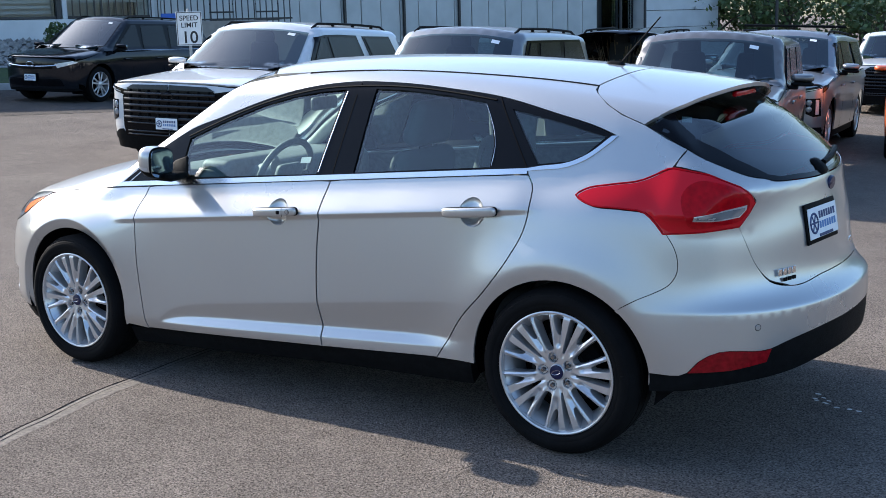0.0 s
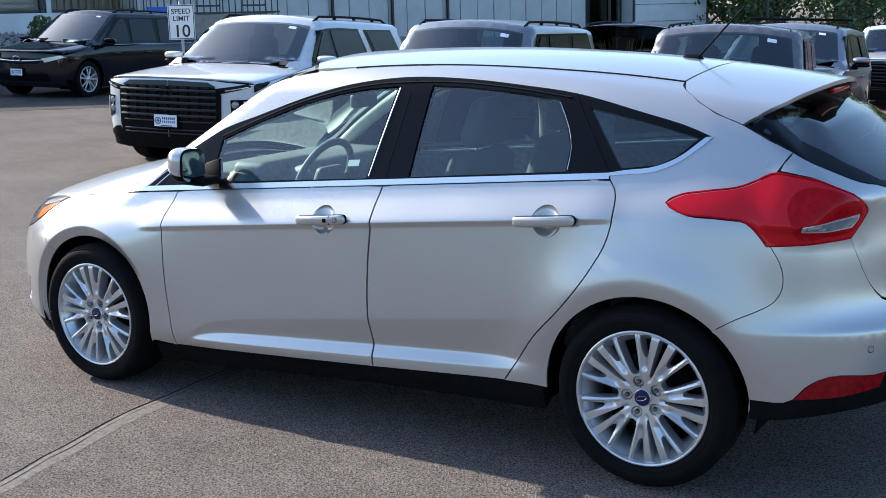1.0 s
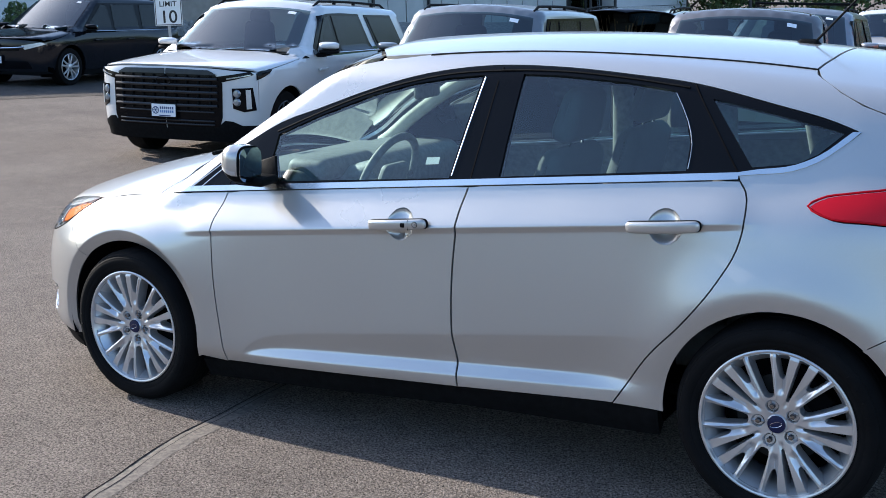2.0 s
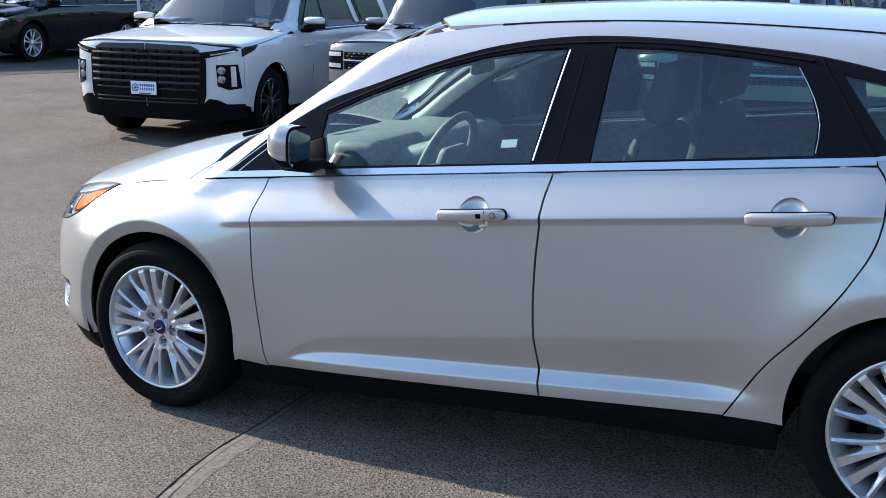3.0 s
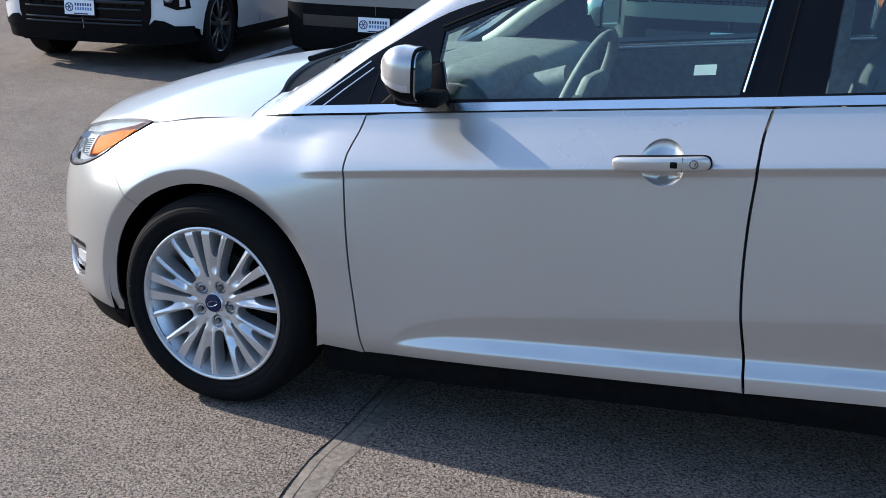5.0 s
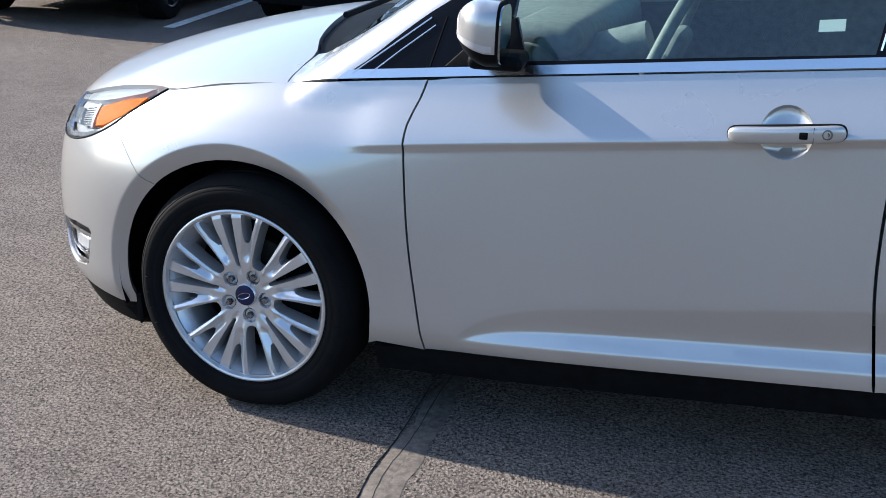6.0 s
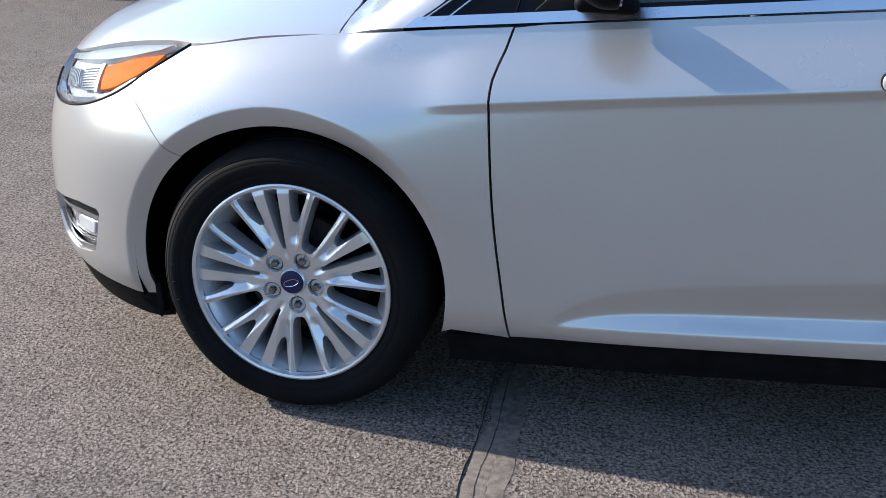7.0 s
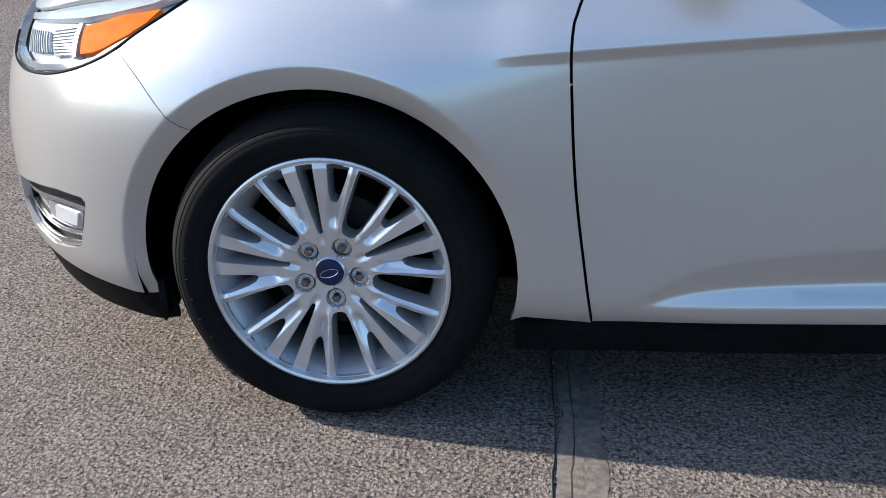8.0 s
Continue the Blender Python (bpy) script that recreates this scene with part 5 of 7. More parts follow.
    for xw, yc, zw, turn in ((-1.330, -0.815, 0.307, 0), (1.334, -0.822, 0.308, -42)):
        for s in (-1, 1):
            alloy_wheel(car, pose(xw, s * abs(yc), zw, 0, turn * -s, 0 if s < 0 else 180), turn)
    return car


hatchback()


# ---- ground ----
def ground_z(x, y):
    k = np.clip((np.asarray(y, float) - 1.4) / 4.4, 0, 1)
    k = k * k * (3 - 2 * k)
    px, py = np.clip(x, -45, 14), np.clip(y, -5, 40)
    return -0.011 + k * (-0.0384 * (px + 6.8) - 0.0209 * (py - 5.9))


def asphalt(name="worn_asphalt", colour=(0.205, 0.178, 0.157)):
    """Worn road surface: rolled chippings in dark binder, pits and gaps darkened for shade, a few pale stones and faint
    wear.
    """
    m = material(name, colour, 0.85, spec=0.05)
    nt = m.node_tree
    b = nt.nodes["Principled BSDF"]
    tc = nt.nodes.new("ShaderNodeTexCoord")

    def field(kind, scale, detail=3.0):
        q = nt.nodes.new(kind)
        q.inputs["Scale"].default_value = scale
        if kind == "ShaderNodeTexNoise":
            q.inputs["Detail"].default_value = detail
        nt.links.new(tc.outputs["Object"], q.inputs["Vector"])
        return q

    def remap(source, lo, hi, to_lo, to_hi):
        r = nt.nodes.new("ShaderNodeMapRange")
        for k, q in enumerate((lo, hi, to_lo, to_hi)):
            r.inputs[k + 1].default_value = q
        nt.links.new(source, r.inputs[0])
        return r.outputs[0]

    def maths(op, a, c):
        x = nt.nodes.new("ShaderNodeMath")
        x.operation = op
        nt.links.new(a, x.inputs[0])
        if isinstance(c, float):
            x.inputs[1].default_value = c
        else:
            nt.links.new(c, x.inputs[1])
        return x.outputs[0]

    chips = field("ShaderNodeTexNoise", 125, 3)
    grit = field("ShaderNodeTexNoise", 420, 2)
    pits = field("ShaderNodeTexNoise", 95, 2)
    patch = field("ShaderNodeTexNoise", 9, 5)
    broad = field("ShaderNodeTexNoise", 1.1, 7)
    # pits darkened in the colour for the shade they hold
    shade = maths("MULTIPLY", remap(chips.outputs[0], 0.33, 0.67, 0.72, 1.28), remap(pits.outputs[0], 0.35, 0.43, 0.35, 1.0))
    # rounded chippings; gaps between some darkened for binder and the shade in them
    chip = field("ShaderNodeTexVoronoi", 118)
    shade = maths("MULTIPLY", shade, remap(chip.outputs["Distance"], 0.42, 0.68, 1.06, 0.58))
    shade = maths("MULTIPLY", shade, remap(patch.outputs[0], 0.3, 0.65, 0.90, 1.06))
    shade = maths("MULTIPLY", shade, remap(broad.outputs[0], 0.3, 0.7, 0.86, 1.12))
    scaled = nt.nodes.new("ShaderNodeVectorMath")
    scaled.operation = "SCALE"
    scaled.inputs[0].default_value = colour
    nt.links.new(shade, scaled.inputs["Scale"])
    # single pale stones
    stone = field("ShaderNodeTexVoronoi", 85)
    split = nt.nodes.new("ShaderNodeSeparateColor")
    nt.links.new(stone.outputs["Color"], split.inputs[0])
    rare = remap(split.outputs[0], 0.955, 0.965, 0.0, 1.0)
    small = remap(stone.outputs["Distance"], 0.16, 0.24, 0.85, 0.0)
    pale = nt.nodes.new("ShaderNodeMix")
    pale.data_type = "RGBA"
    nt.links.new(maths("MULTIPLY", rare, small), pale.inputs[0])
    nt.links.new(scaled.outputs[0], pale.inputs[6])
    pale.inputs[7].default_value = (0.42, 0.40, 0.37, 1)
    nt.links.new(pale.outputs[2], b.inputs["Base Color"])
    height = maths("ADD", chips.outputs[0], maths("MULTIPLY", grit.outputs[0], 0.5))
    height = maths("ADD", height, maths("MULTIPLY", chip.outputs["Distance"], -0.45))
    bp = nt.nodes.new("ShaderNodeBump")
    bp.inputs["Strength"].default_value, bp.inputs["Distance"].default_value = 1.0, 0.0120
    nt.links.new(height, bp.inputs["Height"])
    nt.links.new(bp.outputs[0], b.inputs["Normal"])
    return m


M["asphalt"] = asphalt()
M["lane"] = asphalt("newer_asphalt", (0.124, 0.110, 0.099))
def ground():
    near = np.concatenate([np.linspace(-900, -60, 8), np.linspace(-50, 20, 71), np.linspace(30, 900, 8)])
    far = np.concatenate([np.linspace(-900, -20, 8), np.linspace(-10, 45, 111), np.linspace(55, 900, 8)])
    xs, ys = np.meshgrid(near, far)
    zs = ground_z(xs, ys)
    nx = len(near)
    v = np.stack([xs.ravel(), ys.ravel(), zs.ravel()], 1)
    f = [(j * nx + i, j * nx + i + 1, (j + 1) * nx + i + 1, (j + 1) * nx + i) for j in range(len(far) - 1) for i in range(nx - 1)]
    tagged(link_mesh("ground", v, f, "asphalt"), "worn grey asphalt car park", "ground", kind="structure")


ground()


# ---- parked vehicles behind ----
def boxy_solid(p):
    """A tall car's skin: front axle at the origin, front towards -x."""
    def body(x, y, z):
        y = np.abs(y)
        half = p["half"] - 0.10 * sp(0.55 - z, 0.05) - 0.25 * sp(z - p["shoulder"], 0.03) - 0.9 * sp(z - p["belt"] - 0.01, 0.01)
        half = half + 0.02 * np.exp(-((x - 0.0) / 0.45) ** 2 - ((z - 0.78) / 0.2) ** 2) + 0.02 * np.exp(-((x - p["base"]) / 0.45) ** 2 - ((z - 0.78) / 0.2) ** 2)
        uf = np.maximum(0, (-0.05 - x) / (p["front"] - 0.05 - 0.25 * sp(z - p["nose"] + 0.06, 0.03) - 0.3 * sp(0.42 - z, 0.04)))
        ur = np.maximum(0, (x - p["base"] + 0.2) / (p["rear"] + 0.2))
        f = ((np.maximum(y, 1e-4) / np.maximum(half, 0.05)) ** 3 + uf ** p["round"] + ur ** 6 - 1) * 0.32
        hood = p["nose"] + (p["cowl"] - p["nose"]) * np.clip((x + p["front"]) / (p["front"] + p["ws"] - 0.07), 0, 1) ** 0.7 - 0.06 * (y / 0.9) ** 4 + 1.2 * np.maximum(0, x - p["ws"] - 0.03)
        return np.maximum(smax(f, z - hood, 0.05), z - p["belt"] - 0.10)
    def cabin(x, y, z):
        y = np.abs(y)
        side = y - (p["half"] - 0.075 - p["tumble"] * (z - p["belt"]))
        roof = z - (p["height"] - 0.015 * (x - 1.7) ** 2 - 0.06 * (y / 0.7) ** 2)
        wind = (z - p["cowl"] - p["rake"] * (x - p["ws"] - 0.12 * (y / 0.7) ** 2)) * 0.8
        tail = x - p["base"] - p["rear"] + 0.12 + 0.35 * (z - p["belt"])
        return np.maximum(smax(smax(smax(side, roof, 0.08), wind, 0.04), tail, 0.06), p["belt"] - 0.15 - z)
    return lambda x, y, z: np.minimum(body(x, y, z), cabin(x, y, z))


def plain_wheel(parent, centre, r=0.375, mat="alloy_dark", n=10, s=-1):
    w = new("wheel")
    w.parent = parent
    w.matrix_basis = pose(*centre) @ (pose(0, 0, 0) if s < 0 else pose(0, 0, 0, 0, 0, 180))
    part("tyre", bm_lathe([(r * 0.68, 0.0), (r * 0.72, -0.03), (r * 0.86, -0.04), (r * 0.96, -0.025), (r, 0.02), (r, 0.19), (r * 0.9, 0.22), (r * 0.68, 0.2)], 40), "tyre", w)
    part("rim", bm_lathe([(r * 0.70, -0.028), (r * 0.68, -0.034), (r * 0.655, -0.028), (r * 0.63, 0.02), (r * 0.6, 0.12)], 40), mat, w)
    for k in range(n):
        a = 2 * math.pi * (k + (0.28 if k % 2 else -0.0)) / n
        b = bm_box((r * 0.58, 0.022, 0.036), (r * 0.36, -0.012, 0), 0.006, 1)
        bmesh.ops.transform(b, matrix=pose(0, 0, 0, 0, math.degrees(a), 0), verts=b.verts)
        part("spoke", b, mat, w)
    part("hub", bm_lathe([(0.0, -0.03), (0.05, -0.028), (0.075, -0.01), (0.08, 0.03)], 24), mat, w)
    # near-black disc added for the shade seen between the spokes
    part("wheel_back", bm_lathe([(0.0, 0.09), (r * 0.62, 0.09)], 24), "gap", w)


def parked_suv(label, paint, m, style, rails=True, bars=False):
    p = dict(half=0.985, shoulder=0.98, belt=1.10, front=0.93, rear=1.05, base=2.90, nose=1.03, cowl=1.15, height=1.735, tumble=0.24, rake=0.66, round=6.0, ws=0.42)
    if style == "square":
        p.update(half=0.95, front=0.90, base=2.81, nose=1.08, cowl=1.17, height=1.72, tumble=0.14, rake=0.95, round=9.0, rear=1.0)
    if style == "van":
        p.update(half=1.0, front=0.95, base=3.09, nose=0.92, cowl=1.10, belt=1.04, height=1.77, tumble=0.26, rake=0.60, round=3.4, shoulder=0.9, ws=0.10)
    solid = boxy_solid(p)
    car = thing("parked_van" if style == "van" else "parked_suv", m, label, "van" if style == "van" else "suv", "parked vehicles behind the hatchback")
    at = lambda pairs: [tuple(q) for q in onto(solid, SIDE, np.array(pairs, float))[0]]
    wr = 0.37
    def wheel_arch(cx, a0, a1, n=14):
        return [(cx + 0.44 * math.cos(radians(a0 + (a1 - a0) * i / n)), 0.37 + 0.43 * math.sin(radians(a0 + (a1 - a0) * i / n))) for i in range(n + 1)]
    fx, b, bz = -p["front"], p["base"], p["belt"]
    corner = fx + 0.30
    shoulder = at(smooth_line([(corner, p["nose"] - 0.06), (p["ws"] - 0.02, p["cowl"] - 0.07)], 0.15, curve=False))
    flank = shoulder + at([(p["ws"] + 0.20, bz - 0.02), (1.5, bz - 0.01), (2.5, bz), (b + p["rear"] - 0.16, bz + 0.01), (b + p["rear"] - 0.10, 0.9), (b + p["rear"] - 0.12, 0.45)]) \
        + at(wheel_arch(b, -10, 186)) + at([(b - 0.46, 0.30), (0.46, 0.30)]) + at(wheel_arch(0, -6, 188)) + at([(-0.47, 0.36), (corner, 0.40)])
    panel("body_side", solid, SIDE, flank, paint, car, step=0.07, mirror=True, depth=0.02)
    sill = at([(0.46, 0.30), (b - 0.46, 0.30), (b - 0.44, 0.20), (0.44, 0.20)])
    panel("sill", solid, SIDE, sill, "black", car, inset=0.01, step=0.1, mirror=True, gap=0)
    for x0, x1 in ((1.02, 0.98), (2.10, 2.06)):
        seam = at([(x0, bz - 0.03), (x0 + 0.01, 0.7), (x1, 0.32)])
        part("door_joint", bm_tube([(q[0], q[1] + 0.002, q[2]) for q in smooth_line(seam, 0.08)], 0.005, 5), "gap", car)
        h = bm_box((0.22, 0.03, 0.035), at([(x0 - 0.16 + 0.0, bz - 0.16)])[0], 0.01, 2)
        bmesh.ops.translate(h, vec=(0, -0.025, 0), verts=h.verts)
        part("door_handle", h, paint, car)
    flip = lambda q: [(k[0], -k[1], k[2]) for k in q]
    # hood and nose
    ys, zs = np.linspace(-0.95, 0.95, 39), np.linspace(0.24, 1.10, 44)
    gy, gz = np.meshgrid(ys, zs)
    depth_map = onto(solid, frame_of((1, 0, 0), (0, -1, 0)), np.stack([-gy.ravel(), gz.ravel()], 1))[0][:, 0].reshape(gy.shape)

    def front_x(y, z):
        i, j = np.clip((z - 0.24) / 0.02, 0, 42.99), np.clip((y + 0.95) / 0.05, 0, 37.99)
        a, b2 = int(i), int(j)
        s, t = i - a, j - b2
        return float((depth_map[a, b2] * (1 - t) + depth_map[a, b2 + 1] * t) * (1 - s) + (depth_map[a + 1, b2] * (1 - t) + depth_map[a + 1, b2 + 1] * t) * s)
    top_z = lambda y: p["nose"] - 0.010 - 0.055 * (y / 0.9) ** 4
    e = smooth_line(shoulder[::-1] + [(front_x(y, top_z(y)) + 0.012, y, top_z(y)) for y in (-0.74, -0.6, -0.4, -0.2, 0.0)], 0.10, curve=False)
    c = [(p["ws"] - 0.02, shoulder[-1][1], p["cowl"]), (p["ws"] - 0.06, -0.5, p["cowl"]), (p["ws"] - 0.10, 0, p["cowl"])]
    panel("hood", solid, TOP, e + flip(e)[::-1][1:] + flip(c)[1:] + c[::-1][1:-1], paint, car, step=0.08)
    zb = 0.37 if style != "van" else 0.30
    nose = [(front_x(y, top_z(y)), y, top_z(y)) for y in (0.0, -0.2, -0.4, -0.6, -0.74)] + [shoulder[0], (corner, -(p["half"] - 0.03), zb), (front_x(-0.6, zb), -0.6, zb), (fx + 0.06, 0, zb)]
    panel("front_bumper", solid, FRONT_CORNER, nose, paint, car, step=0.06, gap=0.0, depth=0.0, mirror=True)
    low = [(fx + 0.06, 0, zb), (fx + 0.10, -0.6, zb), (corner, -(p["half"] - 0.03), zb), (corner + 0.15, -(p["half"] - 0.05), 0.26), (fx + 0.25, -0.6, 0.24), (fx + 0.20, 0, 0.24)]
    panel("lower_bumper", solid, FRONT_CORNER, low, "black", car, step=0.06, gap=0.0, depth=0.02, mirror=True)
    def face(name, yz, mat, inset, depth=0.015, both=True, step=0.05, label=""):
        return panel(name, solid, FRONT_CORNER, [(front_x(y, z), y, z) for y, z in yz], mat, car, label, gap=0.0, inset=inset, depth=depth, mirror=both, step=step)
    if style == "grille":
        grid = [(0, 0.985), (-0.55, 0.975), (-0.66, 0.86), (-0.655, 0.50), (-0.62, 0.40), (0, 0.39)]
        face("grille", grid, "gloss", -0.012, 0.02, label="large gloss black grille")
        face("grille_header", [(0, 1.005), (-0.50, 0.995), (-0.60, 0.945), (0, 0.950)], "grille_top", -0.022, 0.03)
        for z in (0.90, 0.83, 0.76, 0.69, 0.62):
            part("grille_bar", bm_tube([(front_x(y, z) - 0.026, y, z) for y in np.linspace(-0.62, 0.62, 15)], 0.017, 6), "grille_top", car)
        for y in np.linspace(-0.54, 0.54, 9):
            part("grille_bar", bm_tube([(front_x(y, z) - 0.018, y, z) for z in np.linspace(0.58, 0.94, 6)], 0.012, 6), "black", car)
        for z in (0.555, 0.46, 0.42):
            part("grille_bar", bm_tube([(front_x(y, z) - 0.02, y, z) for y in np.linspace(-0.58, 0.58, 12)], 0.009, 6), "grille_top", car)
        face("upper_lamp", [(-0.60, 0.93), (-0.90, 0.985), (-0.93, 0.95), (-0.64, 0.87)], "gloss", -0.008, 0.012)
        panel("upper_lamp_side", solid, SIDE, at([(-0.66, 0.965), (-0.42, 1.000), (-0.36, 0.995), (-0.44, 0.955), (-0.66, 0.89)]), "gloss", car, inset=-0.006, gap=0, depth=0.01, step=0.04, mirror=True)
        face("upper_lamp_strip", [(-0.70, 0.915), (-0.91, 0.955), (-0.91, 0.945), (-0.70, 0.90)], "lamp_grey", -0.016, 0.006)
        face("lamp_bezel", [(-0.755, 0.81), (-0.925, 0.815), (-0.945, 0.575), (-0.86, 0.56), (-0.765, 0.60)], "gloss", -0.006, 0.012)
        face("lamp_strip", [(-0.875, 0.795), (-0.91, 0.795), (-0.915, 0.595), (-0.88, 0.59)], "lamp", -0.014, 0.006)
        for z in (0.755, 0.665):
            q = bm_lathe([(0.0, -0.02), (0.03, -0.018), (0.04, -0.004), (0.045, 0.01)], 20)
            for s in (-1, 1):
                k = q.copy()
                bmesh.ops.transform(k, matrix=pose(front_x(0.80, z) - 0.005, s * 0.80, z, 0, 0, -80 if s < 0 else -100), verts=k.verts)
                part("lamp_lens", k, "lamp_grey", car)
            q.free()
        face("bumper_insert", [(0, 0.41), (-0.62, 0.415), (-0.68, 0.47), (-0.76, 0.46), (-0.84, 0.415), (-0.95, 0.41), (-0.95, 0.37), (-0.6, 0.33), (0, 0.33)], "black", -0.008, 0.02)
        badge_z, badge_mat = 0.875, "gloss"
        plate_z = 0.56
    elif style == "square":
        face("grille", [(0, 0.97), (-0.68, 0.97), (-0.68, 0.80), (0, 0.80)], "gloss", -0.008, 0.02, label="dark patterned upper grille")
        for z in np.linspace(0.815, 0.955, 6):
            for k in range(24):
                y = -0.66 + 1.32 * (k + 0.5 * (int(round(z * 100)) % 2)) / 24
                part("grille_cell", bm_box((0.014, 0.040, 0.014), (front_x(y, z) - 0.012, y, z), 0.004, 1), "alloy_dark", car)
        part("light_bar", bm_tube([(front_x(y, 0.885) - 0.016, y, 0.885) for y in np.linspace(-0.68, 0.68, 14)], 0.012, 6), "satin", car)
        face("lamp_bezel", [(-0.70, 0.98), (-0.90, 0.97), (-0.90, 0.79), (-0.70, 0.79)], "gloss", -0.008, 0.015)
        face("lamp_strip", [(-0.72, 0.965), (-0.88, 0.96), (-0.88, 0.92), (-0.72, 0.925)], "lamp", -0.016, 0.008)
        face("lamp_strip", [(-0.72, 0.85), (-0.88, 0.85), (-0.88, 0.81), (-0.72, 0.81)], "lamp", -0.016, 0.008)
        face("bumper_insert", [(0, 0.66), (-0.90, 0.66), (-0.90, 0.34), (0, 0.34)], "black", -0.006, 0.02)
        face("bumper_bar", [(0, 0.56), (-0.70, 0.56), (-0.70, 0.46), (0, 0.46)], "alloy_dark", -0.016, 0.02)
        badge_z, badge_mat, plate_z = 1.02, "satin", 0.50
    else:
        face("grille", [(0, 0.80), (-0.55, 0.78), (-0.50, 0.70), (0, 0.68)], "gloss", -0.006, 0.01)
        part("chrome_bow", bm_tube([(front_x(y, 0.74) - 0.01, y, 0.74 + 0.03 * (y / 0.6) ** 2) for y in np.linspace(-0.62, 0.62, 14)], 0.014, 6), "chrome", car)
        face("headlight", [(-0.56, 0.80), (-0.86, 0.86), (-0.93, 0.83), (-0.62, 0.72)], "lamp", -0.008, 0.01)
        face("lower_intake", [(0, 0.50), (-0.66, 0.50), (-0.72, 0.36), (0, 0.34)], "gloss", -0.006, 0.01)
        badge_z, badge_mat, plate_z = 0.79, "chrome", 0.52
    q = bm_tube([(front_x(0.09 * math.cos(a), badge_z) - 0.035, 0.09 * math.cos(a), badge_z + 0.045 * math.sin(a)) for a in np.linspace(0, 2 * math.pi, 24, endpoint=False)], 0.007, 6, True)
    part("oval_badge", q, badge_mat, car)
    dealer_plate(car, pose(front_x(0, plate_z) - 0.045, 0, plate_z, 0, 0, -90))
    # glasshouse
    part("cowl", bm_box((0.32, 1.56, 0.05), (p["ws"] + 0.05, 0, p["cowl"] - 0.045), 0.02, 2), "black", car)
    ct, h = p["cowl"], p["height"]
    wt = p["ws"] + (h - 0.10 - ct) / p["rake"]
    yb, yt = p["half"] - 0.17, p["half"] - 0.13 - p["tumble"] * (h - 0.1 - bz)
    scr = [(p["ws"] + 0.14, -yb, ct), (wt + 0.04, -yt + 0.05, h - 0.12), (wt - 0.02, 0, h - 0.06)]
    lowr = [(p["ws"] + 0.03, -0.5, ct), (p["ws"], 0, ct)]
    pane = panel("windscreen", solid, SCREEN, scr + flip(scr)[::-1][1:] + flip(lowr) + lowr[::-1][1:], "glass_rear", car, inset=-0.009, depth=0, gap=0, step=0.08)
    stick = [(wt - 0.02 - 0.10 * p["rake"] * 0, -yt + 0.20, h - 0.155), (wt - 0.02, -yt + 0.30, h - 0.15), (wt - 0.06, -yt + 0.30, h - 0.19), (wt - 0.06, -yt + 0.20, h - 0.195)]
    panel("sticker", solid, SCREEN, stick, "paper", car, "small white sticker", inset=-0.013, depth=0, gap=0, step=0.05)
    wing_top = [shoulder[-2], shoulder[-1]] + at([(p["ws"] + 0.20, bz - 0.02), (p["ws"] + 0.46, bz - 0.02)]) + [(p["ws"] + 0.40, -yb, bz + 0.05), (p["ws"] + 0.12, -yb + 0.04, ct + 0.02), (p["ws"] - 0.03, -yb + 0.10, ct), (p["ws"] - 0.05, shoulder[-1][1] + 0.10, ct - 0.02)]
    panel("wing_top", solid, TOP, wing_top, paint, car, step=0.05, gap=0, depth=0.004, inset=0.003, mirror=True)
    panel("pillar_frame", solid, RAIL, [(p["ws"] - 0.06, -(p["half"] - 0.12), ct - 0.03), (wt - 0.02, -yt + 0.05, h - 0.10), (wt + 0.4, -yt + 0.10, h - 0.05), (b + p["rear"] - 0.35, -yt + 0.10, h - 0.07), (b + p["rear"] - 0.20, -yb, bz + 0.02), (1.5, -yb, bz - 0.01), (p["ws"] + 0.20, -yb, bz - 0.01)], paint if style != "square" else paint, car, step=0.08, gap=0, depth=0.0, mirror=True)
    zl, zu = bz + 0.03, h - 0.19
    sh = (zu - zl) / p["rake"]
    x0 = p["ws"] + 0.44
    rear_x = b + p["rear"] - 0.34
    if style == "grille":
        surrounds = [[(x0 - 0.12, zl - 0.02), (x0 + sh * 0.62 - 0.10, zu + 0.005), (x0 + sh * 0.80, zu + 0.03), (1.75, zu + 0.035), (2.28, zu + 0.02), (2.52, zl - 0.02)], [(2.68, zl + 0.02), (2.46, zu + 0.01), (rear_x - 0.28, zu), (rear_x - 0.06, zl + 0.08), (rear_x - 0.14, zl + 0.02)]]
        lights = [[(x0, zl), (x0 + sh * 0.62, zu - 0.015), (x0 + sh * 0.84, zu), (1.36, zu + 0.005), (1.46, zl)], [(1.54, zl), (1.46, zu + 0.005), (2.22, zu - 0.01), (2.40, zl)], [(2.74, zl + 0.045), (2.53, zu - 0.02), (rear_x - 0.31, zu - 0.03), (rear_x - 0.13, zl + 0.09), (rear_x - 0.18, zl + 0.045)]]
    else:
        surrounds = [[(x0 - 0.10, zl - 0.02), (x0 + sh * 0.80 - 0.08, zu + 0.03), (rear_x - 0.25, zu + 0.03), (rear_x, zl + 0.05), (rear_x - 0.1, zl - 0.02)]]
        lights = []
        for a, c2, k in ((x0, 1.42, 0), (1.50, 2.35, 1), (2.46, b + p["rear"] - 0.42, 2)):
            lights.append([(a, zl), (a + (sh * 0.80 if k == 0 else 0.05), zu), (c2 - (0.18 if k == 2 else 0.03), zu), (c2, zl + (0.06 if k == 2 else 0))])
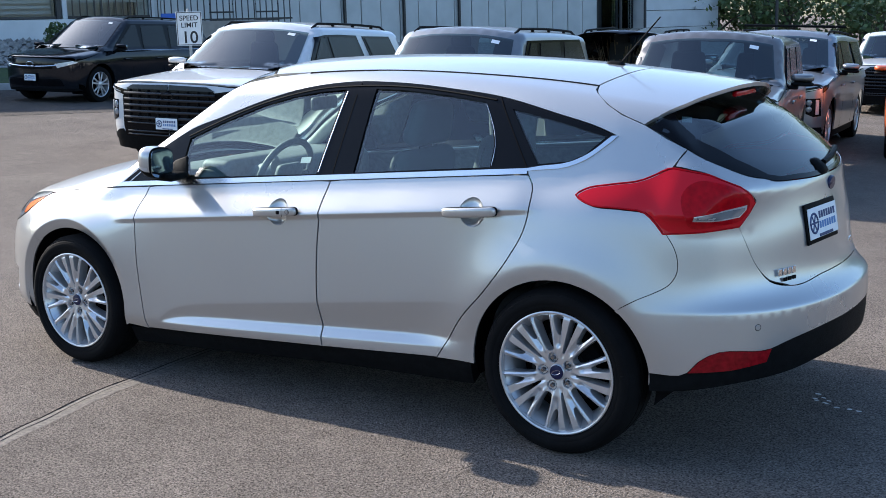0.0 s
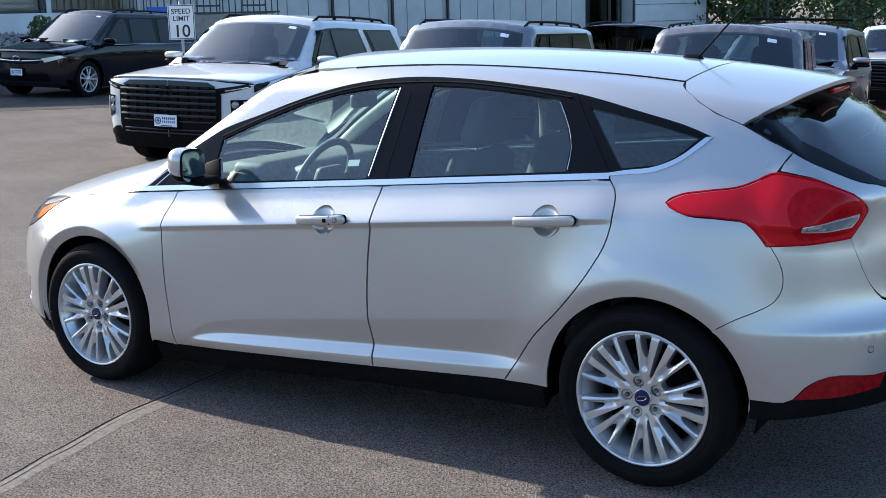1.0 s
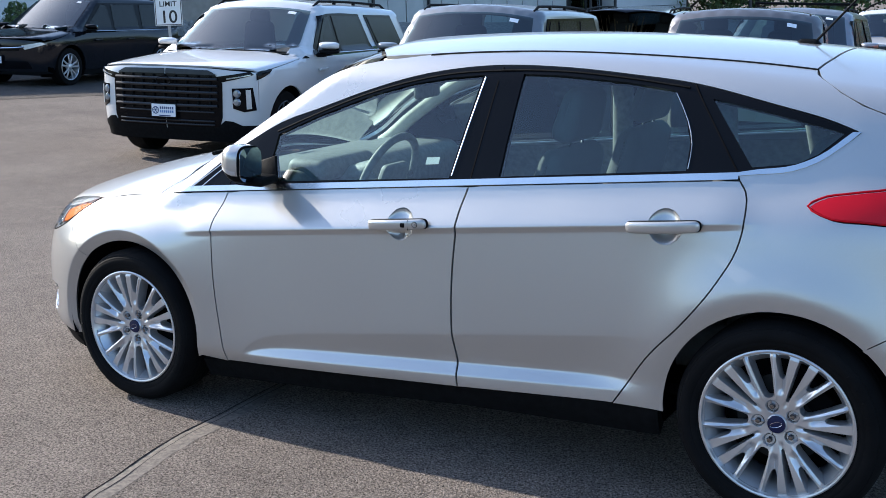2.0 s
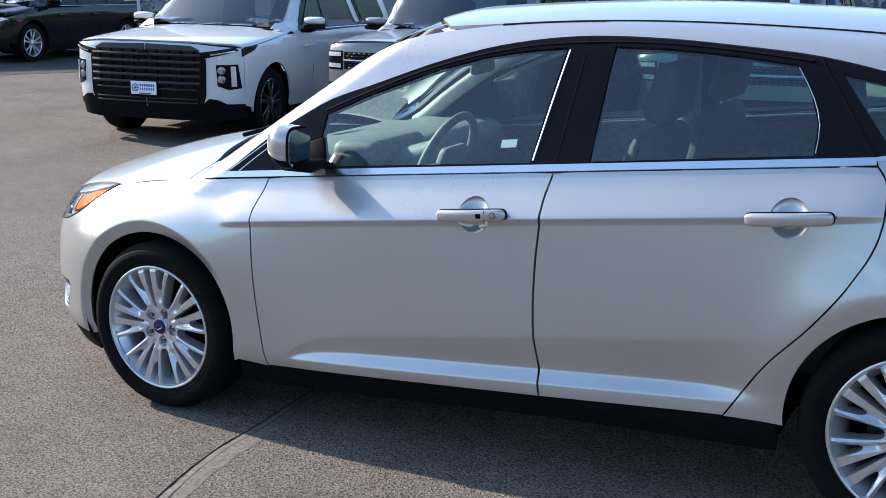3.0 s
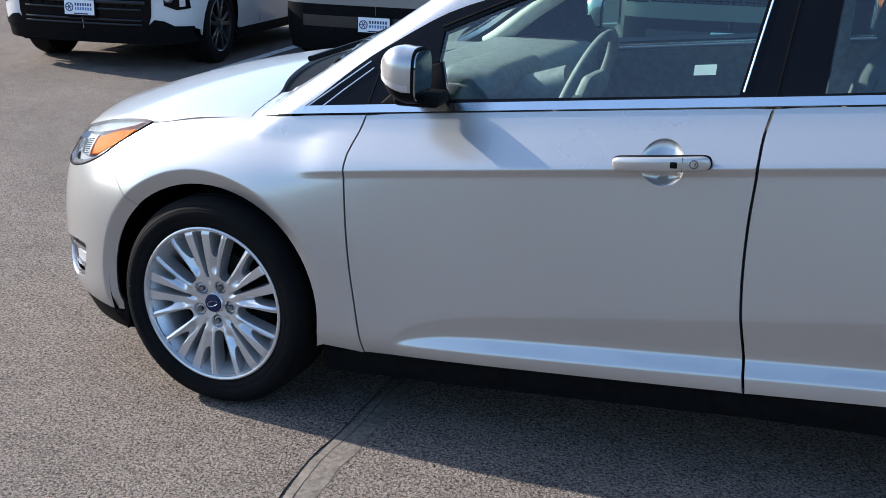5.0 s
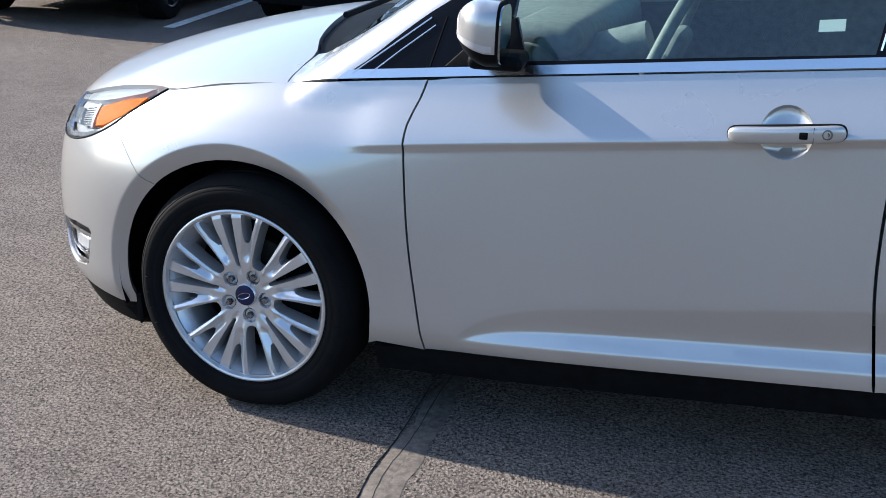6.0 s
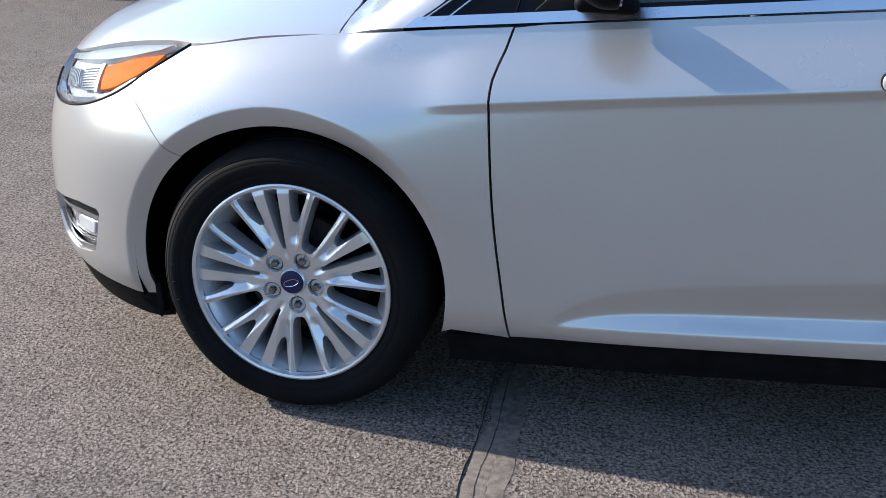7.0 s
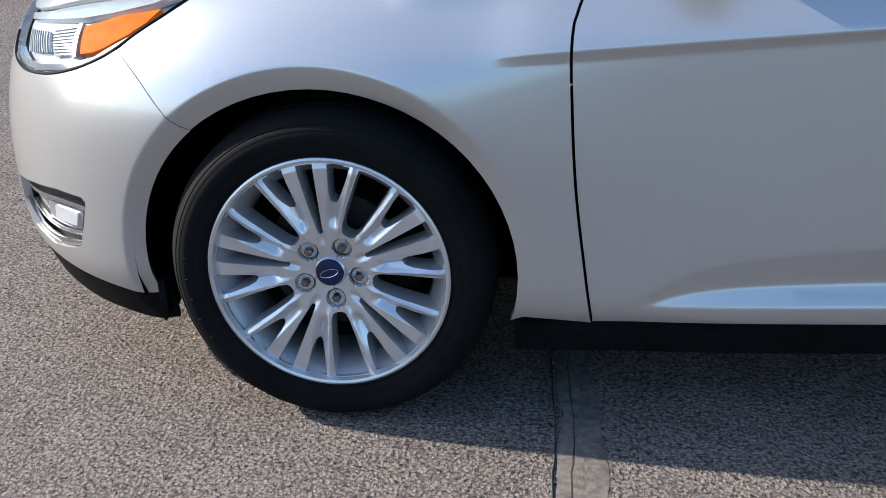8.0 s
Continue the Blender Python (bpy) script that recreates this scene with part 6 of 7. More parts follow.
    for line in surrounds:
        panel("window_surround", solid, SIDE, at(smooth_line(line, 0.08, True, False)), "gloss", car, "black window surround", inset=-0.010, gap=0, depth=0.010, step=0.06, mirror=True)
    for line in lights:
        panel("side_window", solid, SIDE, at(smooth_line(line, 0.08, True, False)), "glass_dark", car, inset=-0.018, gap=0, depth=0.008, step=0.08, mirror=True)
    part("chrome_line", bm_tube([(q[0], q[1] - 0.006, q[2]) for q in at([(x, bz + 0.015) for x in np.linspace(0.75, b + p["rear"] - 0.4, 14)])], 0.008, 6), "satin" if style != "square" else "gloss", car)
    ro = [(wt - 0.02, 0, h), (wt + 0.02, -yt + 0.06, h - 0.1), (wt + 0.4, -yt + 0.11, h - 0.05), (b + p["rear"] - 0.35, -yt + 0.11, h - 0.05), (b + p["rear"] - 0.30, 0, h)]
    panel("roof", solid, TOP, ro + flip(ro[1:-1])[::-1], paint, car, step=0.1, gap=0, depth=0.01)
    if rails:
        for s in (-1, 1):
            rx = np.linspace(wt + 0.16, b + 0.62, 16)
            ry = yt - 0.075
            top = onto(solid, TOP, np.stack([rx, np.full(16, ry)], 1))[0][:, 2]
            part("roof_rail", bm_tube([(x, s * ry, z + (0.034 if 0 < i < 15 else -0.01)) for i, (x, z) in enumerate(zip(rx, top))], 0.016, 8), "black", car)
            for i in (4, 8, 12):
                part("rail_foot", bm_box((0.07, 0.026, 0.05), (rx[i], s * ry, top[i] + 0.012), 0.008, 1), "black", car)
    if bars:
        for x in (wt + 0.5, b - 0.1):
            part("cross_bar", bm_tube([(x, -yt + 0.03, h + 0.055), (x, yt - 0.03, h + 0.055)], 0.02, 8), "black", car)
    for s in (-1, 1):
        mx, my, mz = p["ws"] + 0.40, s * (p["half"] + 0.105), bz + 0.085
        for nm, z0, z1, mat in (("mirror_cap", -0.015, 0.075, paint if style != "van" else "gloss"), ("mirror_base", -0.065, -0.012, "black")):
            q = bmesh.new()
            bmesh.ops.create_uvsphere(q, u_segments=24, v_segments=16, radius=1)
            for v in q.verts:
                k = [math.copysign(abs(c) ** e, c) for c, e in zip(v.co, (0.8, 0.62, 0.6))]
                lean = 1 - 0.25 * max(0, -k[0])
                v.co = Vector((mx + k[0] * 0.085, my + k[1] * 0.125 * lean, mz + (z0 + z1) / 2 + k[2] * (z1 - z0) / 2 * lean))
            part(nm, q, mat, car, "", 80)
        part("mirror_arm", bm_box((0.09, 0.15, 0.045), (mx + 0.01, s * (p["half"] - 0.01), bz + 0.005), 0.015, 2), "black", car)
        part("mirror_glass", bm_box((0.006, 0.20, 0.11), (mx + 0.086, my, mz), 0.02, 2), "mirror", car)
        for x in (0.0, b):
            plain_wheel(car, (x, s * (p["half"] - 0.06), wr), wr + 0.005, "alloy_dark" if style == "grille" and paint == "white" else "alloy", 10, s)
    for x in (0.0, b):
        for s in (-1, 1):
            q = bm_lathe([(0.47, 0.0), (0.47, 0.36), (0.0, 0.36)], 28)
            bmesh.ops.transform(q, matrix=pose(x, s * (p["half"] - 0.06), 0.38) @ (pose(0, 0, 0) if s < 0 else pose(0, 0, 0, 0, 0, 180)), verts=q.verts)
            bmesh.ops.delete(q, geom=[v for v in q.verts if v.co.z < 0.12], context="VERTS")
            part("wheel_liner", q, "gap", car)
    part("underbody", bm_box((4.2, 1.5, 0.20), (1.4, 0, 0.32), 0.03, 1), "gap", car)
    part("cabin_block", bm_box((2.6, 1.2, 0.25), (2.3, 0, 0.85), 0.05, 2), "dash", car)
    for y in (-0.4, 0.4):
        q = bm_box((0.14, 0.5, 0.62), (1.9, y, 1.15), 0.06, 3, (0.8, 0.8))
        part("front_seat", q, "cloth", car)
        part("headrest", bm_box((0.10, 0.28, 0.17), (1.92, y, 1.52), 0.05, 3), "cloth", car)
    part("dashboard", bm_box((0.5, 1.4, 0.14), (0.85, 0, 1.05), 0.05, 3), "dash", car)
    return car


def stand(x, y, heading):
    """Pose on the ground at the front axle; heading: the way the front points."""
    rz = math.degrees(math.atan2(-heading[1], -heading[0]))
    g = lambda a, b: float(ground_z(np.array(a), np.array(b)))
    h = Vector((heading[0], heading[1])).normalized()
    z0 = g(x, y)
    back = g(x - h.x * 2.9, y - h.y * 2.9)
    left = Vector((-h.y, h.x))
    zl, zr = g(x + left.x * 0.8, y + left.y * 0.8), g(x - left.x * 0.8, y - left.y * 0.8)
    return pose(x, y, z0, 0, 0, rz) @ pose(0, 0, 0, -math.degrees(math.atan2(zr - zl, 1.6)) * -1, -math.degrees(math.atan2(back - z0, 2.9)), 0)


ROW = (0.179, -0.984)
parked_suv("white three-row suv with a large black grille", "white", stand(-6.89, 5.99, ROW), "grille")
parked_suv("square grey suv with a dark patterned grille", "grey", stand(-4.31, 6.84, (0.152, -0.988)), "square")
parked_suv("square dark taupe suv", "taupe", stand(-1.37, 7.69, (0.202, -0.979)), "square", rails=False)
parked_suv("silver three-row suv with roof bars", "steel_paint", stand(-2.10, 12.43, (0.10, -0.995)), "grille", bars=True)
parked_suv("black minivan with a chrome grille bow", "darkpaint", stand(-16.95, 12.1, (0.147, -0.99)), "van", rails=True)


# ---- the place around ----
M.update(
    kerb=material("pale_concrete", (0.36, 0.35, 0.33), 0.85, 0, 5, 0.12, 0.002, 60),
    grass=material("mown_grass", (0.055, 0.085, 0.022), 0.9, 0, 8, 0.35, 0.01, 90, colour2=(0.030, 0.050, 0.014)),
    rock=material("grey_stone", (0.24, 0.23, 0.215), 0.85, 0, 9, 0.35, 0.004, 40),
    wall=material("pale_render", (0.56, 0.57, 0.57), 0.8, 0, 1.2, 0.06, 0.001, 40),
    tan=material("tan_masonry", (0.26, 0.235, 0.205), 0.85, 0, 4, 0.12, 0.002, 30),
    panelgrey=material("ribbed_grey_cladding", (0.46, 0.47, 0.46), 0.6, 0, 1.5, 0.07),
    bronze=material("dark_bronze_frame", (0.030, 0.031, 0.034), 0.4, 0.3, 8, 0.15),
    blind=material("white_blind", (0.62, 0.63, 0.63), 0.6, 0, 4, 0.06),
    facade=glass_material("facade_glass", (0.75, 0.80, 0.82), see=0.95, ior=1.42),
    bark=material("brown_bark", (0.075, 0.06, 0.045), 0.9, 0, 14, 0.3, 0.01, 30),
    leaf=material("green_leaf", (0.12, 0.16, 0.045), 0.6, 0, 1.2, 0.4, colour2=(0.045, 0.075, 0.022)),
    reed=material("dry_grass", (0.30, 0.24, 0.15), 0.8, 0, 20, 0.25),
    line=material("worn_white_line", (0.60, 0.59, 0.56), 0.8, 0, 14, 0.25),
    joint=material("tar_joint", (0.026, 0.023, 0.020), 0.9, 0, 40, 0.35, 0.001, 220),
    jointpale=material("worn_joint_edge", (0.118, 0.101, 0.085), 0.9, 0, 55, 0.35, 0.0012, 200),
    smear=material("joint_filler", (0.104, 0.089, 0.076), 0.9, 0, 60, 0.40, 0.0008, 180),
)
ALONG, OUT = Vector((0.33, 0.944, 0)).normalized(), Vector((-0.944, 0.33, 0)).normalized()
ORIGIN = Vector((-27.3, 18.2, 0))


def site(a, o, z=0.0):
    """A place by metres along the building's front and out behind it."""
    p = ORIGIN + ALONG * a + OUT * o
    return Vector((p.x, p.y, z))


def strip(name, rows, mat, label, category="", kind="structure"):
    """A sheet through rows of points; each row has as many points."""
    v = [tuple(p) for r in rows for p in r]
    n = len(rows[0])
    f = [(i * n + j, i * n + j + 1, (i + 1) * n + j + 1, (i + 1) * n + j) for i in range(len(rows) - 1) for j in range(n - 1)]
    return tagged(link_mesh(name, v, f, mat), label, category or name, kind=kind)


def oriented_box(name, a0, a1, o0, o1, z0, z1, mat, parent=None, label="", bevel=0.01):
    c = site((a0 + a1) / 2, (o0 + o1) / 2, (z0 + z1) / 2)
    b = bm_box((abs(a1 - a0), abs(o1 - o0), z1 - z0), (0, 0, 0), bevel, 1)
    rz = math.degrees(math.atan2(ALONG.y, ALONG.x))
    bmesh.ops.transform(b, matrix=pose(c.x, c.y, c.z, 0, 0, rz), verts=b.verts)
    return part(name, b, mat, parent, label)


def surroundings():
    rnd = random.Random(4)
    g = lambda p: float(ground_z(np.array(p.x), np.array(p.y)))
    steps = [-30 + 1.0 * i for i in range(75)]
    # kerb, lawn, footway, stone bank
    rows = []
    for o, dz in ((-8.0, -0.02), (-8.0, 0.15), (-7.82, 0.16), (-7.82, 0.14)):
        rows.append([site(a, o, g(site(a, -8)) + dz) for a in steps])
    strip("kerb", rows, "kerb", "pale concrete kerb along the lot", "kerb")
    lawn = [[site(a, o, g(site(a, -8)) + 0.14 + 0.145 * (o + 7.82)) for a in steps] for o in (-7.82, -6.6, -5.4)]
    strip("lawn", lawn, "grass", "mown green grass strip", "lawn")
    walkway = [[site(a, o, g(site(a, -8)) + 0.50 + 0.02 * (o + 5.4)) for a in steps] for o in (-5.4, -4.2)]
    strip("footway", walkway, "kerb", "pale concrete footway", "footway")
    bank = [[site(a, o, g(site(a, -8)) + 0.53 + 0.155 * (o + 4.2)) for a in steps] for o in np.linspace(-4.2, 0.2, 8)]
    strip("stone_bank", bank, "rock", "sloping bank of grey stones", "bank")
    v, f = [], []
    for k in range(2600):
        a, o = rnd.uniform(-10, 9), rnd.uniform(-4.1, 0.0)
        c = site(a, o, g(site(a, -8)) + 0.57 + 0.155 * (o + 4.2))
        r = rnd.uniform(0.06, 0.15)
        base = len(v)
        for s in ((1, 0, 0), (-1, 0, 0), (0, 1, 0), (0, -1, 0), (0.2, 0.1, 0.8), (0, 0, -0.6)):
            q = Vector(s) * r * rnd.uniform(0.7, 1.3)
            v.append((c.x + q.x, c.y + q.y, c.z + q.z))
        for t in ((0, 2, 4), (2, 1, 4), (1, 3, 4), (3, 0, 4), (2, 0, 5), (1, 2, 5), (3, 1, 5), (0, 3, 5)):
            f.append([base + i for i in t])
    tagged(link_mesh("stones", v, f, "rock", flat=True), "loose grey stones on the bank", "stones", kind="stuff")
    lane = [[site(a, o, g(site(a, o)) + 0.005) for a in steps] for o in np.linspace(-15.2, -8.0, 9)]
    strip("road", lane, "lane", "darker asphalt lane along the kerb", "road")
    # building
    house = thing("office_building", Matrix.Identity(4), "pale low office building with a glazed front and ribbed cladding", "building")
    zb = 1.35
    oriented_box("plinth", -24, 3.2, 0.2, 1.2, -0.5, zb + 0.75, "wall", house, "pale rendered plinth")
    oriented_box("plinth_wing", 3.2, 9.5, 0.2, 1.4, -0.8, zb + 0.60, "tan", house, "tan masonry plinth")
    oriented_box("back_wall", -24, 9, 4.2, 4.6, -0.5, 8.0, "wall", house)
    for i in range(9):
        a = -23 + i * 3.2
        w = new("window")
        w.parent = house
        for da in (0, 3.0):
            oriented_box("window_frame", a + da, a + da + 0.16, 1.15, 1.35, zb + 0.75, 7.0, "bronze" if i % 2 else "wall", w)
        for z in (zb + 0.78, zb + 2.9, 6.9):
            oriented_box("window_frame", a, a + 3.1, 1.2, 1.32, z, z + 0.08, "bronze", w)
        ob = oriented_box("pane", a + 0.16, a + 3.0, 1.25, 1.27, zb + 0.85, 6.9, "facade", w, bevel=0)
        ob.visible_shadow = False
        for k in range(24):
            if rnd.random() < 0.85:
                oriented_box("blind_slat", a + 0.2, a + 2.95, 1.5, 1.56, zb + 0.95 + k * 0.17, zb + 1.04 + k * 0.17, "blind", w, bevel=0)
    rail = thing("stair_railing", Matrix.Identity(4), "dark steel railing on the entrance stair", "railing")
    for i in range(34):
        a = 2.6 + i * 0.24
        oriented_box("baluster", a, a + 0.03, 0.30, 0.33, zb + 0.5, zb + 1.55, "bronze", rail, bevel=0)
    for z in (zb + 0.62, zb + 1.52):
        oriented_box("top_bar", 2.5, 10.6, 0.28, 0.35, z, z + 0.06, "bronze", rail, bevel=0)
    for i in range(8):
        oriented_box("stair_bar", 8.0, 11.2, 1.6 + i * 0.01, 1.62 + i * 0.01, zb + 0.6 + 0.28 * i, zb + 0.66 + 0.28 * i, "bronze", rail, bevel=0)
    for i in range(24):
        a = 5.3 + i * 0.92
        oriented_box("cladding_panel", a, a + 0.885, 1.6 + 0.012 * (i % 2), 1.9, -1.2, 8.0, "panelgrey", house)
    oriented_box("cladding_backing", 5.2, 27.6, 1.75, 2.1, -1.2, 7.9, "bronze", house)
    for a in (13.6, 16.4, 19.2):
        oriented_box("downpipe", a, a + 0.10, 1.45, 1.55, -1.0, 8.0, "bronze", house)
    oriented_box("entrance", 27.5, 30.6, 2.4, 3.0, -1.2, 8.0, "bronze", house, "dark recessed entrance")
    for a in (28.3, 29.4):
        ob = oriented_box("entrance_door", a, a + 0.9, 2.2, 2.26, -1.0, 3.2, "facade", house)
    oriented_box("end_wall", 30.6, 36.0, 1.7, 2.6, -1.6, 8.0, "wall", house, "pale panelled end wall")
    for z in (1.2, 2.0, 2.8, 3.6):
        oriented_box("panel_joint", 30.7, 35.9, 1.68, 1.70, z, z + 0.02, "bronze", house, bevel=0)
    oriented_box("roof", -24.5, 36.5, 0.0, 12.0, 8.0, 8.4, "wall", house)
    for a, o in ((-2.3, -2.0), (1.3, -1.8)):
        c = site(a, o, 0)
        c.z = g(site(a, -8)) + 0.57 + 0.155 * (o + 4.2)
        shrub(c, 0.42, 0.85, rnd)
    # blue board behind the sign
    bd = thing("blue_board", Matrix.Identity(4), "small blue board by the building", "board")
    oriented_box("board", 4.9, 5.7, -1.2, -1.15, zb + 0.40, zb + 0.85, "bluepaint", bd)
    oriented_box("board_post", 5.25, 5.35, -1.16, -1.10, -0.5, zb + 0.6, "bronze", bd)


M["bluepaint"] = material("blue_board_paint", (0.03, 0.10, 0.42), 0.5, 0, 5, 0.1)


def leaf_cloud(points, size, rnd):
    v, f = [], []
    for c in points:
        n = Vector((rnd.gauss(0, 1), rnd.gauss(0, 1), rnd.gauss(0.4, 1))).normalized()
        u = n.orthogonal().normalized()
        w = n.cross(u)
        a = rnd.uniform(0, 6.28)
        u, w = u * math.cos(a) + w * math.sin(a), w * math.cos(a) - u * math.sin(a)
        s = size * rnd.uniform(0.6, 1.4)
        b = len(v)
        v += [tuple(c - u * s), tuple(c - w * s * 0.6), tuple(c + u * s), tuple(c + w * s * 0.6)]
        f.append((b, b + 1, b + 2, b + 3))
    return v, f


def shrub(c, r, h, rnd):
    t = thing("shrub", Matrix.Translation(c), "small rounded green shrub on the stone bank", "shrub", "shrubs on the bank")
    pts = []
    for _ in range(900):
        d = Vector((rnd.gauss(0, 1), rnd.gauss(0, 1), rnd.gauss(0, 1))).normalized() * rnd.uniform(0.55, 1.0)
        pts.append(Vector((d.x * r, d.y * r, h * 0.5 + d.z * h * 0.5)))
    link_mesh("foliage", *leaf_cloud(pts, 0.05, rnd), "leaf", t)
    part("stem", bm_tube([(0, 0, -0.1), (0, 0, h * 0.4)], 0.03, 6), "bark", t)


def tree(x, y, h, r, rnd, low=0.25, leaves=2600, leaf=0.22):
    z = float(ground_z(np.array(x), np.array(y)))
    t = thing("tree", Matrix.Translation((x, y, z - 0.1)), "leafy green tree beyond the lot", "tree", "trees beyond the lot")
    trunk = bm_tube([(0, 0, 0), (0.1, 0.05, h * 0.3), (0.0, 0.1, h * 0.65)], 0.2, 8, radii=[0.24, 0.17, 0.07])
    limbs = []
    for k in range(7):
        a = k * 2.4
        z0 = h * (0.28 + 0.05 * k)
        e = Vector((math.cos(a) * r * 0.65, math.sin(a) * r * 0.65, z0 + h * 0.22))
        limbs.append(e)
        part("limb", bm_tube([(0.05, 0.04, z0), (e.x * 0.5, e.y * 0.5, z0 + h * 0.13), tuple(e)], 0.06, 6, radii=[0.08, 0.055, 0.02]), "bark", t)
    part("trunk", trunk, "bark", t)
    clumps = [(e, r * rnd.uniform(0.38, 0.6)) for e in limbs]
    for _ in range(12):
        a, q = rnd.uniform(0, 6.28), rnd.uniform(0, 0.75) * r
        clumps.append((Vector((math.cos(a) * q, math.sin(a) * q, h * rnd.uniform(low + 0.12, 0.95))), r * rnd.uniform(0.28, 0.5)))
    pts = []
    for _ in range(leaves):
        c, cr = rnd.choice(clumps)
        d = Vector((rnd.gauss(0, 1), rnd.gauss(0, 1), rnd.gauss(0, 0.8))).normalized() * cr * rnd.uniform(0.55, 1.0)
        pts.append(c + d)
    link_mesh("crown", *leaf_cloud(pts, leaf, rnd), "leaf", t)


def speed_sign(x, y, face):
    z = float(ground_z(np.array(x), np.array(y)))
    s = thing("speed_limit_sign", pose(x, y, z, 0, 0, face), "white speed limit sign on a steel post", "sign")
    zc = 1.66 - z
    part("post", bm_box((0.05, 0.05, zc + 0.36), (0, 0.035, (zc + 0.36) / 2), 0.006, 1), "galv", s)
    part("board", bm_box((0.46, 0.006, 0.61), (0, 0, zc), 0.002, 1), "signwhite", s)
    border = bmesh.new()
    for w, h, d in ((0.44, 0.59, 1),):
        for x0, z0, sx, sz in ((0, h / 2 - 0.006, w, 0.012), (0, -h / 2 + 0.006, w, 0.012), (w / 2 - 0.006, 0, 0.012, h), (-w / 2 + 0.006, 0, 0.012, h)):
            q = bm_box((sx, 0.002, sz), (x0, -0.005, zc + z0))
            me = bpy.data.meshes.new("b")
            q.to_mesh(me)
            q.free()
            border.from_mesh(me)
            bpy.data.meshes.remove(me)
    part("border", border, "signblack", s)
    for text, dz, size in (("SPEED", 0.185, 0.125), ("LIMIT", 0.06, 0.125), ("10", -0.165, 0.30)):
        c = bpy.data.curves.new("lettering", "FONT")
        c.body, c.size, c.align_x, c.align_y, c.extrude, c.offset = text, size, "CENTER", "CENTER", 0.001, size * 0.012
        ob = new("lettering", c)
        ob.matrix_basis = pose(0, -0.006, zc + dz, 90)
        c.materials.append(M["signblack"])
        ob.parent = s


def light_pole(x, y, h):
    z = float(ground_z(np.array(x), np.array(y)))
    p = thing("light_pole", pose(x, y, z), "tall dark steel lamp post beyond the lot", "lamp post", "lamp posts")
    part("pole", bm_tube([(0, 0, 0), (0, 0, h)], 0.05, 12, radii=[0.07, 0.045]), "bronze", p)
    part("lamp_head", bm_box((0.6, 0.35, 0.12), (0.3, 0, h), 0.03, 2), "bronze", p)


def reeds(x, y):
    rnd = random.Random(9)
    z = float(ground_z(np.array(x), np.array(y)))
    v, f = [], []
    for k in range(130):
        a, q = rnd.uniform(0, 6.28), rnd.uniform(0, 0.35)
        b0 = Vector((math.cos(a) * q, math.sin(a) * q, 0))
        lean = Vector((math.cos(a), math.sin(a), 0)) * rnd.uniform(0.05, 0.55)
        h = rnd.uniform(0.9, 1.6)
        pts = [b0, b0 + lean * 0.35 + Vector((0, 0, h * 0.6)), b0 + lean + Vector((0, 0, h))]
        side = Vector((-math.sin(a), math.cos(a), 0)) * 0.006
        n = len(v)
        for i, p in enumerate(pts):
            w = (1, 1.0, 1.8)[i]
            v += [tuple(p - side * w), tuple(p + side * w)]
        f += [(n, n + 1, n + 3, n + 2), (n + 2, n + 3, n + 5, n + 4)]
    t = thing("ornamental_grass", pose(x, y, z), "clump of dry tan ornamental grass", "grass clump")
    link_mesh("blades", v, f, "reed", t)


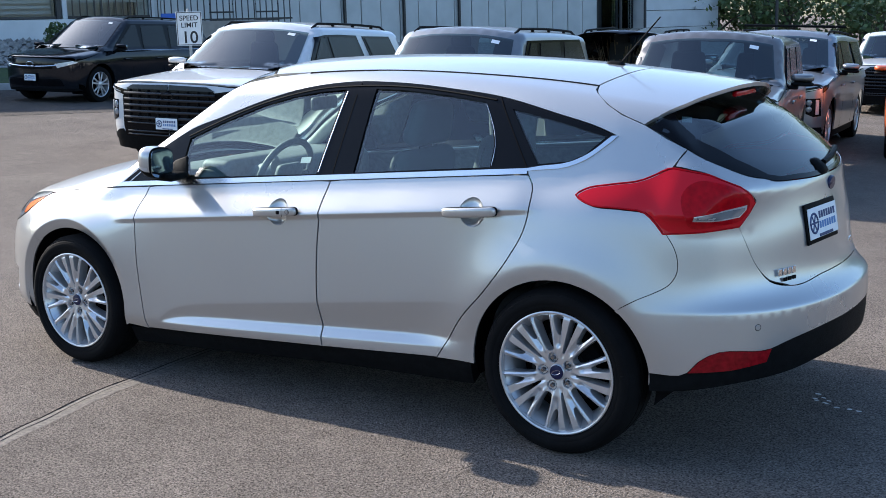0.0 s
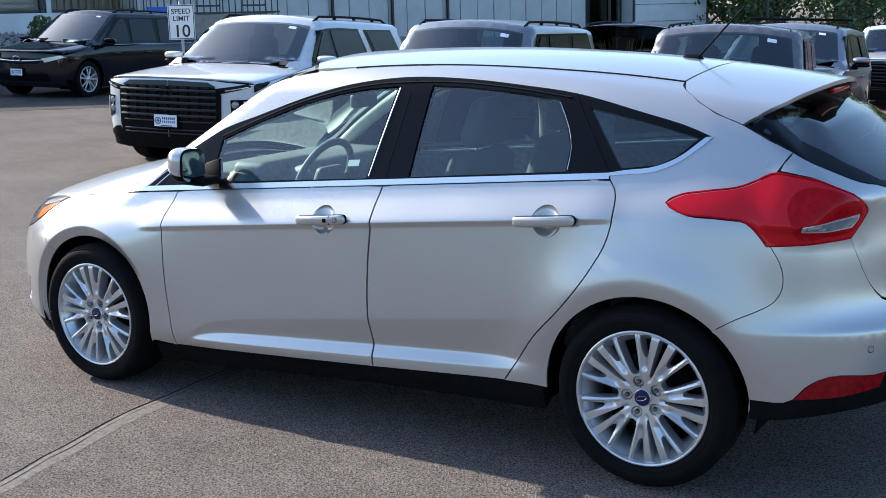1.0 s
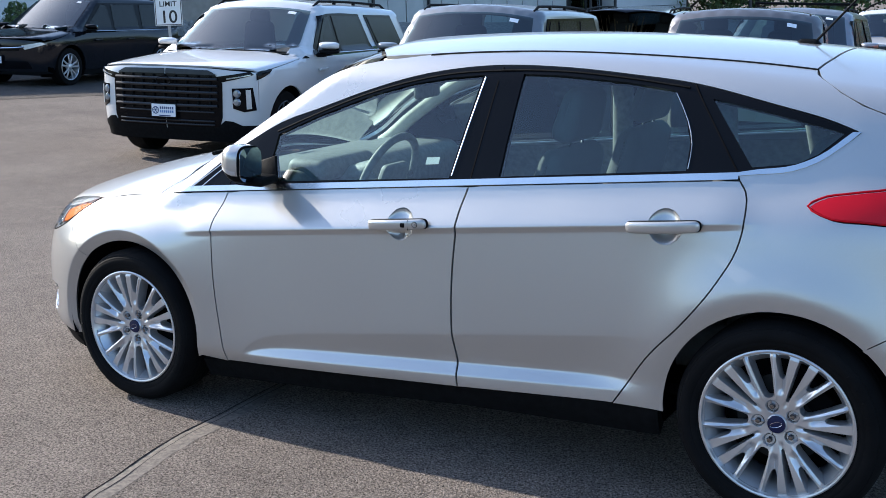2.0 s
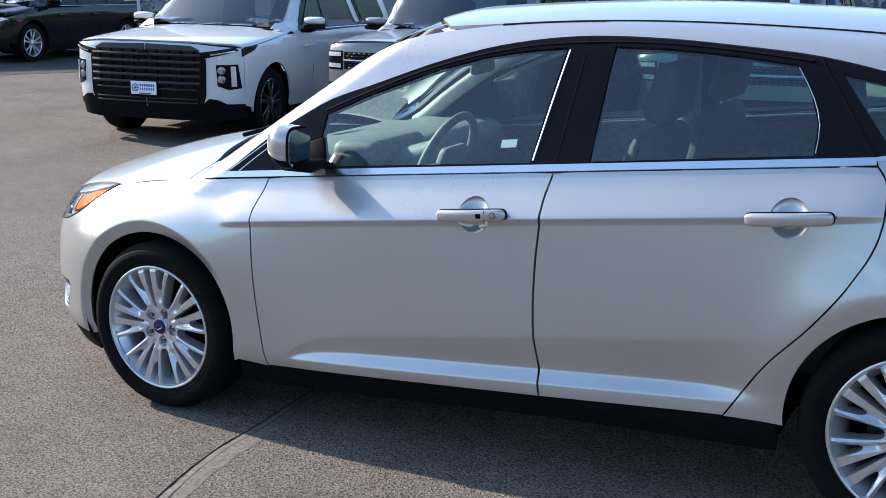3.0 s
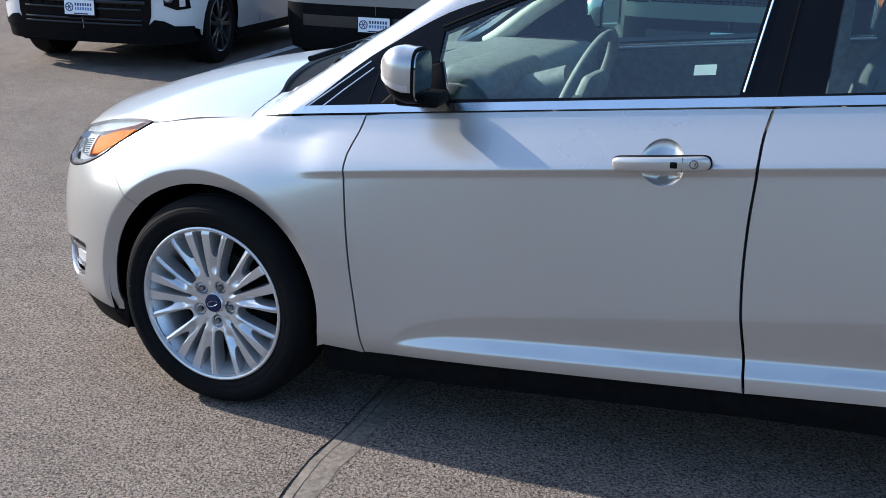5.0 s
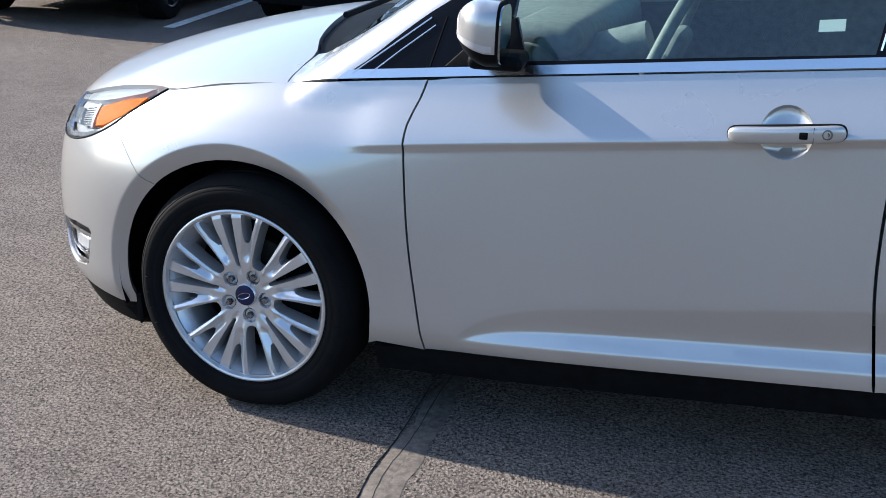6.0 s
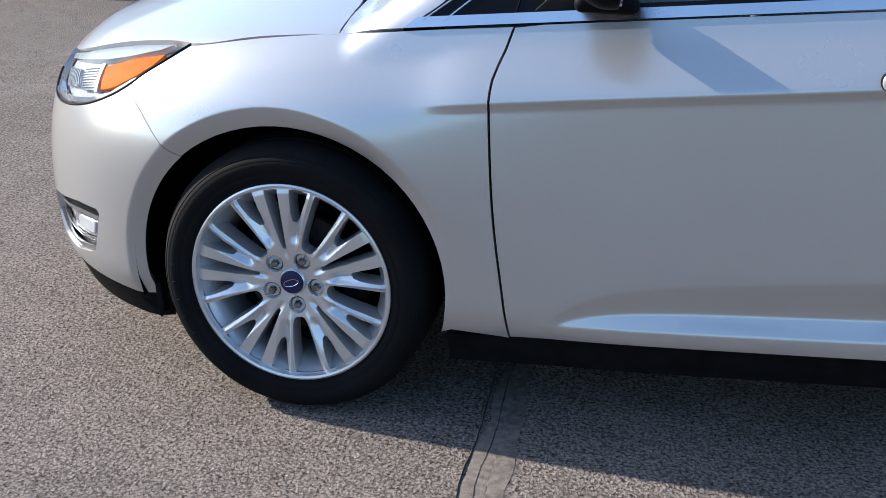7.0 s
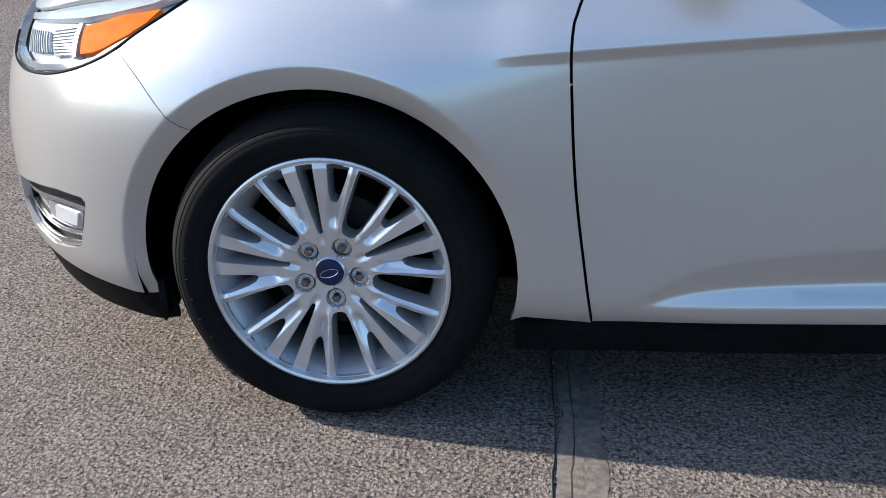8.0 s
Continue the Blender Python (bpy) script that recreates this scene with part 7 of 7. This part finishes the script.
def lot_marks():
    def line(x0, y0, x1, y1, w=0.11):
        d = Vector((x1 - x0, y1 - y0, 0))
        s = Vector((-d.y, d.x, 0)).normalized() * w / 2
        n = 12
        v, f = [], []
        for i in range(n + 1):
            p = Vector((x0, y0, 0)) + d * i / n
            for k in (-1, 1):
                q = p + s * k
                v.append((q.x, q.y, float(ground_z(np.array(q.x), np.array(q.y))) + 0.006))
        f = [(2 * i, 2 * i + 1, 2 * i + 3, 2 * i + 2) for i in range(n)]
        tagged(link_mesh("parking_line", v, f, "line"), "worn white parking line on the asphalt", "road marking", "parking lines", "structure")
    h = Vector(ROW).normalized()
    for k in range(5):
        c = Vector((-5.65 + k * 2.75, 5.6 + k * 0.55))
        line(c.x, c.y, c.x - h.x * 5.0, c.y - h.y * 5.0)
    # scuffs of old paint
    rnd = random.Random(5)
    v, f = [], []
    for k in range(9):
        x, y = 2.0 + 0.022 * k + rnd.uniform(-0.04, 0.04), 0.27 - 0.02 * k + rnd.uniform(-0.02, 0.02)
        a, b = rnd.uniform(0.006, 0.018), rnd.uniform(0.004, 0.008)
        n = len(v)
        v += [(x + a * math.cos(t) * rnd.uniform(0.6, 1.2) + b * math.sin(t), y + b * math.sin(t) * rnd.uniform(0.6, 1.2) - 0.5 * a * math.cos(t), 0.004) for t in np.linspace(0, 2 * math.pi, 9, endpoint=False)]
        f.append(tuple(range(n, n + 9)))
    tagged(link_mesh("paint_scuff", v, f, "line"), "pale scuffs of old paint on the asphalt", "road marking", kind="structure")
    # worn joint under the hatchback
    rnd = random.Random(2)
    path = smooth_line([(-1.25, 5.2), (-1.02, 2.0), (-0.91, 0.2), (-0.868, -0.635), (-0.849, -0.86), (-0.835, -1.08), (-0.79, -1.40), (-0.71, -1.75), (-0.60, -2.3), (-0.40, -3.2), (-0.1, -4.5)], 0.03)
    for name, side, w0, w1, wave, mat, dz, lab in (("joint_filler", 0.030, 0.012, 0.032, 0.010, "smear", 0.0018, "worn tan filler beside the asphalt joint"), ("joint_edge", -0.006, 0.008, 0.034, 0.016, "jointpale", 0.0030, "worn pale edge of the asphalt joint"),
            ("asphalt_joint", 0.0, 0.0003, 0.0046, 0.028, "joint", 0.0042, "dark tar-filled joint across the asphalt"), ("asphalt_crack", -0.036, 0.0003, 0.0026, 0.024, "joint", 0.0042, "thin crack beside the asphalt joint")):
        v, f = [], []
        for i, (x, y) in enumerate(path):
            n1, n2 = noise.noise((i * 0.21, side * 50, 0)), noise.noise((i * 0.21, 7.7, side * 9))
            a = w0 + (w1 - w0) * max(0.05, 0.5 + 0.9 * n1)
            b = w0 + (w1 - w0) * max(0.05, 0.5 + 0.9 * n2)
            off = side + wave * noise.noise((i * 0.10, 3.3, side)) + 0.004 * noise.noise((i * 0.7, 1.3, side))
            z = float(ground_z(np.array(x), np.array(y)))
            v += [(x - a + off, y, z + 0.0008), (x + off, y, z + dz), (x + b + off, y, z + 0.0008)]
        for i in range(len(path) - 1):
            f += [(3 * i, 3 * i + 1, 3 * i + 4, 3 * i + 3), (3 * i + 1, 3 * i + 2, 3 * i + 5, 3 * i + 4)]
        tagged(link_mesh(name, v, f, mat), lab, "joint", kind="structure")


surroundings()
speed_sign(-12.25, 11.15, 43)
rnd = random.Random(12)
for x, y, h, r in ((-26, 62, 9, 4.2), (-19, 66, 8, 4.0), (-12.5, 60, 7.5, 3.6), (-7, 68, 10, 4.6), (-1.5, 62, 8.5, 4.2), (5, 66, 10, 4.8), (11, 60, 9, 4.5), (18, 64, 10, 5), (-15, 78, 13, 6), (0, 82, 13, 6.5), (14, 80, 13, 6)):
    tree(x, y, h, r, rnd)
# unseen ring of trees, added to darken the horizon in paint and glass reflections
for k in range(28):
    a = radians(-34 - k * 5.4)
    tree(150 * math.cos(a), 150 * math.sin(a), rnd.uniform(7, 9.5), rnd.uniform(5.5, 8), rnd, low=-0.05, leaves=1300, leaf=0.75)
for k in range(22):
    tree(-24 + k * 2.1 + rnd.uniform(-0.6, 0.6), 54 + rnd.uniform(-2, 2), rnd.uniform(3.5, 5.0), rnd.uniform(1.8, 2.6), rnd, low=-0.1, leaves=1500, leaf=0.13)
for x, y in ((-18.7, 44.7), (-17.7, 45.1), (-18.24, 51.4), (-10.64, 41.35)):
    light_pole(x, y, 8)
reeds(-5.6, 15.2)
lot_marks()
parked_suv("black suv parked in the row behind", "darkpaint", stand(-5.5, 17.0, (-ROW[0], -ROW[1])), "square")
parked_suv("white suv at the end of the row", "white", stand(-2.1, 21.6, ROW), "grille", rails=False)
parked_suv("orange suv beside the lot lane", "orange", stand(0.60, 12.5, ROW), "square", rails=False)
